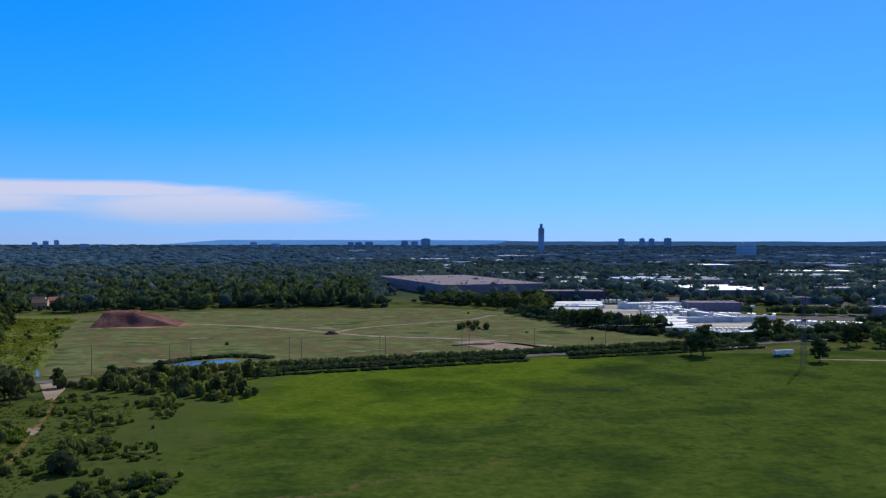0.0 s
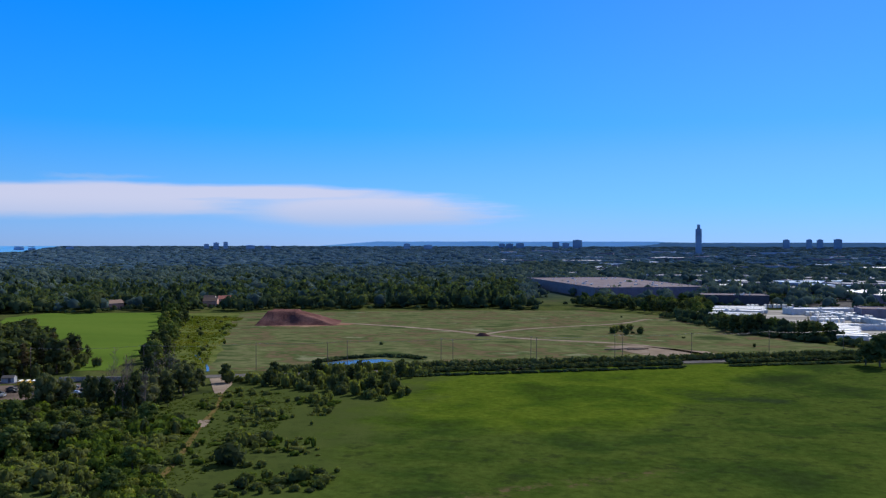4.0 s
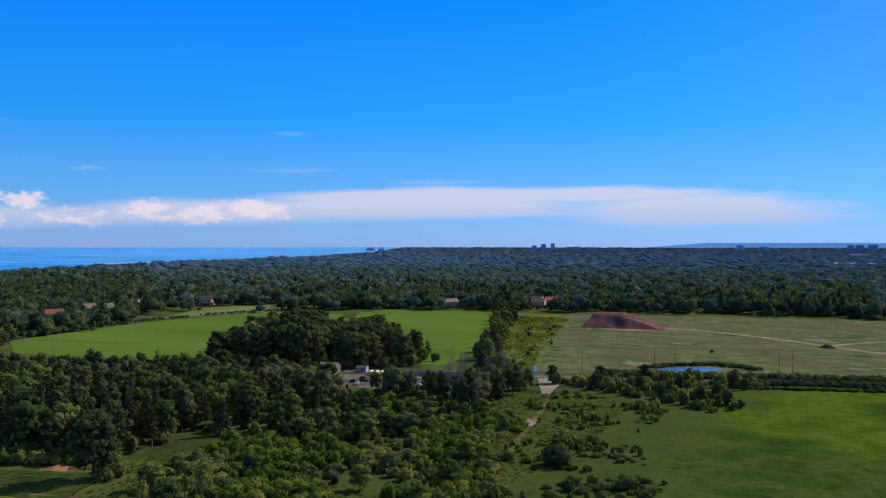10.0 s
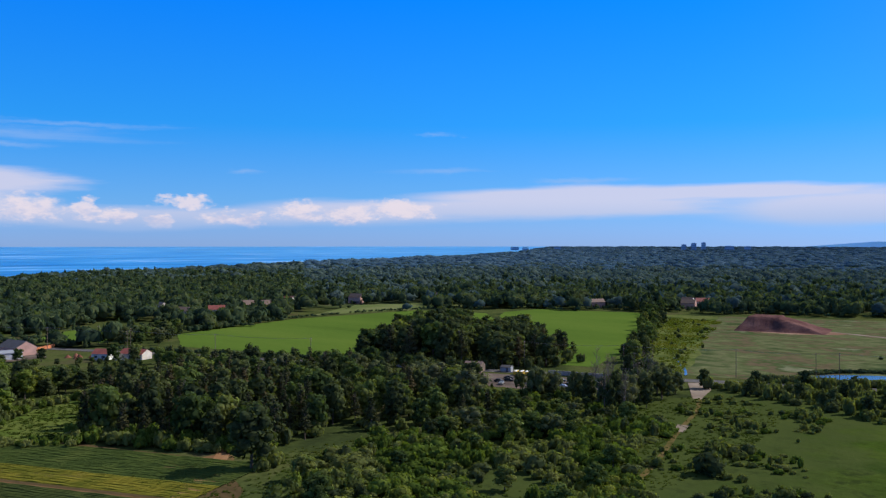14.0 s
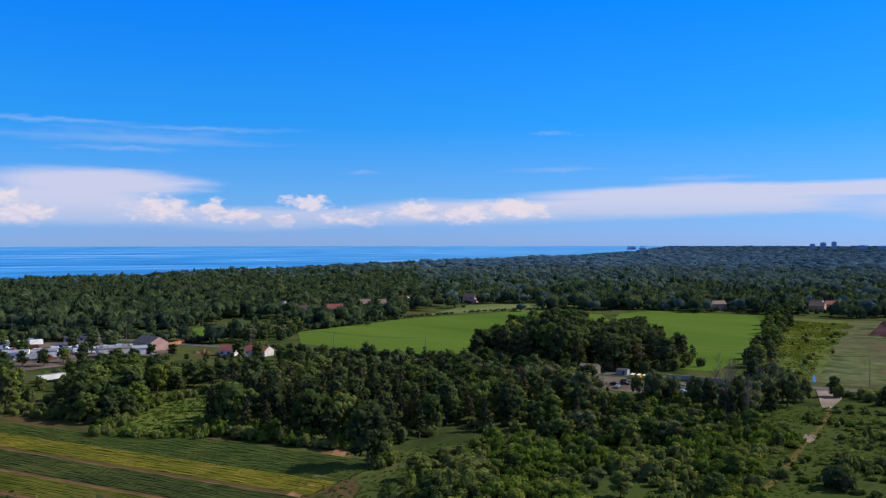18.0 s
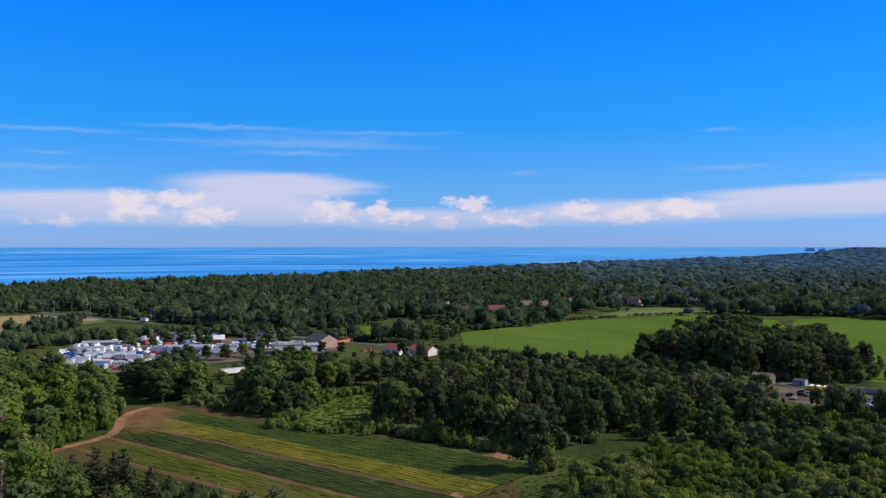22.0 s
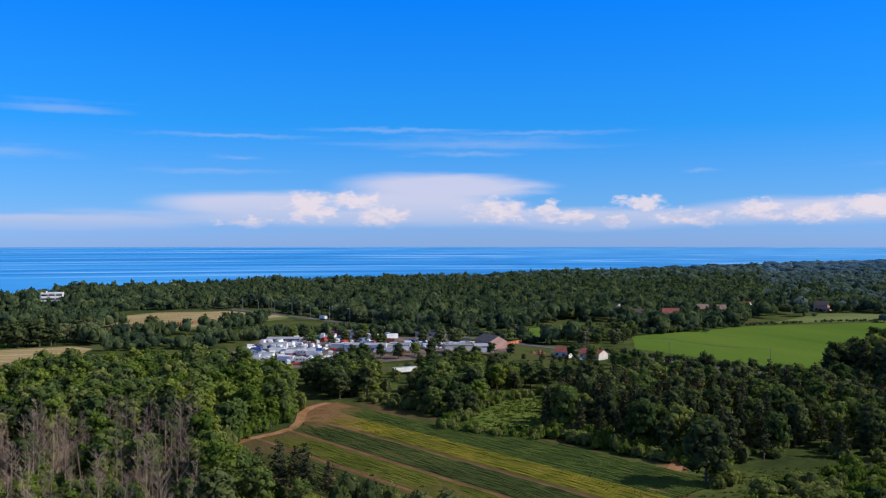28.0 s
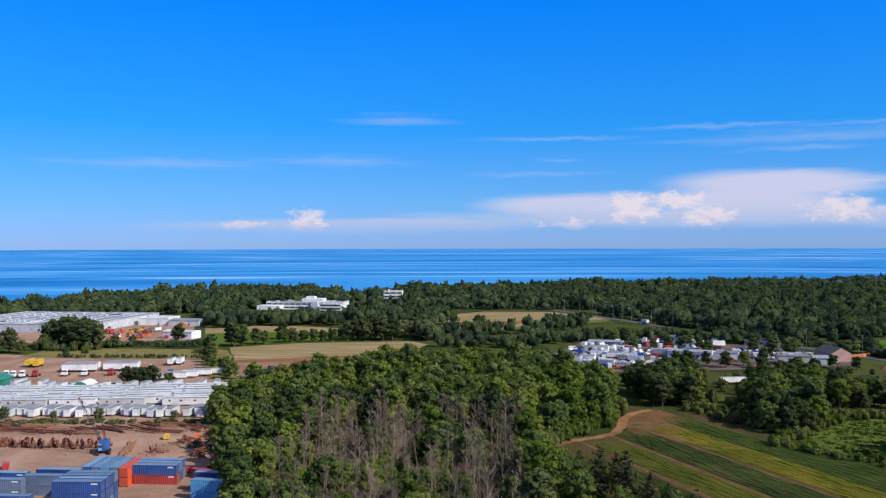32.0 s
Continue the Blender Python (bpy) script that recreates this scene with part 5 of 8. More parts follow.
M["orange_box"] = plain("orange_container_paint", (0.60, 0.085, 0.03), 0.5, vary=0.12)
M["rust"] = plain("rusted_steel", (0.20, 0.078, 0.050), 0.9, metal=0.1, spec=0.2, vary=0.35, per="object", s1=0.8)
M["rust_dark"] = plain("dark_rusted_steel", (0.085, 0.045, 0.035), 0.9, spec=0.2, vary=0.35, s1=0.8)
M["rust_light"] = plain("light_rust", (0.34, 0.17, 0.10), 0.9, spec=0.2, vary=0.35)
M["yellow"] = plain("yellow_paint", (0.70, 0.42, 0.03), 0.45)
M["orange"] = plain("orange_paint", (0.66, 0.16, 0.035), 0.45)
M["red"] = plain("red_paint", (0.46, 0.035, 0.03), 0.4)
M["blue"] = plain("blue_paint", (0.04, 0.12, 0.40), 0.4)
M["teal"] = plain("green_tarpaulin", (0.03, 0.20, 0.15), 0.6)
M["silver"] = plain("silver_paint", (0.45, 0.46, 0.48), 0.3, metal=0.6)
M["black"] = plain("black_rubber", (0.02, 0.02, 0.022), 0.7)
M["steel"] = plain("galvanised_steel", (0.34, 0.35, 0.37), 0.5, metal=0.7)
M["wood"] = plain("weathered_wood", (0.16, 0.12, 0.09), 0.9, vary=0.25)
M["fence"] = plain("orange_stained_boards", (0.50, 0.17, 0.07), 0.8, per="object")
M["lot"] = material("worn_paving", [(0.17, 0.16, 0.155), (0.27, 0.255, 0.24), (0.44, 0.42, 0.39)], 0.03, 0.4, bump=0.1, vary=0.3, spec=0.0, stretch=(0.4, 2.0, 8))
# skyline walls: distance haze is painted in as a lighter, bluer colour
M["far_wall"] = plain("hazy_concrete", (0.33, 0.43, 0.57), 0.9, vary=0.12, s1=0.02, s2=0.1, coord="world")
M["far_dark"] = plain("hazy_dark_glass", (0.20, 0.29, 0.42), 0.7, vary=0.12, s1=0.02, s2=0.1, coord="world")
# both horizon ridges get their blue from haze mixed into the colour
M["hill"] = leafy("hazed_wooded_ridge", [(0.060, 0.140, 0.235), (0.075, 0.160, 0.265)], s1=0.01, light=0.0, vary=0.1, coord="world")
M["hill_haze"] = leafy("haze_blue_escarpment", [(0.15, 0.36, 0.62), (0.165, 0.38, 0.65)], s1=0.01, light=0.0, vary=0.06, coord="world")

# ---------------------------------------------------------------- crop rows
U, V = Vector((0.9285, 0.3714)), Vector((-0.3714, 0.9285))


def rows_at(name, n0, n1, s0, s1, mat, label, pitch=0.85, high=0.28, thin=-0.3):
    """Low rounded rows of plants, running parallel with the road."""
    m = Mesh()
    n = n0
    while n < n1:
        k = max(4, int((s1 - s0) / 3))
        vs, fs = [], []
        start = s0 + 7 * noise.noise((n * 0.13, 3.0, 0.0)) + 2.5 * noise.noise((n * 0.9, 8.0, 0.0))
        for i in range(k + 1):
            s = start + (s1 - start) * i / k
            full = max(0.0, min(1.0, 1.4 * (noise.noise((s * 0.05, n * 0.16, 9.0)) + 0.6 * noise.noise((s * 0.25, n * 0.8, 1.0)) - thin) + 0.35)) * min(1.0, 0.2 + i / 8)
            w = 0.38 * (1 + 0.6 * noise.noise((s * 0.3, n * 0.9, 0.0)))
            h = high * (0.75 + 0.7 * noise.noise((s * 0.21, n * 0.7, 4.0))) * full - 0.03 * (1 - full)
            w *= 0.35 + 0.65 * full
            for o, z in ((-w - 0.12, -0.06), (-w * 0.5, h), (w * 0.5, h), (w + 0.12, -0.06)):
                p = U * s + V * (n + o)
                vs.append((p.x, p.y, z))
        for i in range(k):
            for j in range(3):
                a = i * 4 + j
                fs.append((a, a + 4, a + 5, a + 1))
        m.add(vs, fs)
        n += pitch
    return thing(name, label, "crop", None, "", m.data(name, mat), "stuff")


M["row_green"] = material("green_row_crop", [(0.046, 0.067, 0.018), (0.066, 0.091, 0.022), (0.094, 0.113, 0.028)], 0.05, 1.2, bump=0.6, vary=0.5, spec=0.0)
M["row_dark"] = material("dark_green_row_crop", [(0.042, 0.056, 0.019), (0.060, 0.076, 0.022), (0.086, 0.098, 0.027)], 0.05, 1.2, bump=0.6, vary=0.5, spec=0.0)
M["row_olive"] = material("olive_row_crop", [(0.075, 0.090, 0.016), (0.115, 0.122, 0.021), (0.165, 0.152, 0.030)], 0.04, 1.2, bump=0.6, vary=0.5, spec=0.0)
M["row_yellow"] = material("yellowing_row_crop", [(0.106, 0.115, 0.016), (0.179, 0.160, 0.022), (0.269, 0.210, 0.029)], 0.05, 1.2, bump=0.6, vary=0.4, spec=0.0)
M["row_soil"] = material("dark_row_soil", [(0.064, 0.049, 0.023), (0.092, 0.062, 0.030), (0.050, 0.055, 0.020)], 0.06, 0.8, bump=0.6, vary=0.35, stretch=(0.15, 1.2, -ROAD_TURN), spec=0.0)
M["row_lane"] = material("reddish_lane_soil", [(0.085, 0.050, 0.027), (0.135, 0.074, 0.038), (0.18, 0.100, 0.055)], 0.12, 0.9, bump=0.5, vary=0.35, spec=0.0)
bpy.data.objects["field_rows"].data.materials[0] = M["row_soil"]
# bands of the vegetable field, from the road side inwards: across from, across to, along from, crop
BANDS = [(202.0, 214.0, -236, "row_green"), (190.5, 202.5, -276, "row_green"), (178.5, 190.0, -266, "row_yellow"), (161.5, 175.0, -264, "row_dark"), (147.0, 158.5, -252, "row_olive"),
         (126.0, 143.5, -238, "row_dark"), (112.0, 123.0, -205, "row_green"), (104.0, 110.5, -180, "row_dark")]
for n0, n1, s0, key in BANDS:
    word = {"row_green": "green", "row_yellow": "yellowing", "row_dark": "dark green", "row_olive": "patchy yellow-green"}[key]
    rows_at("crop_rows_" + ("yellow" if key == "row_yellow" else "green"), n0, n1, s0, -125, M[key], word + " vegetable crop in long rows", 0.95, 0.30, {"row_olive": -0.3, "row_yellow": -0.5}.get(key, -0.75))
for n, w in ((159.5, 1.5), (145.2, 1.5), (175.6, 1.2)):
    p, q = U * -258 + V * n, U * -122 + V * n
    ribbon("track_between_rows", [tuple(p), tuple((p + q) / 2), tuple(q)], w, 0.02, M["row_lane"], "reddish dirt lane between crop rows", "track")

# ---------------------------------------------------------------- hedge and reeds along the road


def tuft_band(name, pts, width, high, gap, mat, label, seed, category="hedge", fat=1.0):
    """A band of leaf clumps along a line."""
    g = np.random.default_rng(seed)
    pl = []
    for (x0, y0), (x1, y1) in zip(pts, pts[1:]):
        l = math.hypot(x1 - x0, y1 - y0)
        for _ in range(int(l * width / gap ** 2)):
            k, o = g.uniform(), g.uniform(-0.5, 0.5) * width
            nx, ny = -(y1 - y0) / l, (x1 - x0) / l
            pl.append((x0 + (x1 - x0) * k + nx * o, y0 + (y1 - y0) * k + ny * o, gap * fat * g.uniform(1.0, 1.7), high * g.uniform(0.6, 1.25)))
    return canopy(name, pl, mat, label, 34 if category == "tree belt" else 16, seed, category)


tuft_band("hedge_road", [(-150, road_y(-150) + 8), (172, road_y(172) + 8)], 4.5, 3.0, 1.5, M["leaf_dark"], "long dark hedge beside the road", 400, fat=2.4)
for x0, x1 in ((-86, 42), (66, 182)):
    tuft_band("hedge_ditch", [(x0, road_y(x0) - 7), (x1, road_y(x1) - 7)], 3.0, 2.2, 1.2, M["leaf_dark"], "ragged dark growth along a ditch", 401, fat=2.4)
    tuft_band("hedge_bank", [(x0, road_y(x0) - 20), (x1, road_y(x1) - 19)], 2.6, 1.1, 1.3, M["woods"], "low ragged growth along a meadow's edge", 420, fat=2.2)
tuft_band("reeds_pond", [(-140, 418), (-128, 436), (-112, 447), (-96, 446), (-88, 440)], 5, 1.5, 1.4, M["woods"], "green reeds round a pond", 402, "reeds", fat=1.8)
tuft_band("hedge_field", [(-556, 450), (-562, 520), (-546, 592), (-524, 640)], 3, 2.2, 2.4, M["woods"], "dark hedge between two fields", 403)
tuft_band("hedge_crop", [(-520, 322), (-553, 448)], 5, 5.0, 3.5, M["woods"], "tall hedge at a crop field's edge", 404)
tuft_band("hedge_farm", [(-592, -30), (-612, -5), (-640, 45), (-700, 100)], 16, 11.0, 6.5, M["woods"], "belt of trees along a farm field", 405, "tree belt")
tuft_band("hedge_yard", [(-498, -150), (-500, -235)], 3, 2.2, 1.8, M["woods"], "low hedge beside a truck lot", 406)
tuft_band("hedge_depot", [(-552, -165), (-556, -270)], 6, 4.5, 3.0, M["woods"], "green hedge behind a depot", 407)
tuft_band("hedge_field_end", [(60, 735), (95, 622), (140, 555), (175, 530), (260, 530)], 20, 4.0, 4.5, M["woods"], "scrubby growth at the rough field's end", 408)
tuft_band("belt_farm", [(-690, -210), (-715, -150), (-725, -70), (-700, -15)], 44, 12.5, 7.5, M["woods"], "belt of broadleaf trees behind a farm field", 409, "tree belt")
tuft_band("belt_commercial", [(-578, 50), (-596, 80), (-602, 128), (-588, 168), (-572, 204)], 26, 8.0, 5.5, M["woods"], "belt of trees behind a commercial yard", 412, "tree belt")
tuft_band("belt_yard_side", [(-566, -12), (-560, 20), (-548, 48)], 24, 8.0, 6.0, M["woods"], "trees between a farm field and a yard", 419, "tree belt")
tuft_band("trees_estate", [(82, 640), (128, 585), (150, 580)], 14, 11, 6.5, M["woods"], "dark trees before an industrial estate", 413, "tree belt")
tuft_band("trees_estate", [(-20, 850), (40, 815), (72, 790)], 24, 10, 6.5, M["woods"], "dark trees before long warehouses", 414, "tree belt")
tuft_band("trees_estate", [(196, 560), (225, 545), (330, 560)], 10, 8, 6, M["woods"], "dark trees beside car lots", 415, "tree belt")
tuft_band("trees_estate", [(300, 620), (420, 640), (520, 700)], 14, 8, 7, M["woods"], "dark trees beside car lots", 416, "tree belt")
tuft_band("trees_estate", [(66, 712), (112, 628), (124, 584), (150, 574)], 16, 9, 5.5, M["woods"], "dark trees before an industrial estate", 421, "tree belt")
tuft_band("trees_estate", [(240, 560), (300, 545), (360, 560)], 16, 9, 6.5, M["woods"], "dark trees beside car lots", 422, "tree belt")
tuft_band("trees_estate", [(226, 800), (300, 830), (420, 880)], 20, 8, 7.5, M["woods"], "dark trees between industrial halls", 423, "tree belt")
tuft_band("trees_estate", [(250, 720), (330, 700), (420, 740)], 14, 8, 7.5, M["woods"], "dark trees between industrial halls", 424, "tree belt")
tuft_band("trees_estate", [(150, 930), (240, 960), (256, 1010)], 18, 8, 7.5, M["woods"], "dark trees between industrial halls", 425, "tree belt")
tuft_band("weeds_yard", [(-319, -88), (-316, -160), (-312, -238)], 7, 1.1, 2.1, M["bush_leaf"], "weeds between trailers and scrap", 417, "weeds")
tuft_band("weeds_yard", [(-250, -70), (-262, -66), (-300, -78)], 6, 2.0, 1.8, M["bush_leaf"], "weeds at a wood's edge", 418, "weeds")
tuft_band("roadside_growth", [(-345, road_y(-345) + 9), (-470, road_y(-470) + 9)], 5, 2.4, 2.2, M["woods"], "low growth along a road", 410)
tuft_band("far_side_belt", [(-500, road_y(-500) + 12), (-745, road_y(-745) + 14)], 9, 4.5, 4.0, M["woods"], "roadside trees and shrubs", 411, "tree belt")

# ---------------------------------------------------------------- soil heaps


def heap(name, x, y, sx, sy, h, turn, mat, label, flat=0.5):
    m = Mesh()
    K, L = 26, 14
    vs, fs = [], []
    for i in range(K):
        a = 2 * math.pi * i / K
        for j in range(L):
            q = 1 - j / (L - 1)
            z = h * min(1.0, (1 - q) / (1 - flat))
            p = Vector((math.cos(a) * q * sx / 2, math.sin(a) * q * sy / 2))
            k = 1 + 0.16 * noise.noise((p.x * 0.12, p.y * 0.12, 2.0)) + 0.06 * noise.noise((p.x * 0.5, p.y * 0.5, 5.0))
            vs.append((p.x * k, p.y * k, z * (1 + 0.22 * noise.noise((p.x * 0.2, p.y * 0.2, 8.0))) - 0.2))
    for i in range(K):
        for j in range(L - 1):
            a, b = i * L + j, ((i + 1) % K) * L + j
            fs.append((a, b, b + 1, a + 1))
    return thing(name, label, "soil heap", pose(x, y, 0, 0, 0, turn), "", m.add(vs, fs).data(name, mat, True))


mm = Mesh()
NX, NY = 44, 26
vs, fs = [], []
for i in range(NX + 1):
    for j in range(NY + 1):
        u, v = i / NX, j / NY
        x, y = -26 + 62 * u, -22 + 44 * v
        long = min(1.0, u * 8) if u < 0.5 else min(1.0, max(0.0, (0.98 - u) * 1.75))
        up = max(0.0, min(long, v * 3.0, (1 - v) * 5))
        up = up * up * (3 - 2 * up) * 0.35 + up * 0.65
        z = 9.6 * up + min(1, up * 3) * (0.2 * noise.noise((x * 0.12, y * 0.12, 3.0)) + 0.25 * noise.noise((x * 0.5, y * 0.5, 3.0)))
        vs.append((x + 2.0 * noise.noise((x * 0.08, y * 0.08, 7.0)), y + 2.0 * noise.noise((x * 0.08, y * 0.08, 17.0)), z - 0.1))
fs = [(i * (NY + 1) + j, (i + 1) * (NY + 1) + j, (i + 1) * (NY + 1) + j + 1, i * (NY + 1) + j + 1) for i in range(NX) for j in range(NY)]
thing("soil_mound", "large flat-topped mound of reddish-brown soil", "soil heap", pose(-224, 622, 0, 0, 0, 12), "", mm.add(vs, fs).data("soil_mound", M["mound"]))
heap("soil_heap", -72, 557, 11, 5, 2.2, 20, M["mound"], "small dark heap of soil by a gravel track", 0.3)
heap("sand_heap", -655, -214, 18, 14, 8, 0, M["dirt"], "conical heap of tan sand", 0.05)
sheet("mound_apron", [(-242, 596), (-205, 594), (-180, 612), (-176, 622), (-196, 634), (-212, 606), (-240, 602)], 0.03, M["bare_pink"], "pale bare soil round a mound", "bare soil", wobble=3)
for x, y in ((14, 598), (18, 606), (24, 612), (30, 590), (12, 590), (20, 585)):
    bush(x, y, 2.4, 3.6, "shrubs in the rough field", "dark")
for i in range(8):
    x, y = rng.uniform(-170, 120), rng.uniform(470, 720)
    if inside(x, y, [(-160, 440), (110, 500), (60, 720), (-150, 740)]):
        bush(x, y, rng.uniform(0.8, 1.6), rng.uniform(0.8, 1.8), "shrubs in the rough field", "dark")
for i in range(9):
    m = Mesh()
    m.tube((-3.4, 0, 0.35), (3.4, 0.2, 0.35), 0.35, 0.3, 7)
    thing("log", "dark felled log lying in grass", "log", pose(8 + 2.4 * i + rng.uniform(-1, 1), 497 + 0.9 * i + rng.uniform(-2, 2), 0, 0, 0, rng.uniform(-20, 60)), "felled logs", m.data("log", M["wood"]))

# ---------------------------------------------------------------- poles, wires, mast
pm = Mesh()
pm.tube((0, 0, -0.4), (0, 0, 13.5), 0.17, 0.11, 7)
POLE = pm.data("pole", M["wood"])
am = Mesh()
am.box(0, 0, 12.6, 2.6, 0.12, 0.14)
am.box(0, 0, 11.5, 2.0, 0.12, 0.14)
ARM = am.data("crossarm", M["wood"])
im = Mesh()
for dx in (-1.1, -0.4, 0.4, 1.1):
    im.tube((dx, 0, 12.74), (dx, 0, 13.0), 0.05, 0.04, 5)
INSUL = im.data("insulator", M["grey"])


def pole(x, y, turn, k=1.0):
    at = Matrix.LocRotScale((x, y, 0), Euler((0, 0, radians(turn))), (1, 1, k))
    ob = thing("utility_pole", "tall weathered wooden utility pole", "utility pole", at, "roadside utility poles", POLE)
    arm = part("crossarm", ARM, None, ob)
    part("insulator", INSUL, None, arm)
    return ob


row_a = [(x, road_y(x) + 15) for x in (-250, -205, -158, -118, -75, -32, 10, 50, 92, 134)]
row_b = [(x, road_y(x) - 7) for x in (-1010, -940, -880, -830, -780, -735, -690, -640, -590, -540, -500, -448, -395, -342)]
for p in row_a + row_b:
    pole(p[0], p[1], ROAD_TURN + 90)
for x, y in ((-71, 432), (-30, 450), (14, 459), (-131, 413), (-505, 262), (-478, 268)):
    pole(x, y, ROAD_TURN + 90, 0.85)
for line, gap in ((row_a, 0), (row_b, 0)):
    for dx in (-1.1, 0.4, 1.1):
        m = Mesh()
        for (x0, y0), (x1, y1) in zip(line, line[1:]):
            last = None
            for i in range(7):
                k = i / 6
                p = Vector((x0 + (x1 - x0) * k, y0 + (y1 - y0) * k, 13.0 - 4 * 0.9 * k * (1 - k))) + Vector((V.x, V.y, 0)) * dx
                if last is not None:
                    m.tube(last, p, 0.022, 0.022, 3)
                last = p
        thing("power_line", "thin dark sagging power line between poles", "cable", None, "power lines", m.data("power_line", M["darkgrey"]))

# lamp posts along the far part of the road
post = Mesh().tube((0, 0, 0), (0, 0, 10.5), 0.16, 0.10, 6).data("lamp_post", M["steel"])
bracket = Mesh().tube((0, 0, 10.4), (2.2, 0, 10.9), 0.07, 0.05, 5).data("bracket", M["steel"])
lamp_head = Mesh().box(2.5, 0, 10.8, 0.9, 0.3, 0.16, 0, 0.8).data("lamp_head", M["lightgrey"])
for i in range(12):
    x = -690 - 26 * i
    lp = thing("street_lamp", "tall grey street lamp beside a road", "street lamp", pose(x, road_y(x) + 7 - 0.9 * i, 0, 0, 0, ROAD_TURN - 90), "street lamps", post)
    arm = part("bracket", bracket, None, lp)
    part("lamp_head", lamp_head, None, arm)
# lattice mast
mast = thing("lattice_mast", "tall thin steel lattice mast in a meadow", "mast", pose(173, 413, 0))
H, W = 46.0, 2.2
for sx, sy in ((-1, -1), (1, -1), (1, 1), (-1, 1)):
    m = Mesh()
    m.tube((sx * W / 2, sy * W / 2, -0.5), (sx * 0.3, sy * 0.3, H), 0.08, 0.05, 5)
    part("leg", m, M["darkgrey"], mast)
for i in range(22):
    z0, z1 = H * i / 22, H * (i + 1) / 22
    w0, w1 = W / 2 + (0.3 - W / 2) * i / 22, W / 2 + (0.3 - W / 2) * (i + 1) / 22
    m = Mesh()
    for (ax, ay), (bx, by) in (((-1, -1), (1, -1)), ((1, -1), (1, 1)), ((1, 1), (-1, 1)), ((-1, 1), (-1, -1))):
        m.tube((ax * w0, ay * w0, z0), (bx * w1, by * w1, z1), 0.035, 0.035, 3)
        m.tube((bx * w0, by * w0, z0), (ax * w1, ay * w1, z1), 0.035, 0.035, 3)
    part("brace", m, M["darkgrey"], mast)
m = Mesh()
m.tube((-2.4, 0, 23), (2.4, 0, 23), 0.15, 0.15, 5)
m.box(0, 0, 22, 1.6, 1.6, 1.2)
part("antenna", m, M["darkgrey"], mast)

# ---------------------------------------------------------------- buildings


def building(name, label, category, x, y, sx, sy, h, turn, wall, roof, gable=0.0, windows=0, bands=0, door=True, parapet=0.5, group="", z=0.0, vents=0, ends=True):
    """A building with walls, a flat or pitched roof, windows and a door; sx runs along its turn."""
    b = thing(name, label, category, pose(x, y, ground_z(x, y) + z - 0.1, 0, 0, turn), group)
    part("wall", Mesh().box(0, 0, 0, sx, sy, h), M[wall], b)
    if gable:
        part("roof", Mesh().gable(0, 0, h, sx, sy, gable), M[roof], b)
        if ends:
            for k in (-1, 1):
                e = Mesh().add([(k * (sx / 2 + o), y, z) for o in (0.44, 0.02) for y, z in ((-sy * 0.48, 0), (sy * 0.48, 0), (sy * 0.48, h), (0, h + gable * 0.92), (-sy * 0.48, h))],
                               [(0, 1, 2, 3, 4), (9, 8, 7, 6, 5)] + [(q, (q + 1) % 5, 5 + (q + 1) % 5, 5 + q) for q in range(5)])
                part("gable_wall", e, M[wall], b)
    else:
        r = Mesh()
        r.box(0, 0, h, sx + 0.3, sy + 0.3, 0.25)
        part("roof", r, M[roof], b)
        p = Mesh()
        for dx, dy, lx, ly in ((0, sy / 2, sx, 0.3), (0, -sy / 2, sx, 0.3), (sx / 2, 0, 0.3, sy), (-sx / 2, 0, 0.3, sy)):
            p.box(dx, dy, h + 0.25, lx, ly, parapet)
        part("parapet", p, M[wall], b)
        for i in range(vents):
            part("roof_unit", Mesh().box(rng.uniform(-0.42, 0.42) * sx, rng.uniform(-0.4, 0.4) * sy, h + 0.25, rng.uniform(1.5, 3.5), rng.uniform(1.5, 3), rng.uniform(0.8, 1.6)), M["lightgrey"], b)
    if bands:
        for k in range(bands):
            zz = h * (k + 0.38) / bands
            for side in (-1, 1):
                n = max(2, int(sx / 6))
                for i in range(n):
                    part("window", Mesh().box(-sx / 2 + sx * (i + 0.5) / n, side * (sy / 2 + 0.03), zz, sx / n * 0.88, 0.12, h / bands * 0.42), M["glass"], b)
    for i in range(windows):
        k = (i + 0.5) / windows
        for side in (-1, 1):
            w = part("window", Mesh().box(-sx / 2 + sx * k, side * (sy / 2 + 0.04), min(1.0, h * 0.35), min(1.6, sx / windows * 0.45), 0.10, min(1.4, h * 0.42)), M["glass"], b)
    if door:
        part("door", Mesh().box(sx * 0.18, -(sy / 2 + 0.05), 0.1, 1.1, 0.12, 2.1), M["darkgrey"], b)
        part("door", Mesh().box(-sx * 0.2, sy / 2 + 0.05, 0.1, 1.1, 0.12, 2.1), M["darkgrey"], b)
    return b


# houses by the road
building("house", "small white house with a dark red roof", "house", -439, 231, 9, 8, 3.2, ROAD_TURN + 8, "offwhite", "red_roof", 2.4, 2, group="roadside houses")
building("house", "small cream bungalow with a red roof", "house", -428, 243, 14, 8.5, 3.0, ROAD_TURN, "siding", "red_roof", 2.4, 3, group="roadside houses")
building("workshop", "pinkish brick building with a dark gabled roof", "workshop", -494, 209, 17, 12.5, 4.4, 8, "brick", "shingle", 3.6, 0)
fence = thing("board_fence", "orange-stained board fence beside a lane", "fence", pose(-500, 222, 0, 0, 0, 123))
for i in range(24):
    part("board", Mesh().box(-17 + 1.5 * i, 0, 0, 1.44, 0.08, 1.9 + 0.05 * (i % 3)), M["fence"], fence)
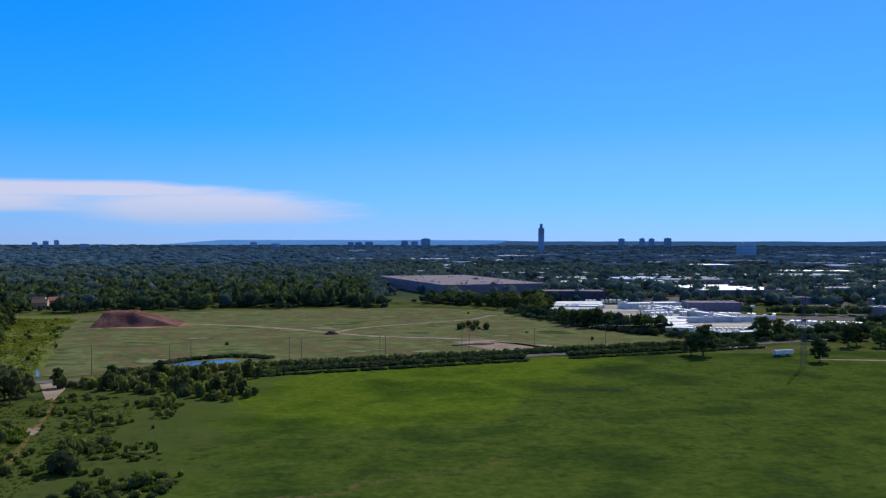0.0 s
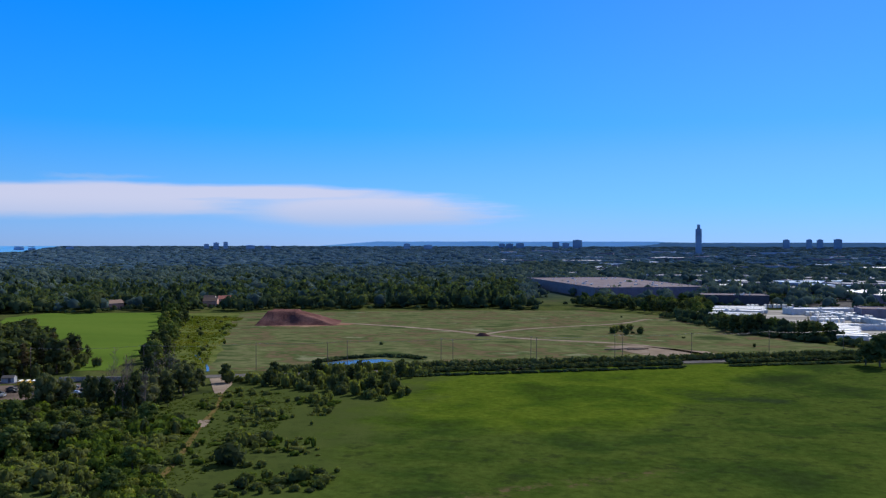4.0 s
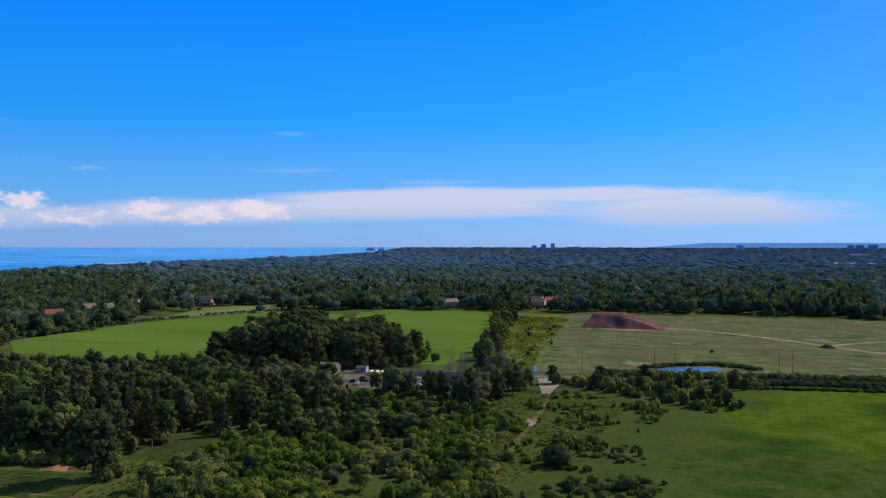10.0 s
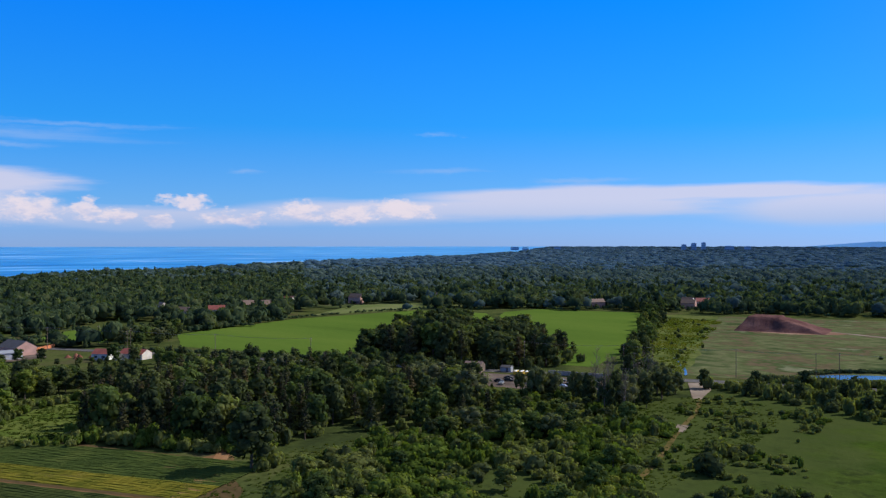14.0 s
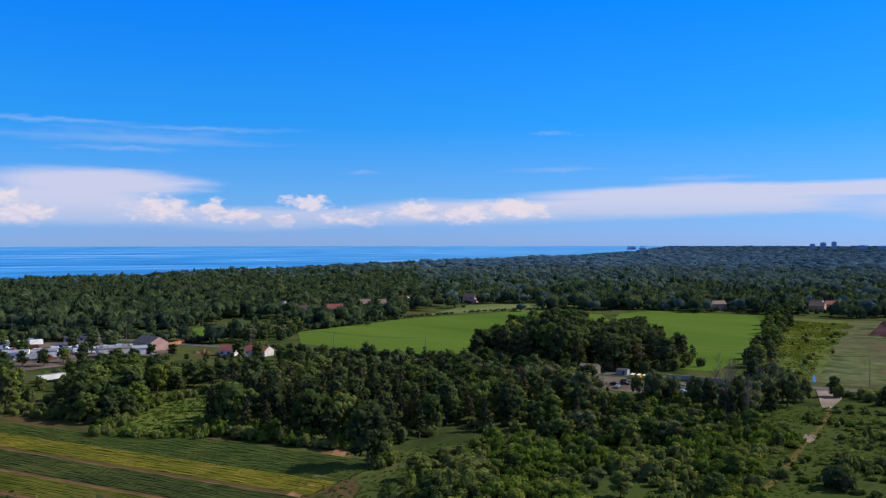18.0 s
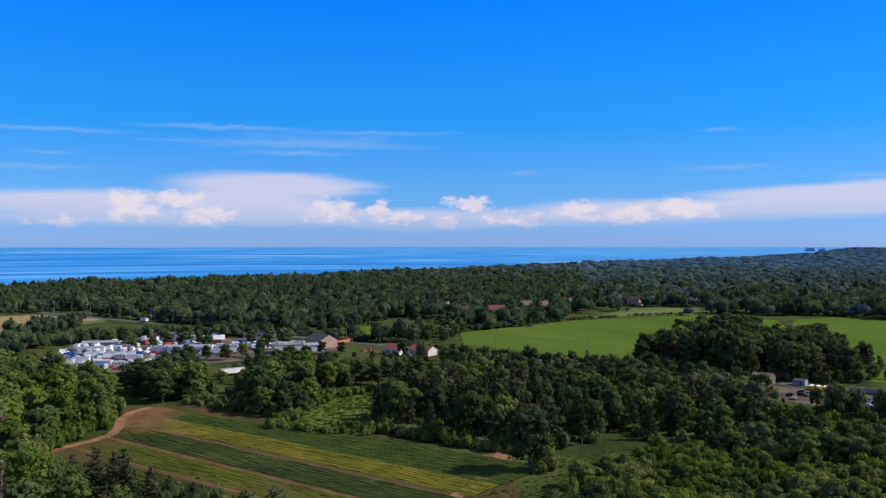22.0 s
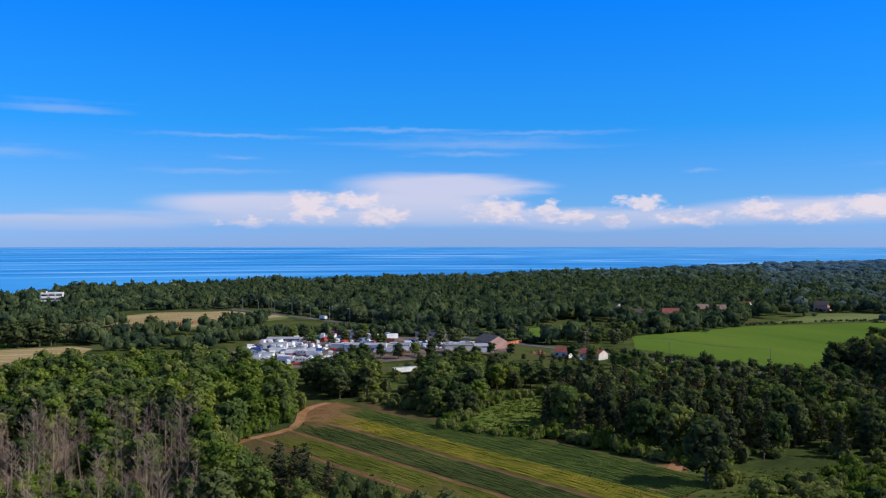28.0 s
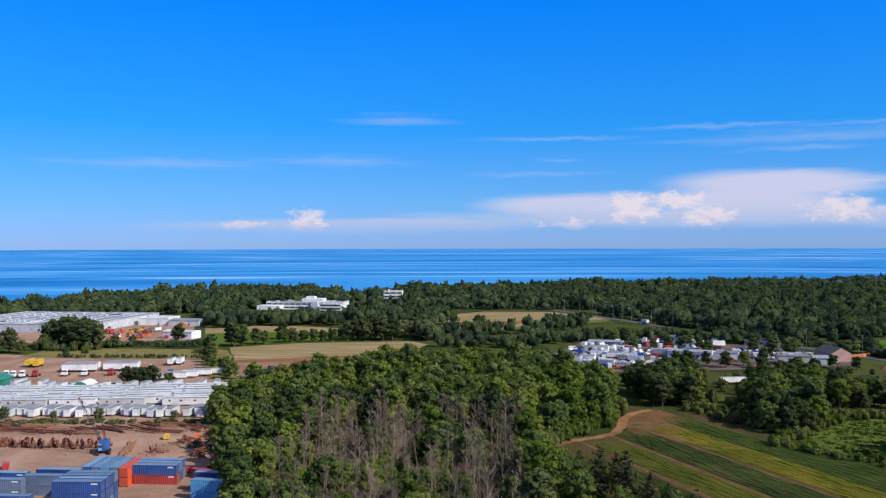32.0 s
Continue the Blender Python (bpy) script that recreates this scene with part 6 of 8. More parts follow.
for i in range(9):
    part("post", Mesh().box(-17.7 + 4.4 * i, 0.1, 0, 0.14, 0.14, 2.1), M["fence"], fence)
building("warehouse", "low pale grey warehouse with a flat roof", "warehouse", -476, 181, 17, 13, 5.0, 75, "siding", "roof_brown", 0, 0, vents=4)
building("shed", "long low grey-green shed", "shed", -478, 197, 13, 9, 3.6, 78, "lightgrey", "roof_grey", 1.2, 0)
building("house", "low house with a dark hipped roof", "house", -566, 194, 20, 12, 2.8, 70, "grey", "shingle", 1.7, 3, group="commercial buildings")
building("workshop", "long white workshop with a grey roof", "workshop", -503, 132, 24, 9, 4.0, 68, "white", "roof_grey", 1.0, 5, group="commercial buildings")
building("workshop", "low pale building among parked trucks", "workshop", -500, 152, 13, 7, 3.2, 68, "offwhite", "roof_brown", 0, 3, vents=2, group="commercial buildings")
building("workshop", "long low shed with a red-brown end", "workshop", -560, 92, 20, 9, 3.2, 75, "mauve", "roof_grey", 0.9, 0, group="commercial buildings")
building("workshop", "small white shed in a gravel yard", "workshop", -530, 82, 14, 8, 3.2, 75, "offwhite", "roof_grey", 0.8, 2, group="commercial buildings")
building("workshop", "low brown shed behind a yard", "workshop", -590, 138, 18, 8, 3.2, 72, "siding", "roof_brown", 1.0, 2, group="commercial buildings")
building("workshop", "tan roadside building with a low roof", "workshop", -596, 166, 14, 9, 3.4, 70, "siding", "shingle_brown", 1.2, 2, group="commercial buildings")
# houses among the trees
for x, y, c, r in HOMES:
    building("house", "suburban house half hidden among trees", "house", x, y, rng.uniform(11, 15), rng.uniform(8, 10), rng.uniform(5.0, 6.5), rng.uniform(0, 90), c, r, rng.uniform(3, 4), 3, group="houses among trees")
    for k in range(5):
        a = math.atan2(-y, -x) + rng.uniform(-1.9, 1.9)
        plant(rng.choice(["maple", "dark"]), x + math.cos(a) * rng.uniform(10, 15), y + math.sin(a) * rng.uniform(10, 15), rng.uniform(3, 5), "garden trees", 1.2)
# white mansion and lakeside office
mansion = building("mansion", "large white house above the lake shore", "house", -1054, -86, 22, 14, 8.5, 88, "white", "roof_white", 0, 5, bands=2, vents=2)
part("chimney", Mesh().box(-6, 0, 8.5, 1.6, 1.2, 2.6), M["white"], mansion)
part("wing", Mesh().box(-14, 1, 0, 8, 9, 6), M["white"], mansion)
office = building("office_building", "white terraced office building with ribbon windows", "office building", -885, -160, 80, 26, 7.0, 84, "offwhite", "roof_grey", 0, 0, bands=2, vents=8)
part("penthouse", Mesh().box(6, 2, 7.2, 22, 14, 3.2), M["offwhite"], office)
part("penthouse", Mesh().box(3, 2, 10.4, 9, 8, 2.2), M["offwhite"], office)
part("terrace", Mesh().box(-34, -16, 0, 24, 16, 4.5), M["offwhite"], office)
part("terrace", Mesh().box(30, -17, 0, 22, 14, 6.0), M["offwhite"], office)
for k in range(2):
    part("terrace_window", Mesh().box(30, -24.06, 1.2 + 3.4 * k, 20, 0.14, 1.5), M["glass"], office)
part("stair_tower", Mesh().box(12, -15, 0, 7, 9, 8.6), M["lightgrey"], office)
# factory
factory = building("factory", "huge low factory with a patched pale grey flat roof", "factory", -700, -334, 125, 112, 6.0, 83, "lightgrey", "roof_grey", 0, 0, vents=46, parapet=0.5)
for i in range(9):
    part("roof_panel", Mesh().box(-52 + 13 * i, 0, 6.25, 0.8, 104, 0.35), M["lightgrey"], factory)
for i in range(8):
    part("roof_patch", Mesh().box(rng.uniform(-50, 50), rng.uniform(-45, 45), 6.26, rng.uniform(8, 22), rng.uniform(8, 20), 0.08), M["roof_patch" if i % 2 else "grey"], factory)
for i in range(7):
    part("loading_door", Mesh().box(-50 + 14 * i, 56.1, 0.4, 4, 0.2, 4), M["white"], factory)
building("annex", "low white annex beside a factory", "annex", -662, -352, 40, 26, 6.0, 83, "white", "roof_grey", 0, 0, vents=6)
building("annex", "white-walled annex with a grey roof", "annex", -712, -252, 26, 22, 5.5, 83, "white", "roof_white", 0, 0, vents=2)
building("annex", "grey low annex with a sloping roof", "annex", -705, -225, 26, 20, 4.5, 83, "lightgrey", "roof_grey", 1.0, 0)
building("storage_hall", "bright white storage hall with a low roof", "storage hall", -606, -198, 23, 12, 5.0, 75, "white", "roof_white", 0.9, 0)

# ---------------------------------------------------------------- vehicles


def outline(pts, width, inset=0.0):
    """A side outline pushed out to a width, its upper edge drawn in."""
    m = Mesh()
    n = len(pts)
    top = max(z for _, z in pts)
    vs = [(x, s * (width / 2 - inset * max(0, z / top - 0.5)), z) for s in (-1, 1) for x, z in pts]
    fs = [(i, (i + 1) % n, n + (i + 1) % n, n + i) for i in range(n)] + [tuple(range(n - 1, -1, -1)), tuple(range(n, 2 * n))]
    return m.add(vs, fs)


def wheel_mesh(r=0.33, w=0.24):
    return Mesh().tube((0, -w / 2, r), (0, w / 2, r), r, r, 10)


WHEEL = wheel_mesh().data("wheel", M["black"])
BIGWHEEL = wheel_mesh(0.5, 0.32).data("wheel", M["black"])
CAR = outline([(-2.2, 0.3), (2.2, 0.3), (2.25, 0.75), (1.15, 0.95), (0.55, 1.42), (-1.1, 1.45), (-1.8, 1.0), (-2.25, 0.95)], 1.8, 0.5)
VAN = outline([(-2.7, 0.35), (2.6, 0.35), (2.65, 1.0), (1.9, 1.25), (1.4, 2.2), (-2.7, 2.25)], 2.0, 0.3)
CARGLASS = outline([(0.98, 1.0), (0.56, 1.36), (-1.08, 1.39), (-1.62, 1.0)], 1.70, 0.3).data("window_band", M["glass"])
VANGLASS = outline([(1.78, 1.3), (1.42, 2.0), (0.5, 2.0), (0.5, 1.3)], 2.02, 0.2).data("window_band", M["glass"])
CARS = {c: CAR.data("car", M[c]) for c in ("white", "silver", "darkgrey", "red", "blue", "black", "offwhite")}
VANS = {c: VAN.data("van", M[c]) for c in ("white", "offwhite", "silver", "blue")}
WORD = {"white": "white", "silver": "silver", "darkgrey": "dark grey", "red": "red", "blue": "blue", "black": "black", "offwhite": "off-white"}


def car(x, y, turn, colour, group, van=False, wheels=True, glass=True):
    at = pose(x, y, ground_z(x, y), 0, 0, turn)
    if van:
        ob = thing("parked_van", "pale van parked on a lot", "van", at, group, VANS.get(colour, VANS["white"]))
    else:
        ob = thing("parked_car", WORD[colour] + " car parked on a lot", "car", at, group, CARS[colour])
    if glass:
        part("window_band", VANGLASS if van else CARGLASS, None, ob)
    if wheels:
        for dx in (-1.35, 1.4):
            for dy in (-0.82, 0.82):
                part("wheel", WHEEL, None, ob, "", Matrix.Translation((dx, dy, 0)))
    return ob


def semi_trailer(x, y, turn, colour, label, l=16.0, h=4.0, group="semi-trailers"):
    ob = thing("semi_trailer", label, "trailer", pose(x, y, 0, 0, 0, turn), group)
    part("box", Mesh().box(0, 0, 1.15, l, 2.55, h - 1.15), M[colour], ob)
    part("roof", Mesh().box(0, 0, h, l - 0.1, 2.45, 0.06), M["roof_grey" if colour != "yellow" else "yellow"], ob)
    part("rear_door", Mesh().box(-l / 2 - 0.04, 0, 1.2, 0.08, 2.4, h - 1.3), M["lightgrey"], ob)
    part("chassis", Mesh().box(0, 0, 0.8, l - 0.6, 1.0, 0.34), M["darkgrey"], ob)
    for dx in (-l / 2 + 1.4, -l / 2 + 2.7):
        for dy in (-1.0, 1.0):
            part("wheel", BIGWHEEL, None, ob, "", Matrix.Translation((dx, dy, 0)))
    part("landing_leg", Mesh().box(l / 2 - 3, 0, 0, 0.2, 1.8, 0.9), M["darkgrey"], ob)
    return ob


def tractor(x, y, turn, colour, label):
    ob = thing("truck_tractor", label, "truck", pose(x, y, 0, 0, 0, turn), "trucks")
    cab = part("cab", outline([(0.4, 0.9), (3.0, 0.9), (3.05, 1.9), (2.3, 2.1), (2.0, 3.2), (0.4, 3.6)], 2.4, 0.3), M[colour], ob)
    part("windscreen", outline([(2.32, 2.2), (2.08, 3.0), (1.3, 3.0), (1.3, 2.2)], 2.42, 0.2), M["glass"], cab)
    part("frame", Mesh().box(-0.8, 0, 0.7, 5.4, 0.9, 0.3), M["darkgrey"], ob)
    for dx in (-2.6, -1.3, 2.2):
        for dy in (-1.0, 1.0):
            part("wheel", BIGWHEEL, None, ob, "", Matrix.Translation((dx, dy, 0)))
    return ob


def motorhome(x, y, turn, l, label="white motorhome parked in a crowded yard"):
    ob = thing("motorhome", label, "motorhome", pose(x, y, 0, 0, 0, turn), "motorhomes and trailers")
    part("body", outline([(-l / 2, 0.6), (l / 2, 0.6), (l / 2 + 0.2, 1.6), (l / 2 - 0.5, 3.0), (-l / 2, 3.1)], 2.4, 0.1), M["offwhite"], ob)
    part("roof_unit", Mesh().box(0.4, 0, 3.05, 1.2, 0.9, 0.35), M["lightgrey"], ob)
    for dx in (-l * 0.3, 0.0, l * 0.28):
        part("window", Mesh().box(dx, 0, 1.7, 0.9, 2.46, 0.6), M["glass"], ob)
    part("stripe", Mesh().box(0, 0, 1.15, l * 0.96, 2.43, 0.22), M["blue"], ob)
    for dx in (-l * 0.27, l * 0.3):
        for dy in (-1.0, 1.0):
            part("wheel", WHEEL, None, ob, "", Matrix.Translation((dx, dy, 0)))
    return ob


# commercial yard: motorhomes, trucks and cars close together
YARD = [(-452, 62), (-462, 122), (-480, 124), (-490, 100), (-545, 105), (-560, 80), (-520, 58)]
for i, (x, y) in enumerate(spread(YARD, 4.6)):
    k = rng.random()
    tn = 75 + rng.choice([0, 90]) + rng.normal() * 8
    if k < 0.16:
        motorhome(x, y, tn, rng.uniform(5.0, 7.5))
    elif k < 0.29:
        semi_trailer(x, y, tn, "white", "white box trailer in a crowded yard", 8.5, 3.4)
    else:
        car(x, y, tn, rng.choice(["white", "silver", "silver", "darkgrey", "red", "darkgrey", "black", "blue"]), "cars in the commercial yard", rng.random() < 0.2, False)
for i, (x, y) in enumerate(spread([(-540, 170), (-520, 205), (-505, 205), (-490, 180), (-512, 160)], 4.2)):
    car(x, y, 70 + rng.choice([0, 90]), rng.choice(["white", "silver", "darkgrey", "blue", "offwhite"]), "cars in the commercial yard", rng.random() < 0.15, False)
for x, y, tn in ((-575, 112, 160), (-572, 120, 165), (-566, 126, 160), (-515, 128, 70), (-488, 150, 70), (-486, 142, 68)):
    semi_trailer(x, y, tn, "white", "white box trailer in a gravel yard", 12, 3.6)
semi_trailer(-478, 146, 75, "orange_box", "red-orange box trailer behind trees", 6, 3.0)
semi_trailer(-408, 127, 100, "white", "long white trailer in a grassy clearing", 12.5, 3.4)
for i, (x, y) in enumerate(((-452, 222), (-456, 226), (-450, 230), (-459, 221), (-462, 227))):
    heap("junk_heap", x, y, 4, 3, 1.6, 30 * i, M["rust"], "heap of rusty junk beside a house", 0.2)
car(-424, 232, 20, "silver", "cars by the houses")
semi_trailer(-716, 150, 20, "white", "white box truck body parked by the road", 8, 3.4)

for x, y in spread([(-500, 92), (-560, 84), (-590, 128), (-575, 170), (-530, 160), (-512, 128)], 6.5):
    tn = 70 + rng.choice([0, 90]) + rng.normal() * 10
    if rng.random() < 0.3:
        ob = thing("box_trailer", "faded box body standing in a crowded yard", "trailer", pose(x, y, 0, 0, 0, tn), "boxes in the commercial yard", Mesh().box(0, 0, 0.4, rng.uniform(5, 9), 2.5, rng.uniform(2.2, 3.0)).data("box_trailer", M[rng.choice(["white", "red_box", "greyblue_box", "lightgrey", "offwhite", "teal", "rust"])]))
    else:
        car(x, y, tn, rng.choice(["white", "silver", "darkgrey", "red", "offwhite", "black", "blue"]), "cars in the commercial yard", rng.random() < 0.35, False)
for x, y, h, key in ((-470, 132, 8, "dark"), (-478, 118, 7, "maple"), (-462, 140, 9, "dark"), (-470, 152, 8, "maple"), (-458, 158, 9, "dark"), (-498, 172, 7, "dark"), (-462, 196, 7, "maple"), (-455, 205, 7, "dark"), (-545, 148, 8, "dark"), (-528, 176, 9, "dark"), (-580, 150, 9, "maple"), (-536, 118, 8, "dark"), (-548, 108, 8, "maple"), (-588, 110, 9, "dark"), (-575, 100, 9, "maple")):
    plant(key, x, y, h, "trees in the commercial yard", 1.2)

# lot with yellow buses
for i, (dx, dy) in enumerate(((0, 0), (3.5, 1.5), (7, 3))):
    b = thing("minibus", "small yellow minibus parked on a gravel lot", "bus", pose(-240 + dx * 0.72, 330 + dy * 0.72, 0, 0, 0, 112) @ Matrix.Scale(0.66, 4), "parked minibuses")
    part("body", outline([(-4, 0.5), (3.4, 0.5), (4.6, 0.6), (4.6, 1.5), (3.4, 1.7), (3.2, 2.9), (-4, 2.95)], 2.4, 0.15), M["yellow"], b)
    part("window_band", Mesh().box(-0.4, 0, 1.75, 6.6, 2.44, 0.6), M["glass"], b)
    part("roof", Mesh().box(-0.4, 0, 2.93, 7.0, 2.0, 0.1), M["white"], b)
    for wx in (-2.6, 3.2):
        for wy in (-1.05, 1.05):
            part("wheel", BIGWHEEL, None, b, "", Matrix.Translation((wx, wy, 0)))
building("shed", "small brown shed beside a parking lot", "shed", -262, 326, 8, 7, 3, 20, "wood", "shingle_brown", 2.0, 1)
building("shed", "small grey shed with a dark roof on a lot", "shed", -250, 336, 4.5, 3.5, 2.2, 15, "grey", "shingle", 0.9, 0)
barrier = thing("concrete_wall", "low grey concrete wall behind parked cars", "wall", pose(-214, 345, 0, 0, 0, 14))
for i in range(8):
    part("panel", Mesh().box(-14 + 4 * i, 0, 0, 3.92, 0.35, 2.0), M["concrete"], barrier)
for x, y in spread([(-232, 302), (-198, 316), (-196, 332), (-222, 330), (-236, 318)], 5.2):
    car(x, y, rng.choice([15, 105]) + rng.normal() * 5, rng.choice(["black", "darkgrey", "darkgrey", "black", "black", "silver"]), "cars on the gravel lot")
for x, y in ((-268, 318), (-272, 312), (-280, 316), (-340, 309), (-345, 306), (-300, 318)):
    car(x, y, 22, rng.choice(["white", "silver", "red"]), "cars on the gravel lot")

# truck lot
for i in range(4):
    semi_trailer(-443 - 3.3 * i, -197 - 0.8 * i, 97, "offwhite", "silver-grey semi-trailer parked in a row", 17)
for i in range(4):
    semi_trailer(-447 - 3.3 * i, -177 - 0.8 * i, 97, "offwhite", "grey semi-trailer parked in a row", 17)
for x, y, c in ((-430, -198, "white"), (-430, -188, "white"), (-433, -176, "red"), (-446, -160, "white"), (-437, -166, "red"), (-425, -225, "white"), (-424, -221, "white"), (-425, -217, "white"), (-428, -212, "red")):
    tractor(x, y, 5, c, WORD[c] + " truck tractor on a dusty lot")
for y, c in ((-140, "white"), (-136, "white"), (-131, "white"), (-127, "offwhite")):
    semi_trailer(-418 + (y + 140) * -1.2, y, 96, c, "white flat trailer in a truck lot", 14, 3.4)
tractor(-430, -146, 90, "blue", "dark blue truck tractor on a dusty lot")
for x, y in ((-470, -158), (-472, -154), (-462, -228), (-463, -233)):
    semi_trailer(x, y, 5, "white" if y > -200 else "yellow", "white trailer seen end-on" if y > -200 else "yellow box trailer in a lot", 9, 3.8)
for x, y in spread([(-430, -172), (-450, -164), (-436, -150), (-424, -158)], 5):
    car(x, y, rng.uniform(0, 180), rng.choice(["darkgrey", "white", "black"]), "cars on the truck lot")
tent = thing("round_tent", "white domed shelter with a green end", "shelter", pose(-385, -168, 0, 0, 0, 0))
m = Mesh()
for i in range(9):
    a0, a1 = math.pi * i / 9, math.pi * (i + 1) / 9
    m.add([(dx, math.cos(a) * 4.5, math.sin(a) * 5) for dx in (-5, 5) for a in (a0, a1)], [(0, 1, 3, 2)])
part("cover", m, M["white"], tent)
part("end_panel", Mesh().add([(5.05, math.cos(math.pi * i / 9) * 4.4, math.sin(math.pi * i / 9) * 4.9) for i in range(10)], [tuple(range(10))]), M["teal"], tent)
building("canopy_tent", "green-roofed shelter at a yard's edge", "shelter", -400, -216, 12, 9, 3.5, 5, "teal", "teal", 2.0, 0, door=False)

# rows of white site trailers
sm_ = Mesh().box(0, 0, 0.6, 18, 3.4, 2.9)
SITE = sm_.data("site_trailer", M["offwhite"])
SITE_ROOF = Mesh().box(0, 0, 3.5, 18.2, 3.6, 0.12).data("roof", M["roof_white"])
SITE_TRIM = Mesh().box(0, 0, 3.3, 18.06, 3.46, 0.14).data("trim", M["darkgrey"])
SITE_VENT = Mesh().box(-5, 0.4, 3.62, 1.4, 1.1, 0.6, 0, 0.9).data("roof_vent", M["grey"])
SITE_WIN = [Mesh().box(dx, 0, 1.9, 0.8, 3.46, 0.7).data("window", M["glass"]) for dx in (-6, -1.5, 4)]
SKIRT = Mesh().box(0, 0, 0, 17.4, 3.0, 0.6).data("skirt", M["darkgrey"])
for r_, x in enumerate((-346, -351, -356.5, -362, -368, -374, -380)):
    y = -99 - 0.8 * r_ - rng.uniform(0, 4)
    while y > -232:
        at = pose(x + rng.normal() * 0.7 - (y + 160) * 0.10, y - 9, 0, 0, 0, 97 + rng.normal() * 2.4)
        ob = thing("site_trailer", "long white site office trailer in a storage row", "trailer", at, "white site trailers", SITE)
        part("roof", SITE_ROOF, None, ob)
        part("trim", SITE_TRIM, None, ob)
        part("skirt", SKIRT, None, ob)
        part("roof_vent", SITE_VENT, None, ob)
        if r_ < 2:
            for w in SITE_WIN:
                part("window", w, None, ob)
        y -= 18.6 + rng.uniform(0, 1.2) + (6 if rng.random() < 0.12 else 0)
BOXT = Mesh().box(0, 0, 0.5, 8, 2.45, 2.8).data("box_trailer", M["offwhite"])
BOXT_G = Mesh().box(0, 0, 0.5, 8, 2.45, 2.8).data("box_trailer", M["lightgrey"])
BOXT_ROOF = Mesh().box(0, 0, 3.3, 8.1, 2.55, 0.1).data("roof", M["roof_grey"])
BOXT_DOOR = Mesh().box(4.03, 0, 0.7, 0.08, 2.1, 2.4).data("end_door", M["white"])
for i in range(32):
    y = -94 - 3.2 * i + rng.normal() * 0.35
    if rng.random() < 0.1:
        continue
    ob = thing("box_trailer", "small white box trailer parked end-on in a row", "trailer", pose(-332 + 0.06 * i + rng.normal() * 1.6, y, 0, 0, 0, rng.normal() * 9 - 4), "end-on box trailers", BOXT if rng.random() < 0.7 else BOXT_G)
    part("roof", BOXT_ROOF, None, ob)
    part("end_door", BOXT_DOOR, None, ob)
    part("wheel", BIGWHEEL, None, ob, "", Matrix.Translation((-1, 1.35, 0)))
for i in range(16):
    ob = thing("box_trailer", "pale trailer standing crooked behind a row", "trailer", pose(-392 + rng.normal() * 4, -112 - 6.2 * i, 0, 0, 0, rng.uniform(-30, 30)), "crooked box trailers", BOXT if i % 3 else BOXT_G)
    part("roof", BOXT_ROOF, None, ob)
    part("end_door", BOXT_DOOR, None, ob)

# ---------------------------------------------------------------- shipping containers


def container_mesh(l):
    """A corrugated box with corner posts."""
    m = Mesh()
    n = int(l / 0.55)
    w, h = 2.44, 2.59
    for s in (-1, 1):
        pts = []
        for i in range(n):
            x0 = -l / 2 + 0.15 + (l - 0.3) * i / n
            d = (l - 0.3) / n
            for f, o in ((0.0, 0.0), (0.3, 0.0), (0.45, 0.06), (0.85, 0.06)):
                pts.append((x0 + d * f, s * (w / 2 - 0.09 + o)))
        pts.append((l / 2 - 0.15, s * (w / 2 - 0.09)))
        vs = [(x, y, z) for x, y in pts for z in (0.12, h - 0.10)]
        m.add(vs, [(2 * i, 2 * i + 2, 2 * i + 3, 2 * i + 1) for i in range(len(pts) - 1)])
    for s in (-1, 1):
        m.box(s * (l / 2 - 0.06), 0, 0.1, 0.06, w - 0.1, h - 0.2)
        for q in (-1, 1):
            m.box(s * (l / 2 - 0.08), q * (w / 2 - 0.08), 0, 0.16, 0.16, h)
    for q in (-1, 1):
        m.box(0, q * (w / 2 - 0.07), 0, l, 0.14, 0.16)
        m.box(0, q * (w / 2 - 0.07), h - 0.14, l, 0.14, 0.14)
    m.box(0, 0, h - 0.08, l - 0.1, w - 0.1, 0.05)
    m.box(0, 0, 0.1, l - 0.1, w - 0.1, 0.05)
    return m


CBOX = {(c, l): container_mesh(l).data("shipping_container", M[c + "_box"]) for c in ("blue", "lightblue", "greyblue", "red", "orange") for l in (12.19, 6.06)}
CDOOR = {c: Mesh().box(0, -0.58, 0.2, 0.06, 1.1, 2.2).box(0, 0.58, 0.2, 0.06, 1.1, 2.2).data("end_door", M[c + "_box"]) for c in ("blue", "lightblue", "greyblue", "red", "orange")}
CBAR = Mesh().tube((0, 0, 0.2), (0, 0, 2.4), 0.03, 0.03, 5).data("locking_bar", M["steel"])
CMARK = Mesh().box(0, 0, 0, 1.6, 0.02, 0.35).data("marking", M["white"])
CROOF = {l: Mesh().box(0, 0, 2.6, l - 0.3, 2.2, 0.02).data("roof_panel", M["faded_roof"]) for l in (12.19, 6.06)}
CNAME = {"blue": "blue", "lightblue": "bright light blue", "greyblue": "faded grey-blue", "red": "dull red", "orange": "orange-red"}


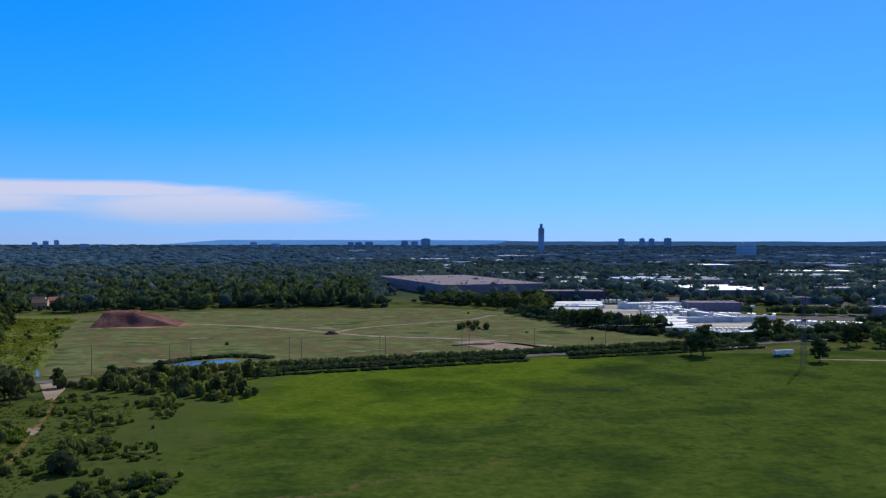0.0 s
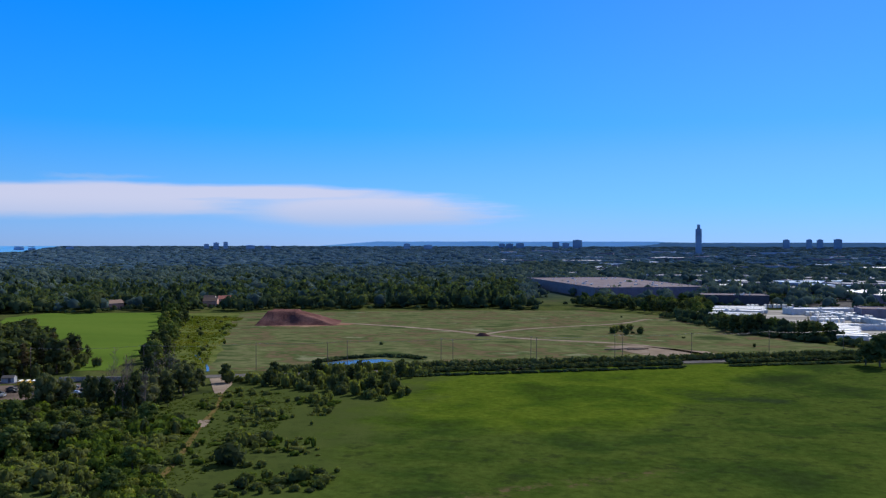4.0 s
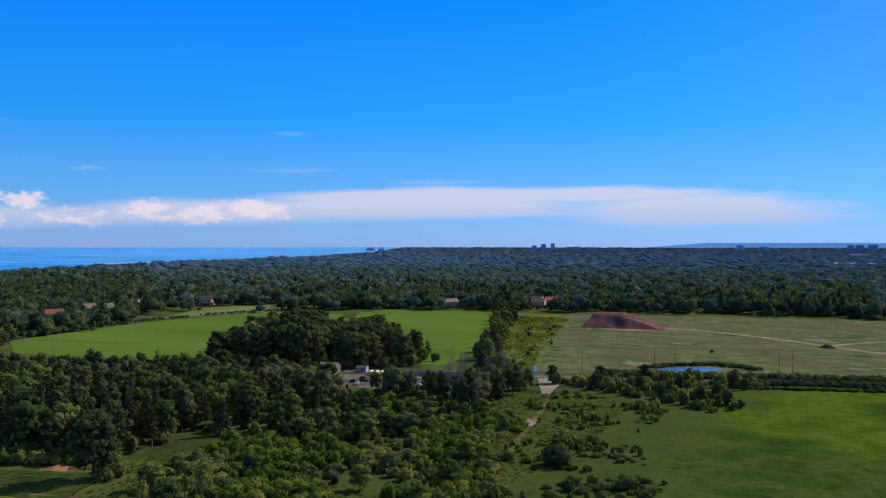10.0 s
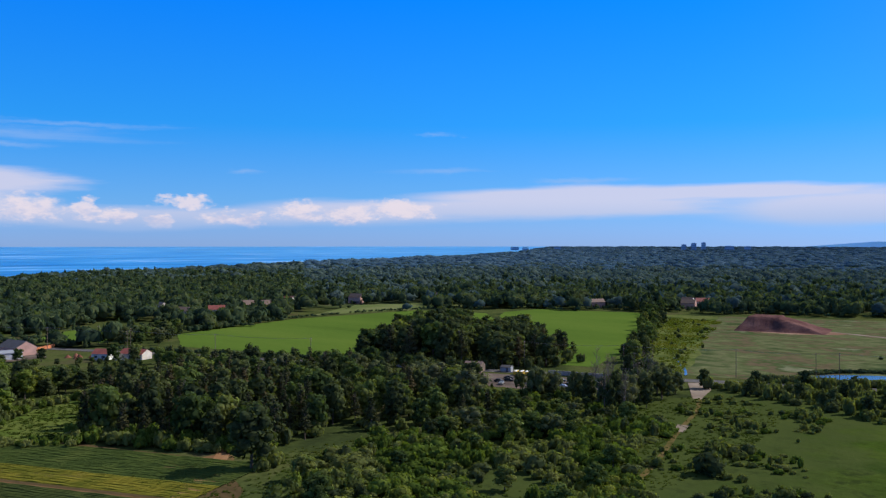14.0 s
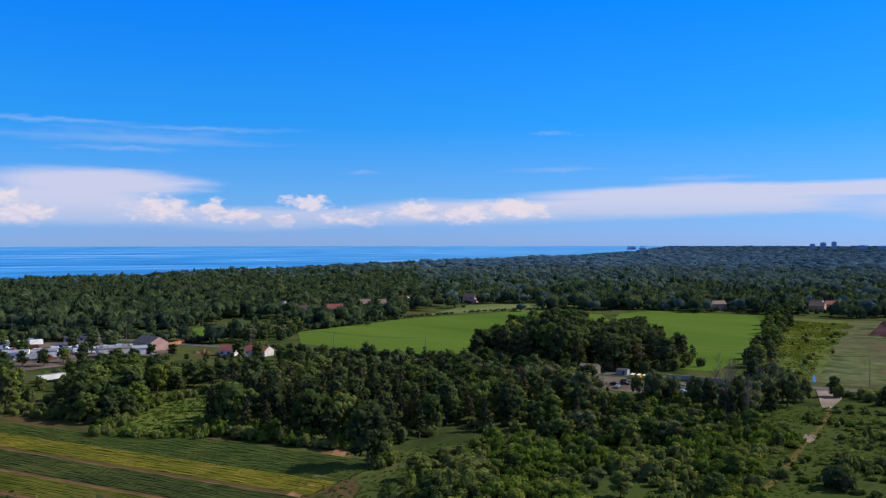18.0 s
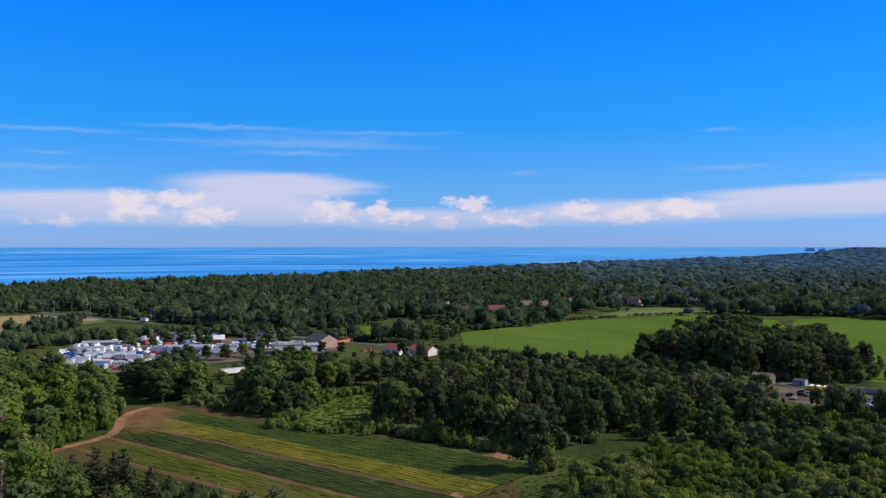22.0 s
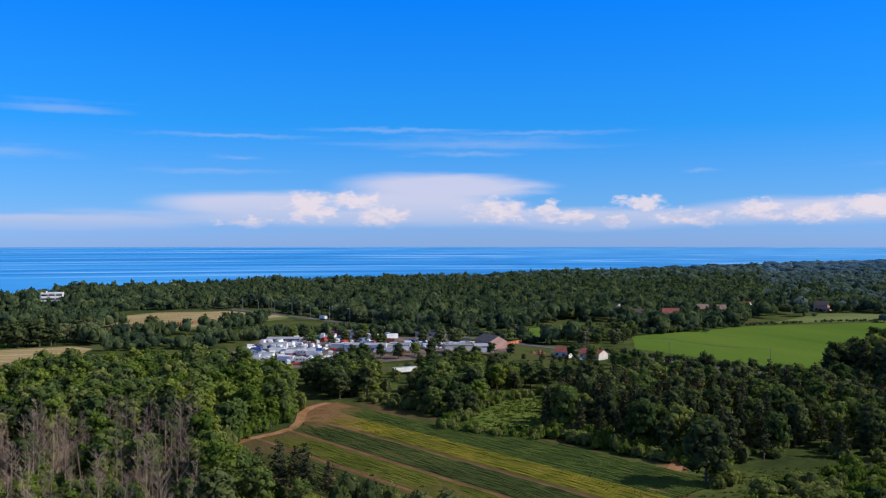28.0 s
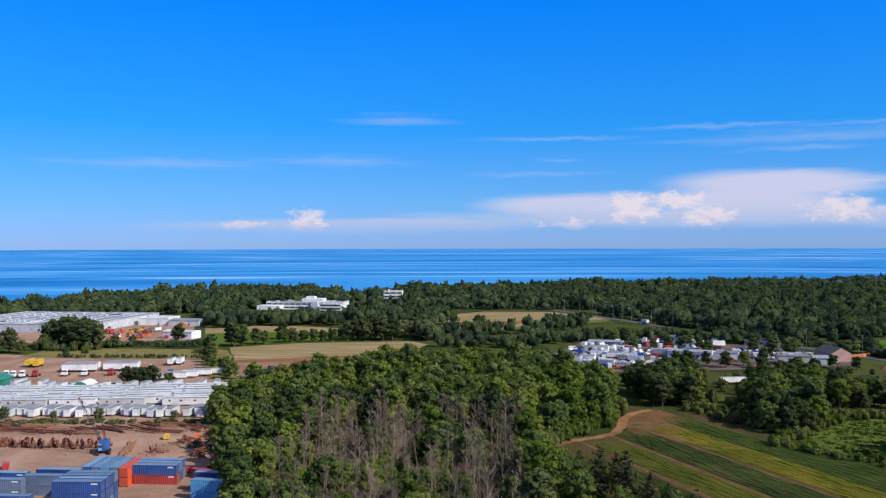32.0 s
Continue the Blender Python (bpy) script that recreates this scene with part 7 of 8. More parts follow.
def container(x, y, level, turn, c, l=12.19):
    ob = thing("shipping_container", CNAME[c] + " corrugated steel shipping container in a yard", "shipping container", pose(x, y, level * 2.6, 0, 0, turn), "stacked shipping containers", CBOX[(c, l)])
    for s in (1,):
        leaf = part("end_door", CDOOR[c], None, ob, "", Matrix.Translation((s * (l / 2 + 0.01), 0, 0)))
        for q in (-0.85, -0.3, 0.3, 0.85):
            part("locking_bar", CBAR, None, leaf, "steel locking bar", Matrix.Translation((s * 0.05, q, 0)))
    if "blue" in c:
        part("roof_panel", CROOF[l], None, ob)
    part("marking", CMARK, None, ob, "plain white marking on the side", pose(l / 2 - 1.6, -1.235, 1.9))
    return ob


for x, y, lev, tn, c in (
        (-237.5, -82.0, 0, 88, "red"), (-237.5, -82.2, 1, 88, "blue"), (-240.5, -82.2, 0, 88, "blue"), (-240.5, -82.4, 1, 88, "greyblue"), (-243.5, -82.4, 0, 88, "greyblue"), (-243.4, -82.5, 1, 88, "blue"),
        (-239.5, -89.6, 0, 0, "orange"), (-239.5, -89.6, 1, 0, "orange"), (-240.0, -92.3, 0, 0, "blue"), (-240.0, -92.3, 1, 0, "greyblue"), (-240.2, -95.0, 0, 0, "blue"), (-240.2, -95.0, 1, 0, "lightblue"),
        (-240.4, -97.7, 0, 0, "blue"), (-240.4, -97.7, 1, 0, "greyblue"), (-240.4, -100.4, 0, 0, "greyblue"), (-240.4, -100.4, 1, 0, "blue"),
        (-211.5, -92.0, 0, 90, "blue"), (-211.5, -92.0, 1, 90, "blue"), (-211.5, -92.0, 2, 90, "blue"), (-214.4, -92.0, 0, 90, "blue"), (-214.4, -92.0, 1, 90, "blue"), (-214.4, -92.0, 2, 90, "blue"),
        (-217.3, -92.2, 0, 90, "greyblue"), (-217.3, -92.2, 1, 90, "blue"), (-217.3, -92.2, 2, 90, "blue"), (-220.2, -92.2, 0, 90, "blue"), (-220.2, -92.2, 1, 90, "blue"), (-220.2, -92.2, 2, 90, "greyblue"),
        (-226.5, -107.0, 0, 88, "greyblue"), (-226.5, -107.0, 1, 88, "greyblue"), (-232.5, -106.5, 0, 88, "blue"), (-232.5, -106.5, 1, 88, "blue"),
        (-229.0, -119.5, 0, 88, "blue"), (-229.0, -119.5, 1, 88, "blue"), (-222.5, -117.5, 0, 90, "greyblue"), (-222.5, -117.5, 1, 90, "greyblue"),
        (-208.0, -108.0, 0, 90, "blue"), (-208.0, -108.0, 1, 90, "blue"), (-205.0, -121.0, 0, 90, "blue"), (-205.0, -121.0, 1, 90, "blue"), (-236.0, -131.0, 0, 88, "blue"),
        (-222.5, -61.5, 0, 80, "lightblue"), (-222.5, -61.5, 1, 80, "lightblue"), (-230.0, -63.0, 0, 84, "blue"), (-230.0, -63.0, 1, 84, "blue")):
    container(x, y, lev, tn, c)
container(-243.0, -71.5, 0, 60, "red", 6.06)

# ---------------------------------------------------------------- crane
crane = thing("crawler_crane", "blue crawler crane with a lattice boom in a scrap yard", "crane", pose(-271, -111, 0, 0, 0, 20))
for s in (-1, 1):
    t_ = part("track", Mesh().box(0, s * 1.7, 0, 5.6, 0.8, 1.0).box(0, s * 1.7, 0.15, 6.2, 0.78, 0.7), M["black"], crane)
part("turntable", Mesh().tube((0, 0, 0.9), (0, 0, 1.4), 1.2, 1.2, 12), M["darkgrey"], crane)
part("house", Mesh().box(-1.0, 0.2, 1.4, 4.6, 2.9, 2.4), M["blue"], crane)
cab = part("cab", Mesh().box(1.7, -1.0, 1.4, 1.4, 1.1, 2.0, 0, 0.9), M["lightblue_box"], crane)
part("cab_window", Mesh().box(1.78, -1.0, 2.3, 1.36, 1.14, 0.8), M["glass"], cab)
part("counterweight", Mesh().box(-3.6, 0.2, 1.4, 0.9, 3.0, 1.6), M["darkgrey"], crane)


def lattice(p, q, w):
    m = Mesh()
    p, q = Vector(p), Vector(q)
    d = (q - p).normalized()
    u = d.orthogonal().normalized()
    v = d.cross(u)
    n = max(3, int((q - p).length / 1.4))
    cs = [(u + v) * w, (u - v) * w, (-u - v) * w, (v - u) * w]
    for c in cs:
        m.tube(p + c * 0.6, q + c * 0.35, 0.06, 0.05, 4)
    for i in range(n):
        a, b = p.lerp(q, i / n), p.lerp(q, (i + 1) / n)
        for k in range(4):
            m.tube(a + cs[k] * 0.55, b + cs[(k + 1) % 4] * 0.55, 0.035, 0.035, 3)
    return m


part("boom", lattice((1.2, 0.4, 1.8), (3.0, -7.0, 18.5), 0.6), M["darkgrey"], crane)
part("gantry", lattice((-1.0, 0.4, 3.6), (0.2, -0.4, 10.5), 0.5), M["darkgrey"], crane)
m = Mesh()
m.tube((0.2, -0.4, 10.5), (3.0, -7.0, 18.5), 0.05, 0.05, 4)
m.tube((0.2, -0.4, 10.5), (-3.4, 0.6, 3.0), 0.05, 0.05, 4)
m.tube((3.0, -7.0, 18.5), (3.2, -7.3, 5.0), 0.04, 0.04, 4)
part("cable", m, M["black"], crane)
part("hook", Mesh().box(3.2, -7.3, 4.2, 0.5, 0.4, 0.9), M["black"], crane)

# ---------------------------------------------------------------- scrap and steel


def steel_bundle(x, y, turn, l, n, mat, label, wide=3.0, high=1.0):
    g = np.random.default_rng(int(abs(x * 13 + y * 7)))
    ob = thing("steel_bundle", label, "steel stock", pose(x, y, 0, 0, 0, turn), "rusty steel stock")
    for i in range(n):
        o, z = g.uniform(-wide / 2, wide / 2), g.uniform(0.1, high)
        k = g.normal() * 0.25
        part("beam", Mesh().box(g.normal() * 0.6, o, z, l * g.uniform(0.75, 1.05), 0.32, 0.28, math.degrees(k * 0.15)), M[mat], ob)
    return ob


for i in range(34):
    y = -92 - 4.0 * i
    steel_bundle(-306 + rng.normal() * 3.5, y, 65 + rng.normal() * 14, rng.uniform(9, 13), 7, "rust" if i % 3 else "rust_light", "bundle of rusty steel beams on the ground", 6, 0.8)
for i in range(7):
    steel_bundle(-281 + 2.4 * i, -106 + 0.4 * i, 15, 12, 5, "rust_light", "straight bundle of light rusty pipes", 2.4, 0.7)
ring = Mesh()
ring.add([(math.cos(2 * math.pi * k / 14) * r, w, 1.3 + math.sin(2 * math.pi * k / 14) * r) for k in range(14) for r, w in ((0.80, -0.32), (1.3, -0.32), (1.3, 0.32), (0.80, 0.32))],
         [(4 * k + j, 4 * k + (j + 1) % 4, 4 * ((k + 1) % 14) + (j + 1) % 4, 4 * ((k + 1) % 14) + j) for k in range(14) for j in range(4)])
COIL = [ring.data("steel_coil", M["rust"]), ring.data("steel_coil", M["rust_light"])]
for i in range(40):
    y = -113 - 1.1 * i
    thing("steel_coil", "rusty steel ring standing in a row", "steel coil", pose(-281 + rng.normal() * 1.0 + (3.2 if i % 2 else 0) - 0.03 * i, y, -0.1, rng.uniform(-28, 28), 0, rng.uniform(15, 75)), "rusty steel rings", COIL[i % 4 == 0])
for i in range(5):
    scrap = thing("scrap_pile", "tangled pile of rusty scrap metal", "scrap pile", pose((-272, -300, -304, -296, -250)[i], (-95, -84, -92, -80, -140)[i], 0), "scrap piles")
    g = np.random.default_rng(500 + i)
    for k in range(26):
        a, r = g.uniform(0, 6.28), abs(g.normal()) * 2.6
        z = max(0.2, 2.8 - r * 0.7) * g.uniform(0.2, 1.0)
        d = Vector(g.normal(size=3)).normalized() * g.uniform(0.8, 2.2)
        p = Vector((math.cos(a) * r, math.sin(a) * r, z))
        part("scrap_piece", Mesh().tube(p - d * 0.5, p + d * 0.5, g.uniform(0.08, 0.3), g.uniform(0.08, 0.3), 4), M["rust" if k % 3 else "rust_light"], scrap)
for i, (x, y) in enumerate(((-290, -80), (-284, -76), (-294, -84), (-280, -84), (-298, -76), (-286, -90), (-276, -78), (-268, -80), (-302, -82), (-292, -72))):
    g = np.random.default_rng(540 + i)
    m = Mesh()
    for k in range(70):
        a, r = g.uniform(0, 6.28), abs(g.normal()) * 2.3
        p = Vector((math.cos(a) * r, math.sin(a) * r, max(0.15, 2.9 - r * 0.7) * g.uniform(0.1, 1.0)))
        d = Vector(g.normal(size=3)).normalized() * g.uniform(0.8, 2.8)
        d.z *= 0.5
        m.tube(p - d * 0.5, p + d * 0.5, g.uniform(0.06, 0.26), g.uniform(0.06, 0.26), 4)
    thing("scrap_heap", "dark tangled heap of rusty scrap at a yard's edge", "scrap pile", pose(x, y, 0.1, 0, 0, 40 * i), "scrap heaps", m.data("scrap_heap", M["rust" if i % 3 else "rust_dark"]))
for x, y, c, lab in ((-252, -132, "red", "red steel cabin in a scrap yard"), (-252, -138, "red", "red steel cabin in a scrap yard"), (-291, -98, "yellow", "yellow compressor in a scrap yard"), (-249, -77, "red", "red tank in a scrap yard"), (-292, -88, "orange", "orange loader bucket in a scrap yard")):
    e_ = thing("site_cabin", lab, "equipment", pose(x, y, 0, 0, 0, rng.uniform(0, 40)), "yard equipment")
    part("body", Mesh().box(0, 0, 0.3, 3, 1.7, 1.3, 0, 0.94), M[c], e_)
    part("skid", Mesh().box(0, 0, 0, 3.1, 1.5, 0.3), M["darkgrey"], e_)
    part("hatch", Mesh().box(0.7, -0.84, 0.5, 0.8, 0.08, 0.9), M["darkgrey"], e_)
for i in range(34):
    x, y = rng.uniform(-655, -592), rng.uniform(-272, -200)
    c = rng.choice(["orange", "red", "yellow", "white", "orange_box", "rust", "lightgrey"])
    e_ = thing("construction_machine", "brightly coloured construction machine in a depot", "machine", pose(x, y, 0, 0, 0, rng.uniform(0, 180)), "depot machines")
    part("body", Mesh().box(0, 0, 0.8, rng.uniform(3, 6), 2.2, rng.uniform(1.2, 2.2), 0, 0.92), M[c], e_)
    part("cab", Mesh().box(0.6, 0, 2.0, 1.5, 1.5, 1.5, 0, 0.9), M["darkgrey"], e_)
    part("arm", Mesh().tube((1.2, 0.4, 1.6), (4.2, 0.6, 3.6), 0.25, 0.15, 5), M[c], e_)
    for wx in (-1.3, 1.3):
        for wy in (-1, 1):
            part("wheel", BIGWHEEL, None, e_, "", Matrix.Translation((wx, wy, 0)))

for i in range(20):
    heap("scrap_heap", rng.uniform(-660, -585), rng.uniform(-300, -205), rng.uniform(3, 8), rng.uniform(2, 5), rng.uniform(1.0, 2.6), rng.uniform(0, 180), M[rng.choice(["rust", "rust", "rust_light", "orange_box", "darkgrey"])], "low pile of rusty parts in a machine depot", 0.35)
for x, y in spread([(-530, -225), (-556, -222), (-556, -268), (-530, -268)], 5.0):
    bush(x, y, rng.uniform(2, 3.5), rng.uniform(3, 7), "shrubs under tall trees", "dark")
# single trees and clumps in the last stretch
for x, y, h, key in ((-545, -238, 20, "dark"), (-540, -246, 21, "dark"), (-546, -254, 20, "dark"), (-538, -230, 17, "dark"), (-548, -262, 18, "maple"), (-536, -238, 18, "dark"), (-520, -275, 15, "dark"), (-515, -284, 16, "dark"), (-525, -290, 12, "maple"),
                     (-520, -268, 8, "maple"), (-505, -233, 6, "maple"), (-506, -222, 6, "bright"), (-400, -150, 9, "dark"), (-401, -143, 10, "dark"), (-402, -156, 9, "dark"), (-400, -146, 9, "dark"), (-402, -136, 6, "maple"),
                     (-548, -222, 8, "dark"), (-560, -215, 7, "dark"), (-575, -190, 13, "dark"),   (-520, -152, 12, "dark"), (-512, -148, 8, "maple"), (-530, -156, 9, "maple"),
                     (-598, -125, 12, "dark"), (-592, -108, 7, "maple"), (-590, -114, 6, "maple"), (-596, -62, 10, "dark"), (-592, -70, 9, "maple"), (-600, -54, 9, "dark"), (-598, -46, 11, "maple"), (-610, -40, 13, "willow"), (-618, -30, 15, "willow"), (-606, -28, 13, "willow"), (-604, -78, 8, "dark"), (-602, -85, 7, "dark"),
                     (-700, 12, 9, "dark"), (-704, 16, 8, "dark"), (-420, -112, 9, "maple"), (-432, -116, 8, "dark"), (-410, -98, 10, "bright"), (-445, -122, 8, "maple"), (-365, -92, 10, "willow"), (-350, -90, 11, "maple"), (-455, -132, 8, "maple"), (-468, -136, 9, "dark"), (-480, -142, 8, "dark"),
                     (-512, 182, 11, "dark"), (-505, 190, 10, "dark"), (-520, 196, 10, "willow"), (-540, 128, 9, "dark"), (-548, 140, 8, "willow"), (-520, 146, 8, "maple"), (-448, 182, 6, "dark"), (-452, 172, 6, "maple"),
                     (137, 453, 17, "dark"), (132, 458, 12, "dark"), (189, 432, 12, "dark"), (198, 533, 14, "maple"), (210, 540, 12, "dark"), (231, 491, 13, "dark"), (240, 500, 12, "dark"), (250, 492, 11, "maple"), (101, 602, 13, "dark"), (108, 608, 14, "dark"), (94, 612, 12, "dark"), (116, 598, 11, "maple"), (128, 570, 12, "dark"), (134, 565, 12, "dark"), (142, 572, 10, "maple"), (88, 620, 11, "dark"), (175, 500, 7, "maple"), (260, 505, 10, "dark"), (270, 515, 12, "dark")):
    plant(key, x, y, h, "single trees", 1.25)
for x, y, h in ((-556, -147, 15), (-560, -150, 13), (-558, -143, 14), (-568, -136, 11), (-570, -131, 9), (-577, -120, 9), (-580, -114, 10), (-582, -107, 8), (-582, -100, 9), (-584, -94, 8), (-586, -88, 9), (-588, -78, 14), (-592, -72, 16), (-590, -66, 15), (-594, -60, 17), (-590, -54, 15), (-594, -48, 16), (-598, -66, 16), (-600, -56, 17)):
    plant(rng.choice(["dark", "maple"], p=[0.7, 0.3]), x, y, h, "trees between farm fields", 1.2)
for x, y, h in ((-322, -106, 4), (-321, -134, 5), (-323, -171, 5), (-322, -152, 3.5), (-320, -196, 4)):
    plant("willow", x, y, h, "saplings beside trailers", 0.8)
for x, y in spread([(60, 745), (20, 800), (-20, 850), (110, 870), (90, 700)], 11):
    plant(rng.choice(["dark", "maple"]), x, y, rng.uniform(8, 13), "trees before the warehouses", 1.1)

# ---------------------------------------------------------------- industry and town
building("warehouse", "very long mauve-grey warehouse with a flat roof", "warehouse", 15, 1091, 130, 272, 12, 20, "mauve", "roof_brown", 0, 0, vents=26, door=False)
building("warehouse", "dark blue-grey warehouse with a flat roof", "warehouse", 134, 888, 62, 36, 9.5, -2, "navy_clad", "roof_brown", 0, 0, vents=5, door=False)
sheet("lot_pale", [(70, 735), (110, 650), (140, 605), (160, 562), (262, 575), (262, 640), (250, 760), (200, 830), (90, 800)], 0.03, M["lot"], "grey paved lots of an industrial estate", "paved lot", wobble=2)
sheet("lot_cars", [(264, 575), (340, 560), (420, 600), (360, 720), (264, 700)], 0.03, M["asphalt"], "dark paved lot with ranks of cars", "paved lot", wobble=2)
sheet("lot_paved_far", [(100, 850), (280, 850), (520, 700), (760, 900), (700, 1500), (300, 1400), (150, 1150)], 0.02, M["asphalt"], "grey paved ground of an industrial estate", "paved lot", wobble=4)
for x, y, sx, sy, h, tn, w, r, lab in (
        (204, 707, 8, 128, 3.4, 15, "lightgrey", "roof_white", "long pale-roofed covered walkway"), (214, 650, 78, 7, 3.2, 12, "lightgrey", "roof_white", "long pale-roofed covered walkway"), (188, 782, 56, 16, 4.5, 14, "lightgrey", "roof_white", "wide white-roofed loading shed"),
        (236, 758, 46, 30, 7, -4, "mauve", "roof_brown", "low brown-roofed factory hall"), (190, 546, 37, 9, 3, 16, "grey", "roof_white", "low white-roofed depot"), (118, 762, 40, 20, 3.6, -6, "grey", "roof_white", "wide white-roofed transit shed"),
        (318, 985, 96, 120, 8, 8, "mauve", "roof_white", "wide pale-roofed plant"), (250, 1065, 70, 36, 9, 4, "navy_clad", "roof_grey", "dark blue factory hall"), (355, 850, 60, 40, 6, 0, "mauve", "roof_brown", "brown-roofed workshop"),
        (430, 800, 52, 44, 6, -8, "mauve", "roof_white", "white-roofed workshop"), (380, 700, 60, 20, 7, -10, "mauve", "roof_grey", "grey-roofed workshop"), (470, 980, 80, 40, 8, -4, "mauve", "roof_grey", "pale factory hall"),
        (590, 1120, 90, 44, 9, 0, "mauve", "roof_brown", "large brown-roofed hall"),
        (340, 1180, 90, 50, 9, 5, "mauve", "roof_grey", "large pale factory hall"), (180, 1260, 80, 40, 8, 0, "mauve", "roof_white", "pale-roofed hall"), (450, 1330, 110, 60, 9, 3, "mauve", "roof_white", "wide white-roofed hall"),
        (120, 1420, 100, 50, 9, 0, "mauve", "roof_grey", "grey-roofed hall"), (-60, 1500, 120, 50, 9, 0, "mauve", "roof_grey", "long grey-roofed hall"), (640, 1480, 120, 60, 10, -5, "mauve", "roof_white", "wide white-roofed hall")):
    building("industrial_hall", lab + " in an industrial estate", "industrial building", x, y, sx, sy, h, tn, w, r, 0, 0, vents=4, door=False, group="industrial halls")
for i in range(130):
    d, r = rng.uniform(-28, 7), rng.uniform(1180, 3600)
    x, y = polar(d, r)
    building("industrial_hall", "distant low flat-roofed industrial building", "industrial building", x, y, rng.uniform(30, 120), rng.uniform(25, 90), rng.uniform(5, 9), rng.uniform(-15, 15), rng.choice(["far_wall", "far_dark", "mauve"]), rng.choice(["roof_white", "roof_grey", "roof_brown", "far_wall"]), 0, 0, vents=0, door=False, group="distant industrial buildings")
# ranks of parked cars and vans
for i in range(4):
    for k in range(22):
        x, y = 168 + 3.3 * k, 566 + 9 * i + 0.1 * k
        car(x + rng.normal() * 0.3, y - 0.32 * (x - 168) * 0.3, 80, rng.choice(["white", "white", "offwhite", "silver"]), "ranks of white cars", i % 2 == 0, False, False)
for i in range(4):
    for k in range(20):
        x, y = 248 + 3.2 * k, 592 + 17 * i - 0.5 * k
        car(x + rng.normal() * 0.3, y, 75, rng.choice(["white", "offwhite", "silver", "darkgrey"]), "ranks of pale cars", False, False, False)
for i in range(36):
    x, y = rng.uniform(280, 520), rng.uniform(640, 900)
    car(x, y, rng.uniform(0, 180), rng.choice(["white", "silver", "offwhite", "darkgrey"]), "cars about the estate", rng.random() < 0.4, False, False)
semi_trailer(179, 453, 22, "white", "white trailer at a meadow's edge", 12, 3.2)
sheet("lot_roadside", [(160, 484), (184, 489), (186, 497), (162, 492)], 0.03, M["concrete"], "small pale paved lot beside the road", "paved lot", wobble=1)
ribbon("lane_meadow", [(190, 440), (230, 436), (330, 410), (420, 380)], 4, 0.02, M["gravel"], "pale gravel lane at a meadow's edge", "lane")

# long white bars of trailer roofs, side by side
for x0, y0, n, l, tn, gap in ((146, 578, 8, 38, -7, 11.5), (104, 728, 8, 52, 4, 13.0)):
    for i in range(n):
        x, y = x0 + i * gap * 0.24 + rng.normal() * 1.5, y0 + i * gap
        ob = thing("transit_shed", "long low white-roofed transit shed in a paved lot", "shed", pose(x, y, 0, 0, 0, tn + rng.normal() * 2.5), "transit sheds", Mesh().box(0, 0, 0.3, l * rng.uniform(0.8, 1.1), gap * 0.62, 2.6).data("transit_shed", M["lightgrey"]))
        part("roof", Mesh().box(0, 0, 2.9, l * rng.uniform(0.9, 1.1), gap * 0.66, 0.15), M["roof_white"], ob)
# ranks of white trailers on the estate
for x0, y0, n, tn, dx, dy in ((164, 690, 12, 70, 4.2, 1.5), (168, 712, 12, 105, 4.2, 2.0), (172, 735, 10, 60, 4.2, 2.5), (222, 690, 12, 70, 3.6, -0.8), (250, 625, 14, 60, 3.4, -1.4), (170, 760, 10, 85, 4.0, 0.6), (140, 840, 14, 85, 4.0, 0.4)):
    for i in range(n):
        if rng.random() < 0.8:
            at = pose(x0 + dx * i + rng.normal() * 0.3, y0 + dy * i, 0, 0, 0, tn + rng.normal() * 2)
            thing("box_trailer", "white box trailer in an industrial lot", "trailer", at, "trailers on the estate", BOXT)

# far town: tower, blocks, ridge
def block(deg, r, w, d, zt, wall, name="apartment_block", label="distant apartment block on the skyline", cat="apartment block", group="skyline blocks"):
    x, y = polar(deg, r)
    z0 = ground_z(x, y)
    b = thing(name, label, cat, pose(x, y, z0 - 1, 0, 0, deg), group)
    h = zt - z0 + 1
    part("wall", Mesh().box(0, 0, 0, w, d, h), M[wall], b)
    part("roof", Mesh().box(0, 0, h, w * 0.5, d * 0.5, h * 0.06), M[wall], b)
    for k in range(max(2, int(h / 9))):
        part("window_band", Mesh().box(0, -d / 2 - 0.1, 4 + 9 * k, w * 0.9, 0.3, 3.6), M["far_dark"], b)
    return b


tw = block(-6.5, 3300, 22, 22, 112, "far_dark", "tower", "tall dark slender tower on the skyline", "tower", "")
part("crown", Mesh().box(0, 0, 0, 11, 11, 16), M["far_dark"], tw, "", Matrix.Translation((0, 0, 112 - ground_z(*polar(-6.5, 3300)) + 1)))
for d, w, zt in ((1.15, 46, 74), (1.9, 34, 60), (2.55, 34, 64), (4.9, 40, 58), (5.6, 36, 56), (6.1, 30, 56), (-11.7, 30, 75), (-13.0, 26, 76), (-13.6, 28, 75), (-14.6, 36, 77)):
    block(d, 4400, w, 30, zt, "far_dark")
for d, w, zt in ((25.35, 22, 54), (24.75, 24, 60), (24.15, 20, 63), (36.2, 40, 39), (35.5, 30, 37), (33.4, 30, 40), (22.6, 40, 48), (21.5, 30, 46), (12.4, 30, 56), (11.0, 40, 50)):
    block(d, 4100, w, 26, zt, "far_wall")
block(-19.4, 3000, 60, 40, 54, "far_wall", "white_block", "distant block among trees, paled by haze in its colour", "apartment block")


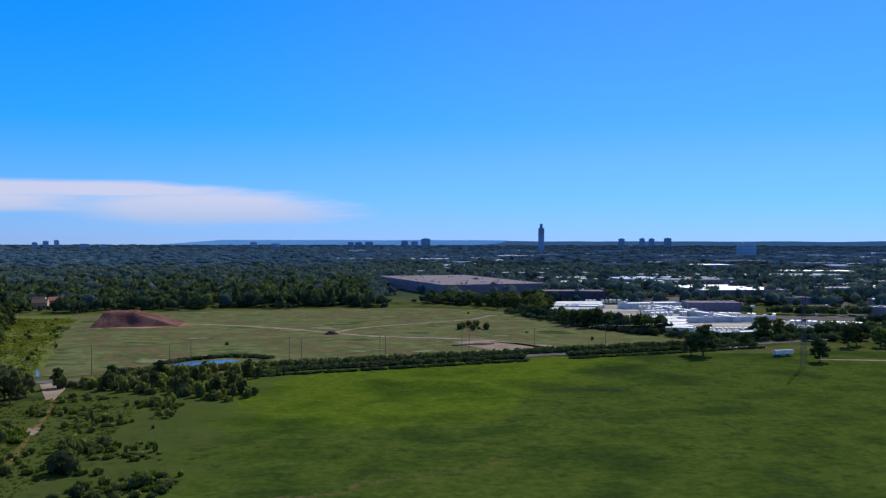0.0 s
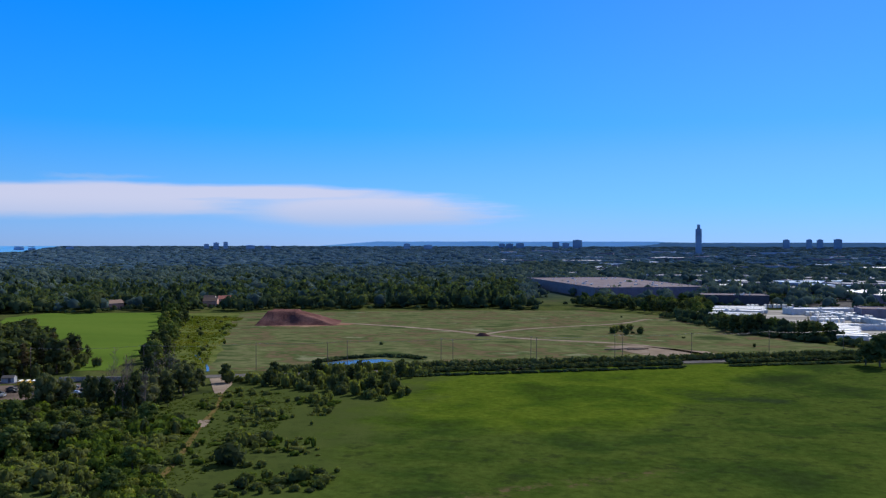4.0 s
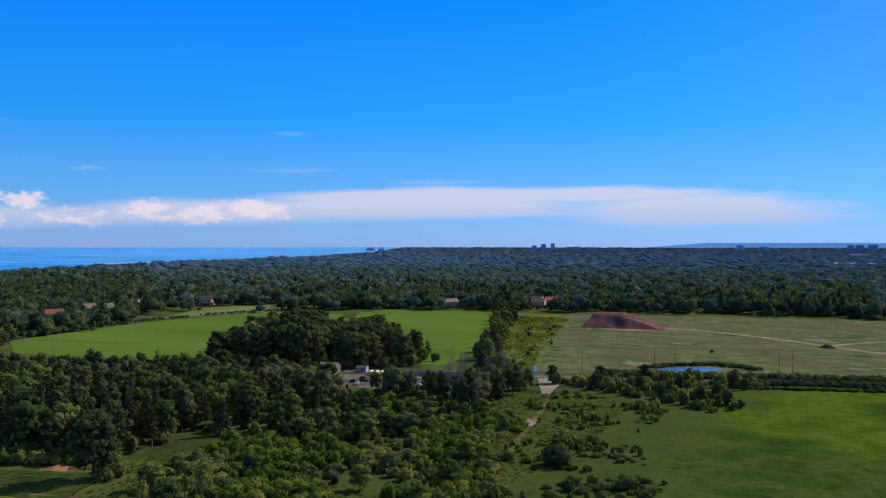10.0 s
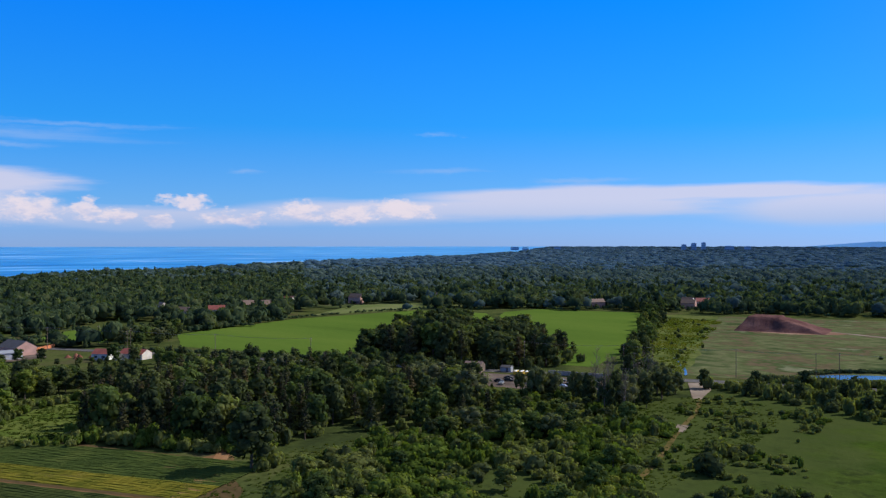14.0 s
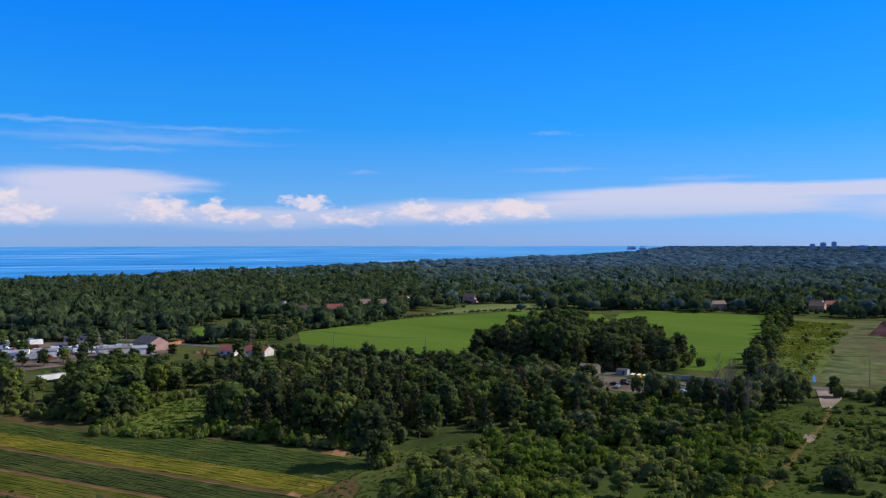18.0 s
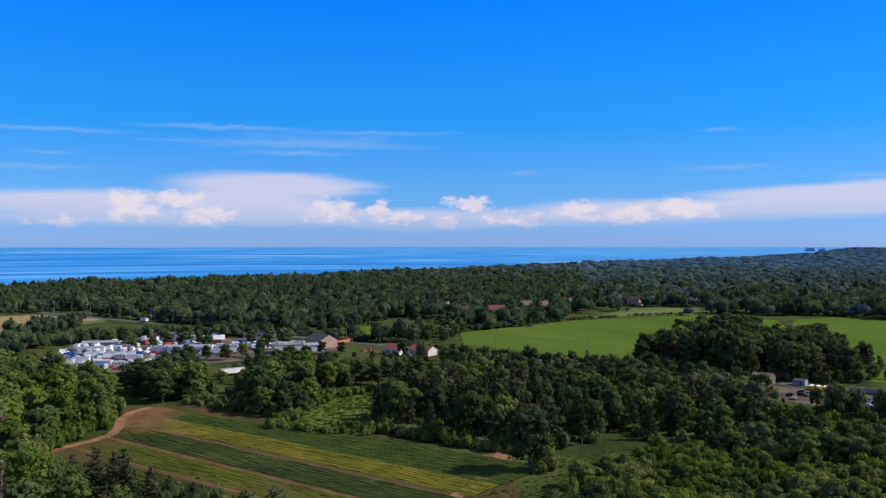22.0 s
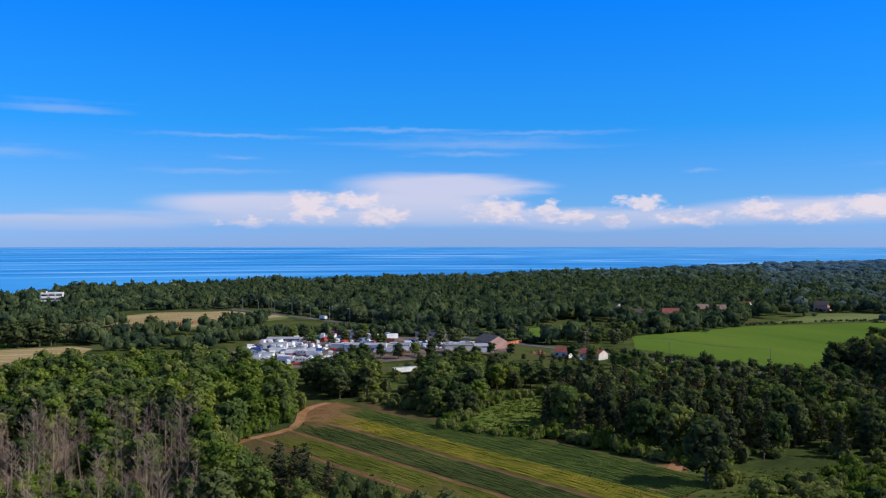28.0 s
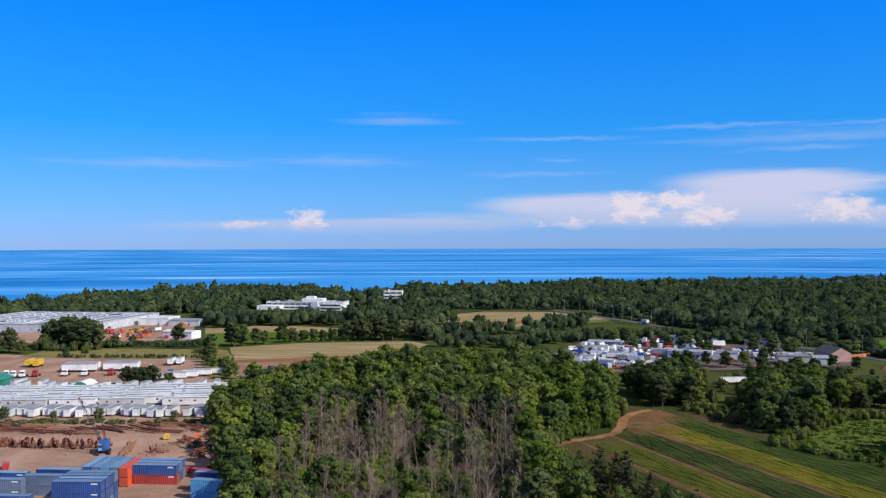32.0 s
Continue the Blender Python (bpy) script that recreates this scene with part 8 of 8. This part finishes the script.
def ridge(name, d0, d1, r, base, bumps, mat, label, seed):
    m = Mesh()
    vs, fs = [], []
    n = 90
    for i in range(n + 1):
        d = d0 + (d1 - d0) * i / n
        k = i / n
        fade = min(1, k * 6, (1 - k) * 14)
        x, y = polar(d, r)
        x2, y2 = polar(d, r - 120)
        top = base * fade + bumps * noise.noise((d * 0.35, seed, 0.0)) * fade + 0.8 * noise.noise((d * 4, seed, 2.0))
        g0 = ground_z(x, y)
        vs += [(x2, y2, ground_z(x2, y2) - 1), (x, y, g0 + max(1.0, top))]
    fs = [(2 * i + 2, 2 * i, 2 * i + 1, 2 * i + 3) for i in range(n)]
    return thing(name, label, "hills", None, "", m.add(vs, fs).data(name, mat, True), "structure")


ridge("backdrop_escarpment", 18.5, -6.0, 4880, 27, 2.0, M["hill_haze"], "long escarpment on the horizon, coloured haze blue", 1.0)
ridge("backdrop_ridge", 2, -38, 4860, 22, 3.5, M["hill"], "low wooded ridge on the horizon, haze blue in its colour", 5.0)

plant_bushes()

# ---------------------------------------------------------------- grass tufts


def tufts(name, poly, count, size, high, mat, label, seed, keep=None):
    """Clumps of grass blades strewn over a field, thicker in patches."""
    g = np.random.default_rng(seed)
    xs, ys = [p[0] for p in poly], [p[1] for p in poly]
    temps = []
    for i in range(5):
        v, f = [], []
        for k in range(9):
            a, r = g.uniform(0, 6.28), g.uniform(0, 0.6)
            b = a + g.normal() * 0.6
            w = g.uniform(0.18, 0.4)
            x, y = math.cos(a) * r, math.sin(a) * r
            v += [(x - math.sin(b) * w, y + math.cos(b) * w, 0), (x + math.sin(b) * w, y - math.cos(b) * w, 0), (x + math.cos(b) * 0.35, y + math.sin(b) * 0.35, g.uniform(0.5, 1.1))]
            f.append((3 * k, 3 * k + 1, 3 * k + 2))
        temps.append((np.array(v), f))
    vs, fs, k, n = [], [], 0, 0
    while n < count:
        x, y = g.uniform(min(xs), max(xs)), g.uniform(min(ys), max(ys))
        if not inside(x, y, poly) or noise.noise((x * 0.03, y * 0.03, seed)) + 0.5 * noise.noise((x * 0.12, y * 0.12, seed)) < g.uniform(-0.6, 0.4):
            continue
        n += 1
        v, f = temps[n % 5]
        a = g.uniform(0, 6.28)
        s, h = size * g.uniform(0.5, 1.6), high * g.uniform(0.5, 1.5)
        q = np.empty_like(v)
        q[:, 0] = (v[:, 0] * math.cos(a) - v[:, 1] * math.sin(a)) * s + x
        q[:, 1] = (v[:, 0] * math.sin(a) + v[:, 1] * math.cos(a)) * s + y
        q[:, 2] = v[:, 2] * h - 0.1
        vs.append(q)
        fs += [tuple(i + k for i in p) for p in f]
        k += len(v)
    me = bpy.data.meshes.new(name)
    me.from_pydata(np.vstack(vs).tolist(), [], fs)
    me.materials.append(mat)
    round_off(me, [(0.15, 0.2, 1.0)] * k)
    return thing(name, label, "grass", None, "", me, "stuff")


M["blade"] = leafy("grass_blades", [(0.031, 0.050, 0.013), (0.047, 0.070, 0.016), (0.068, 0.086, 0.022)], s1=0.02, light=0.5, vary=0.4, coord="world")
M["blade_creek"] = leafy("creek_grass", [(0.062, 0.086, 0.014), (0.092, 0.118, 0.020), (0.135, 0.145, 0.030)], s1=0.03, light=0.4, vary=0.4, coord="world")
tufts("grass_scrub", [(-215, 120), (-190, 230), (-152, 330), (-112, 330), (-98, 240), (-104, 150), (-130, 110)], 4500, 0.75, 0.42, M["blade"], "rank grass among shrubs", 2)
tufts("grass_creek", [(-182, 380), (-230, 420), (-335, 660), (-280, 660), (-205, 440)], 2200, 1.2, 0.8, M["blade_creek"], "tall rank grass along a creek", 4)
tufts("grass_glade", [(-264, 124), (-285, 107), (-308, 128), (-324, 144), (-330, 166), (-320, 170), (-289, 148)], 700, 0.9, 0.5, M["blade"], "rank grass in a glade", 6)
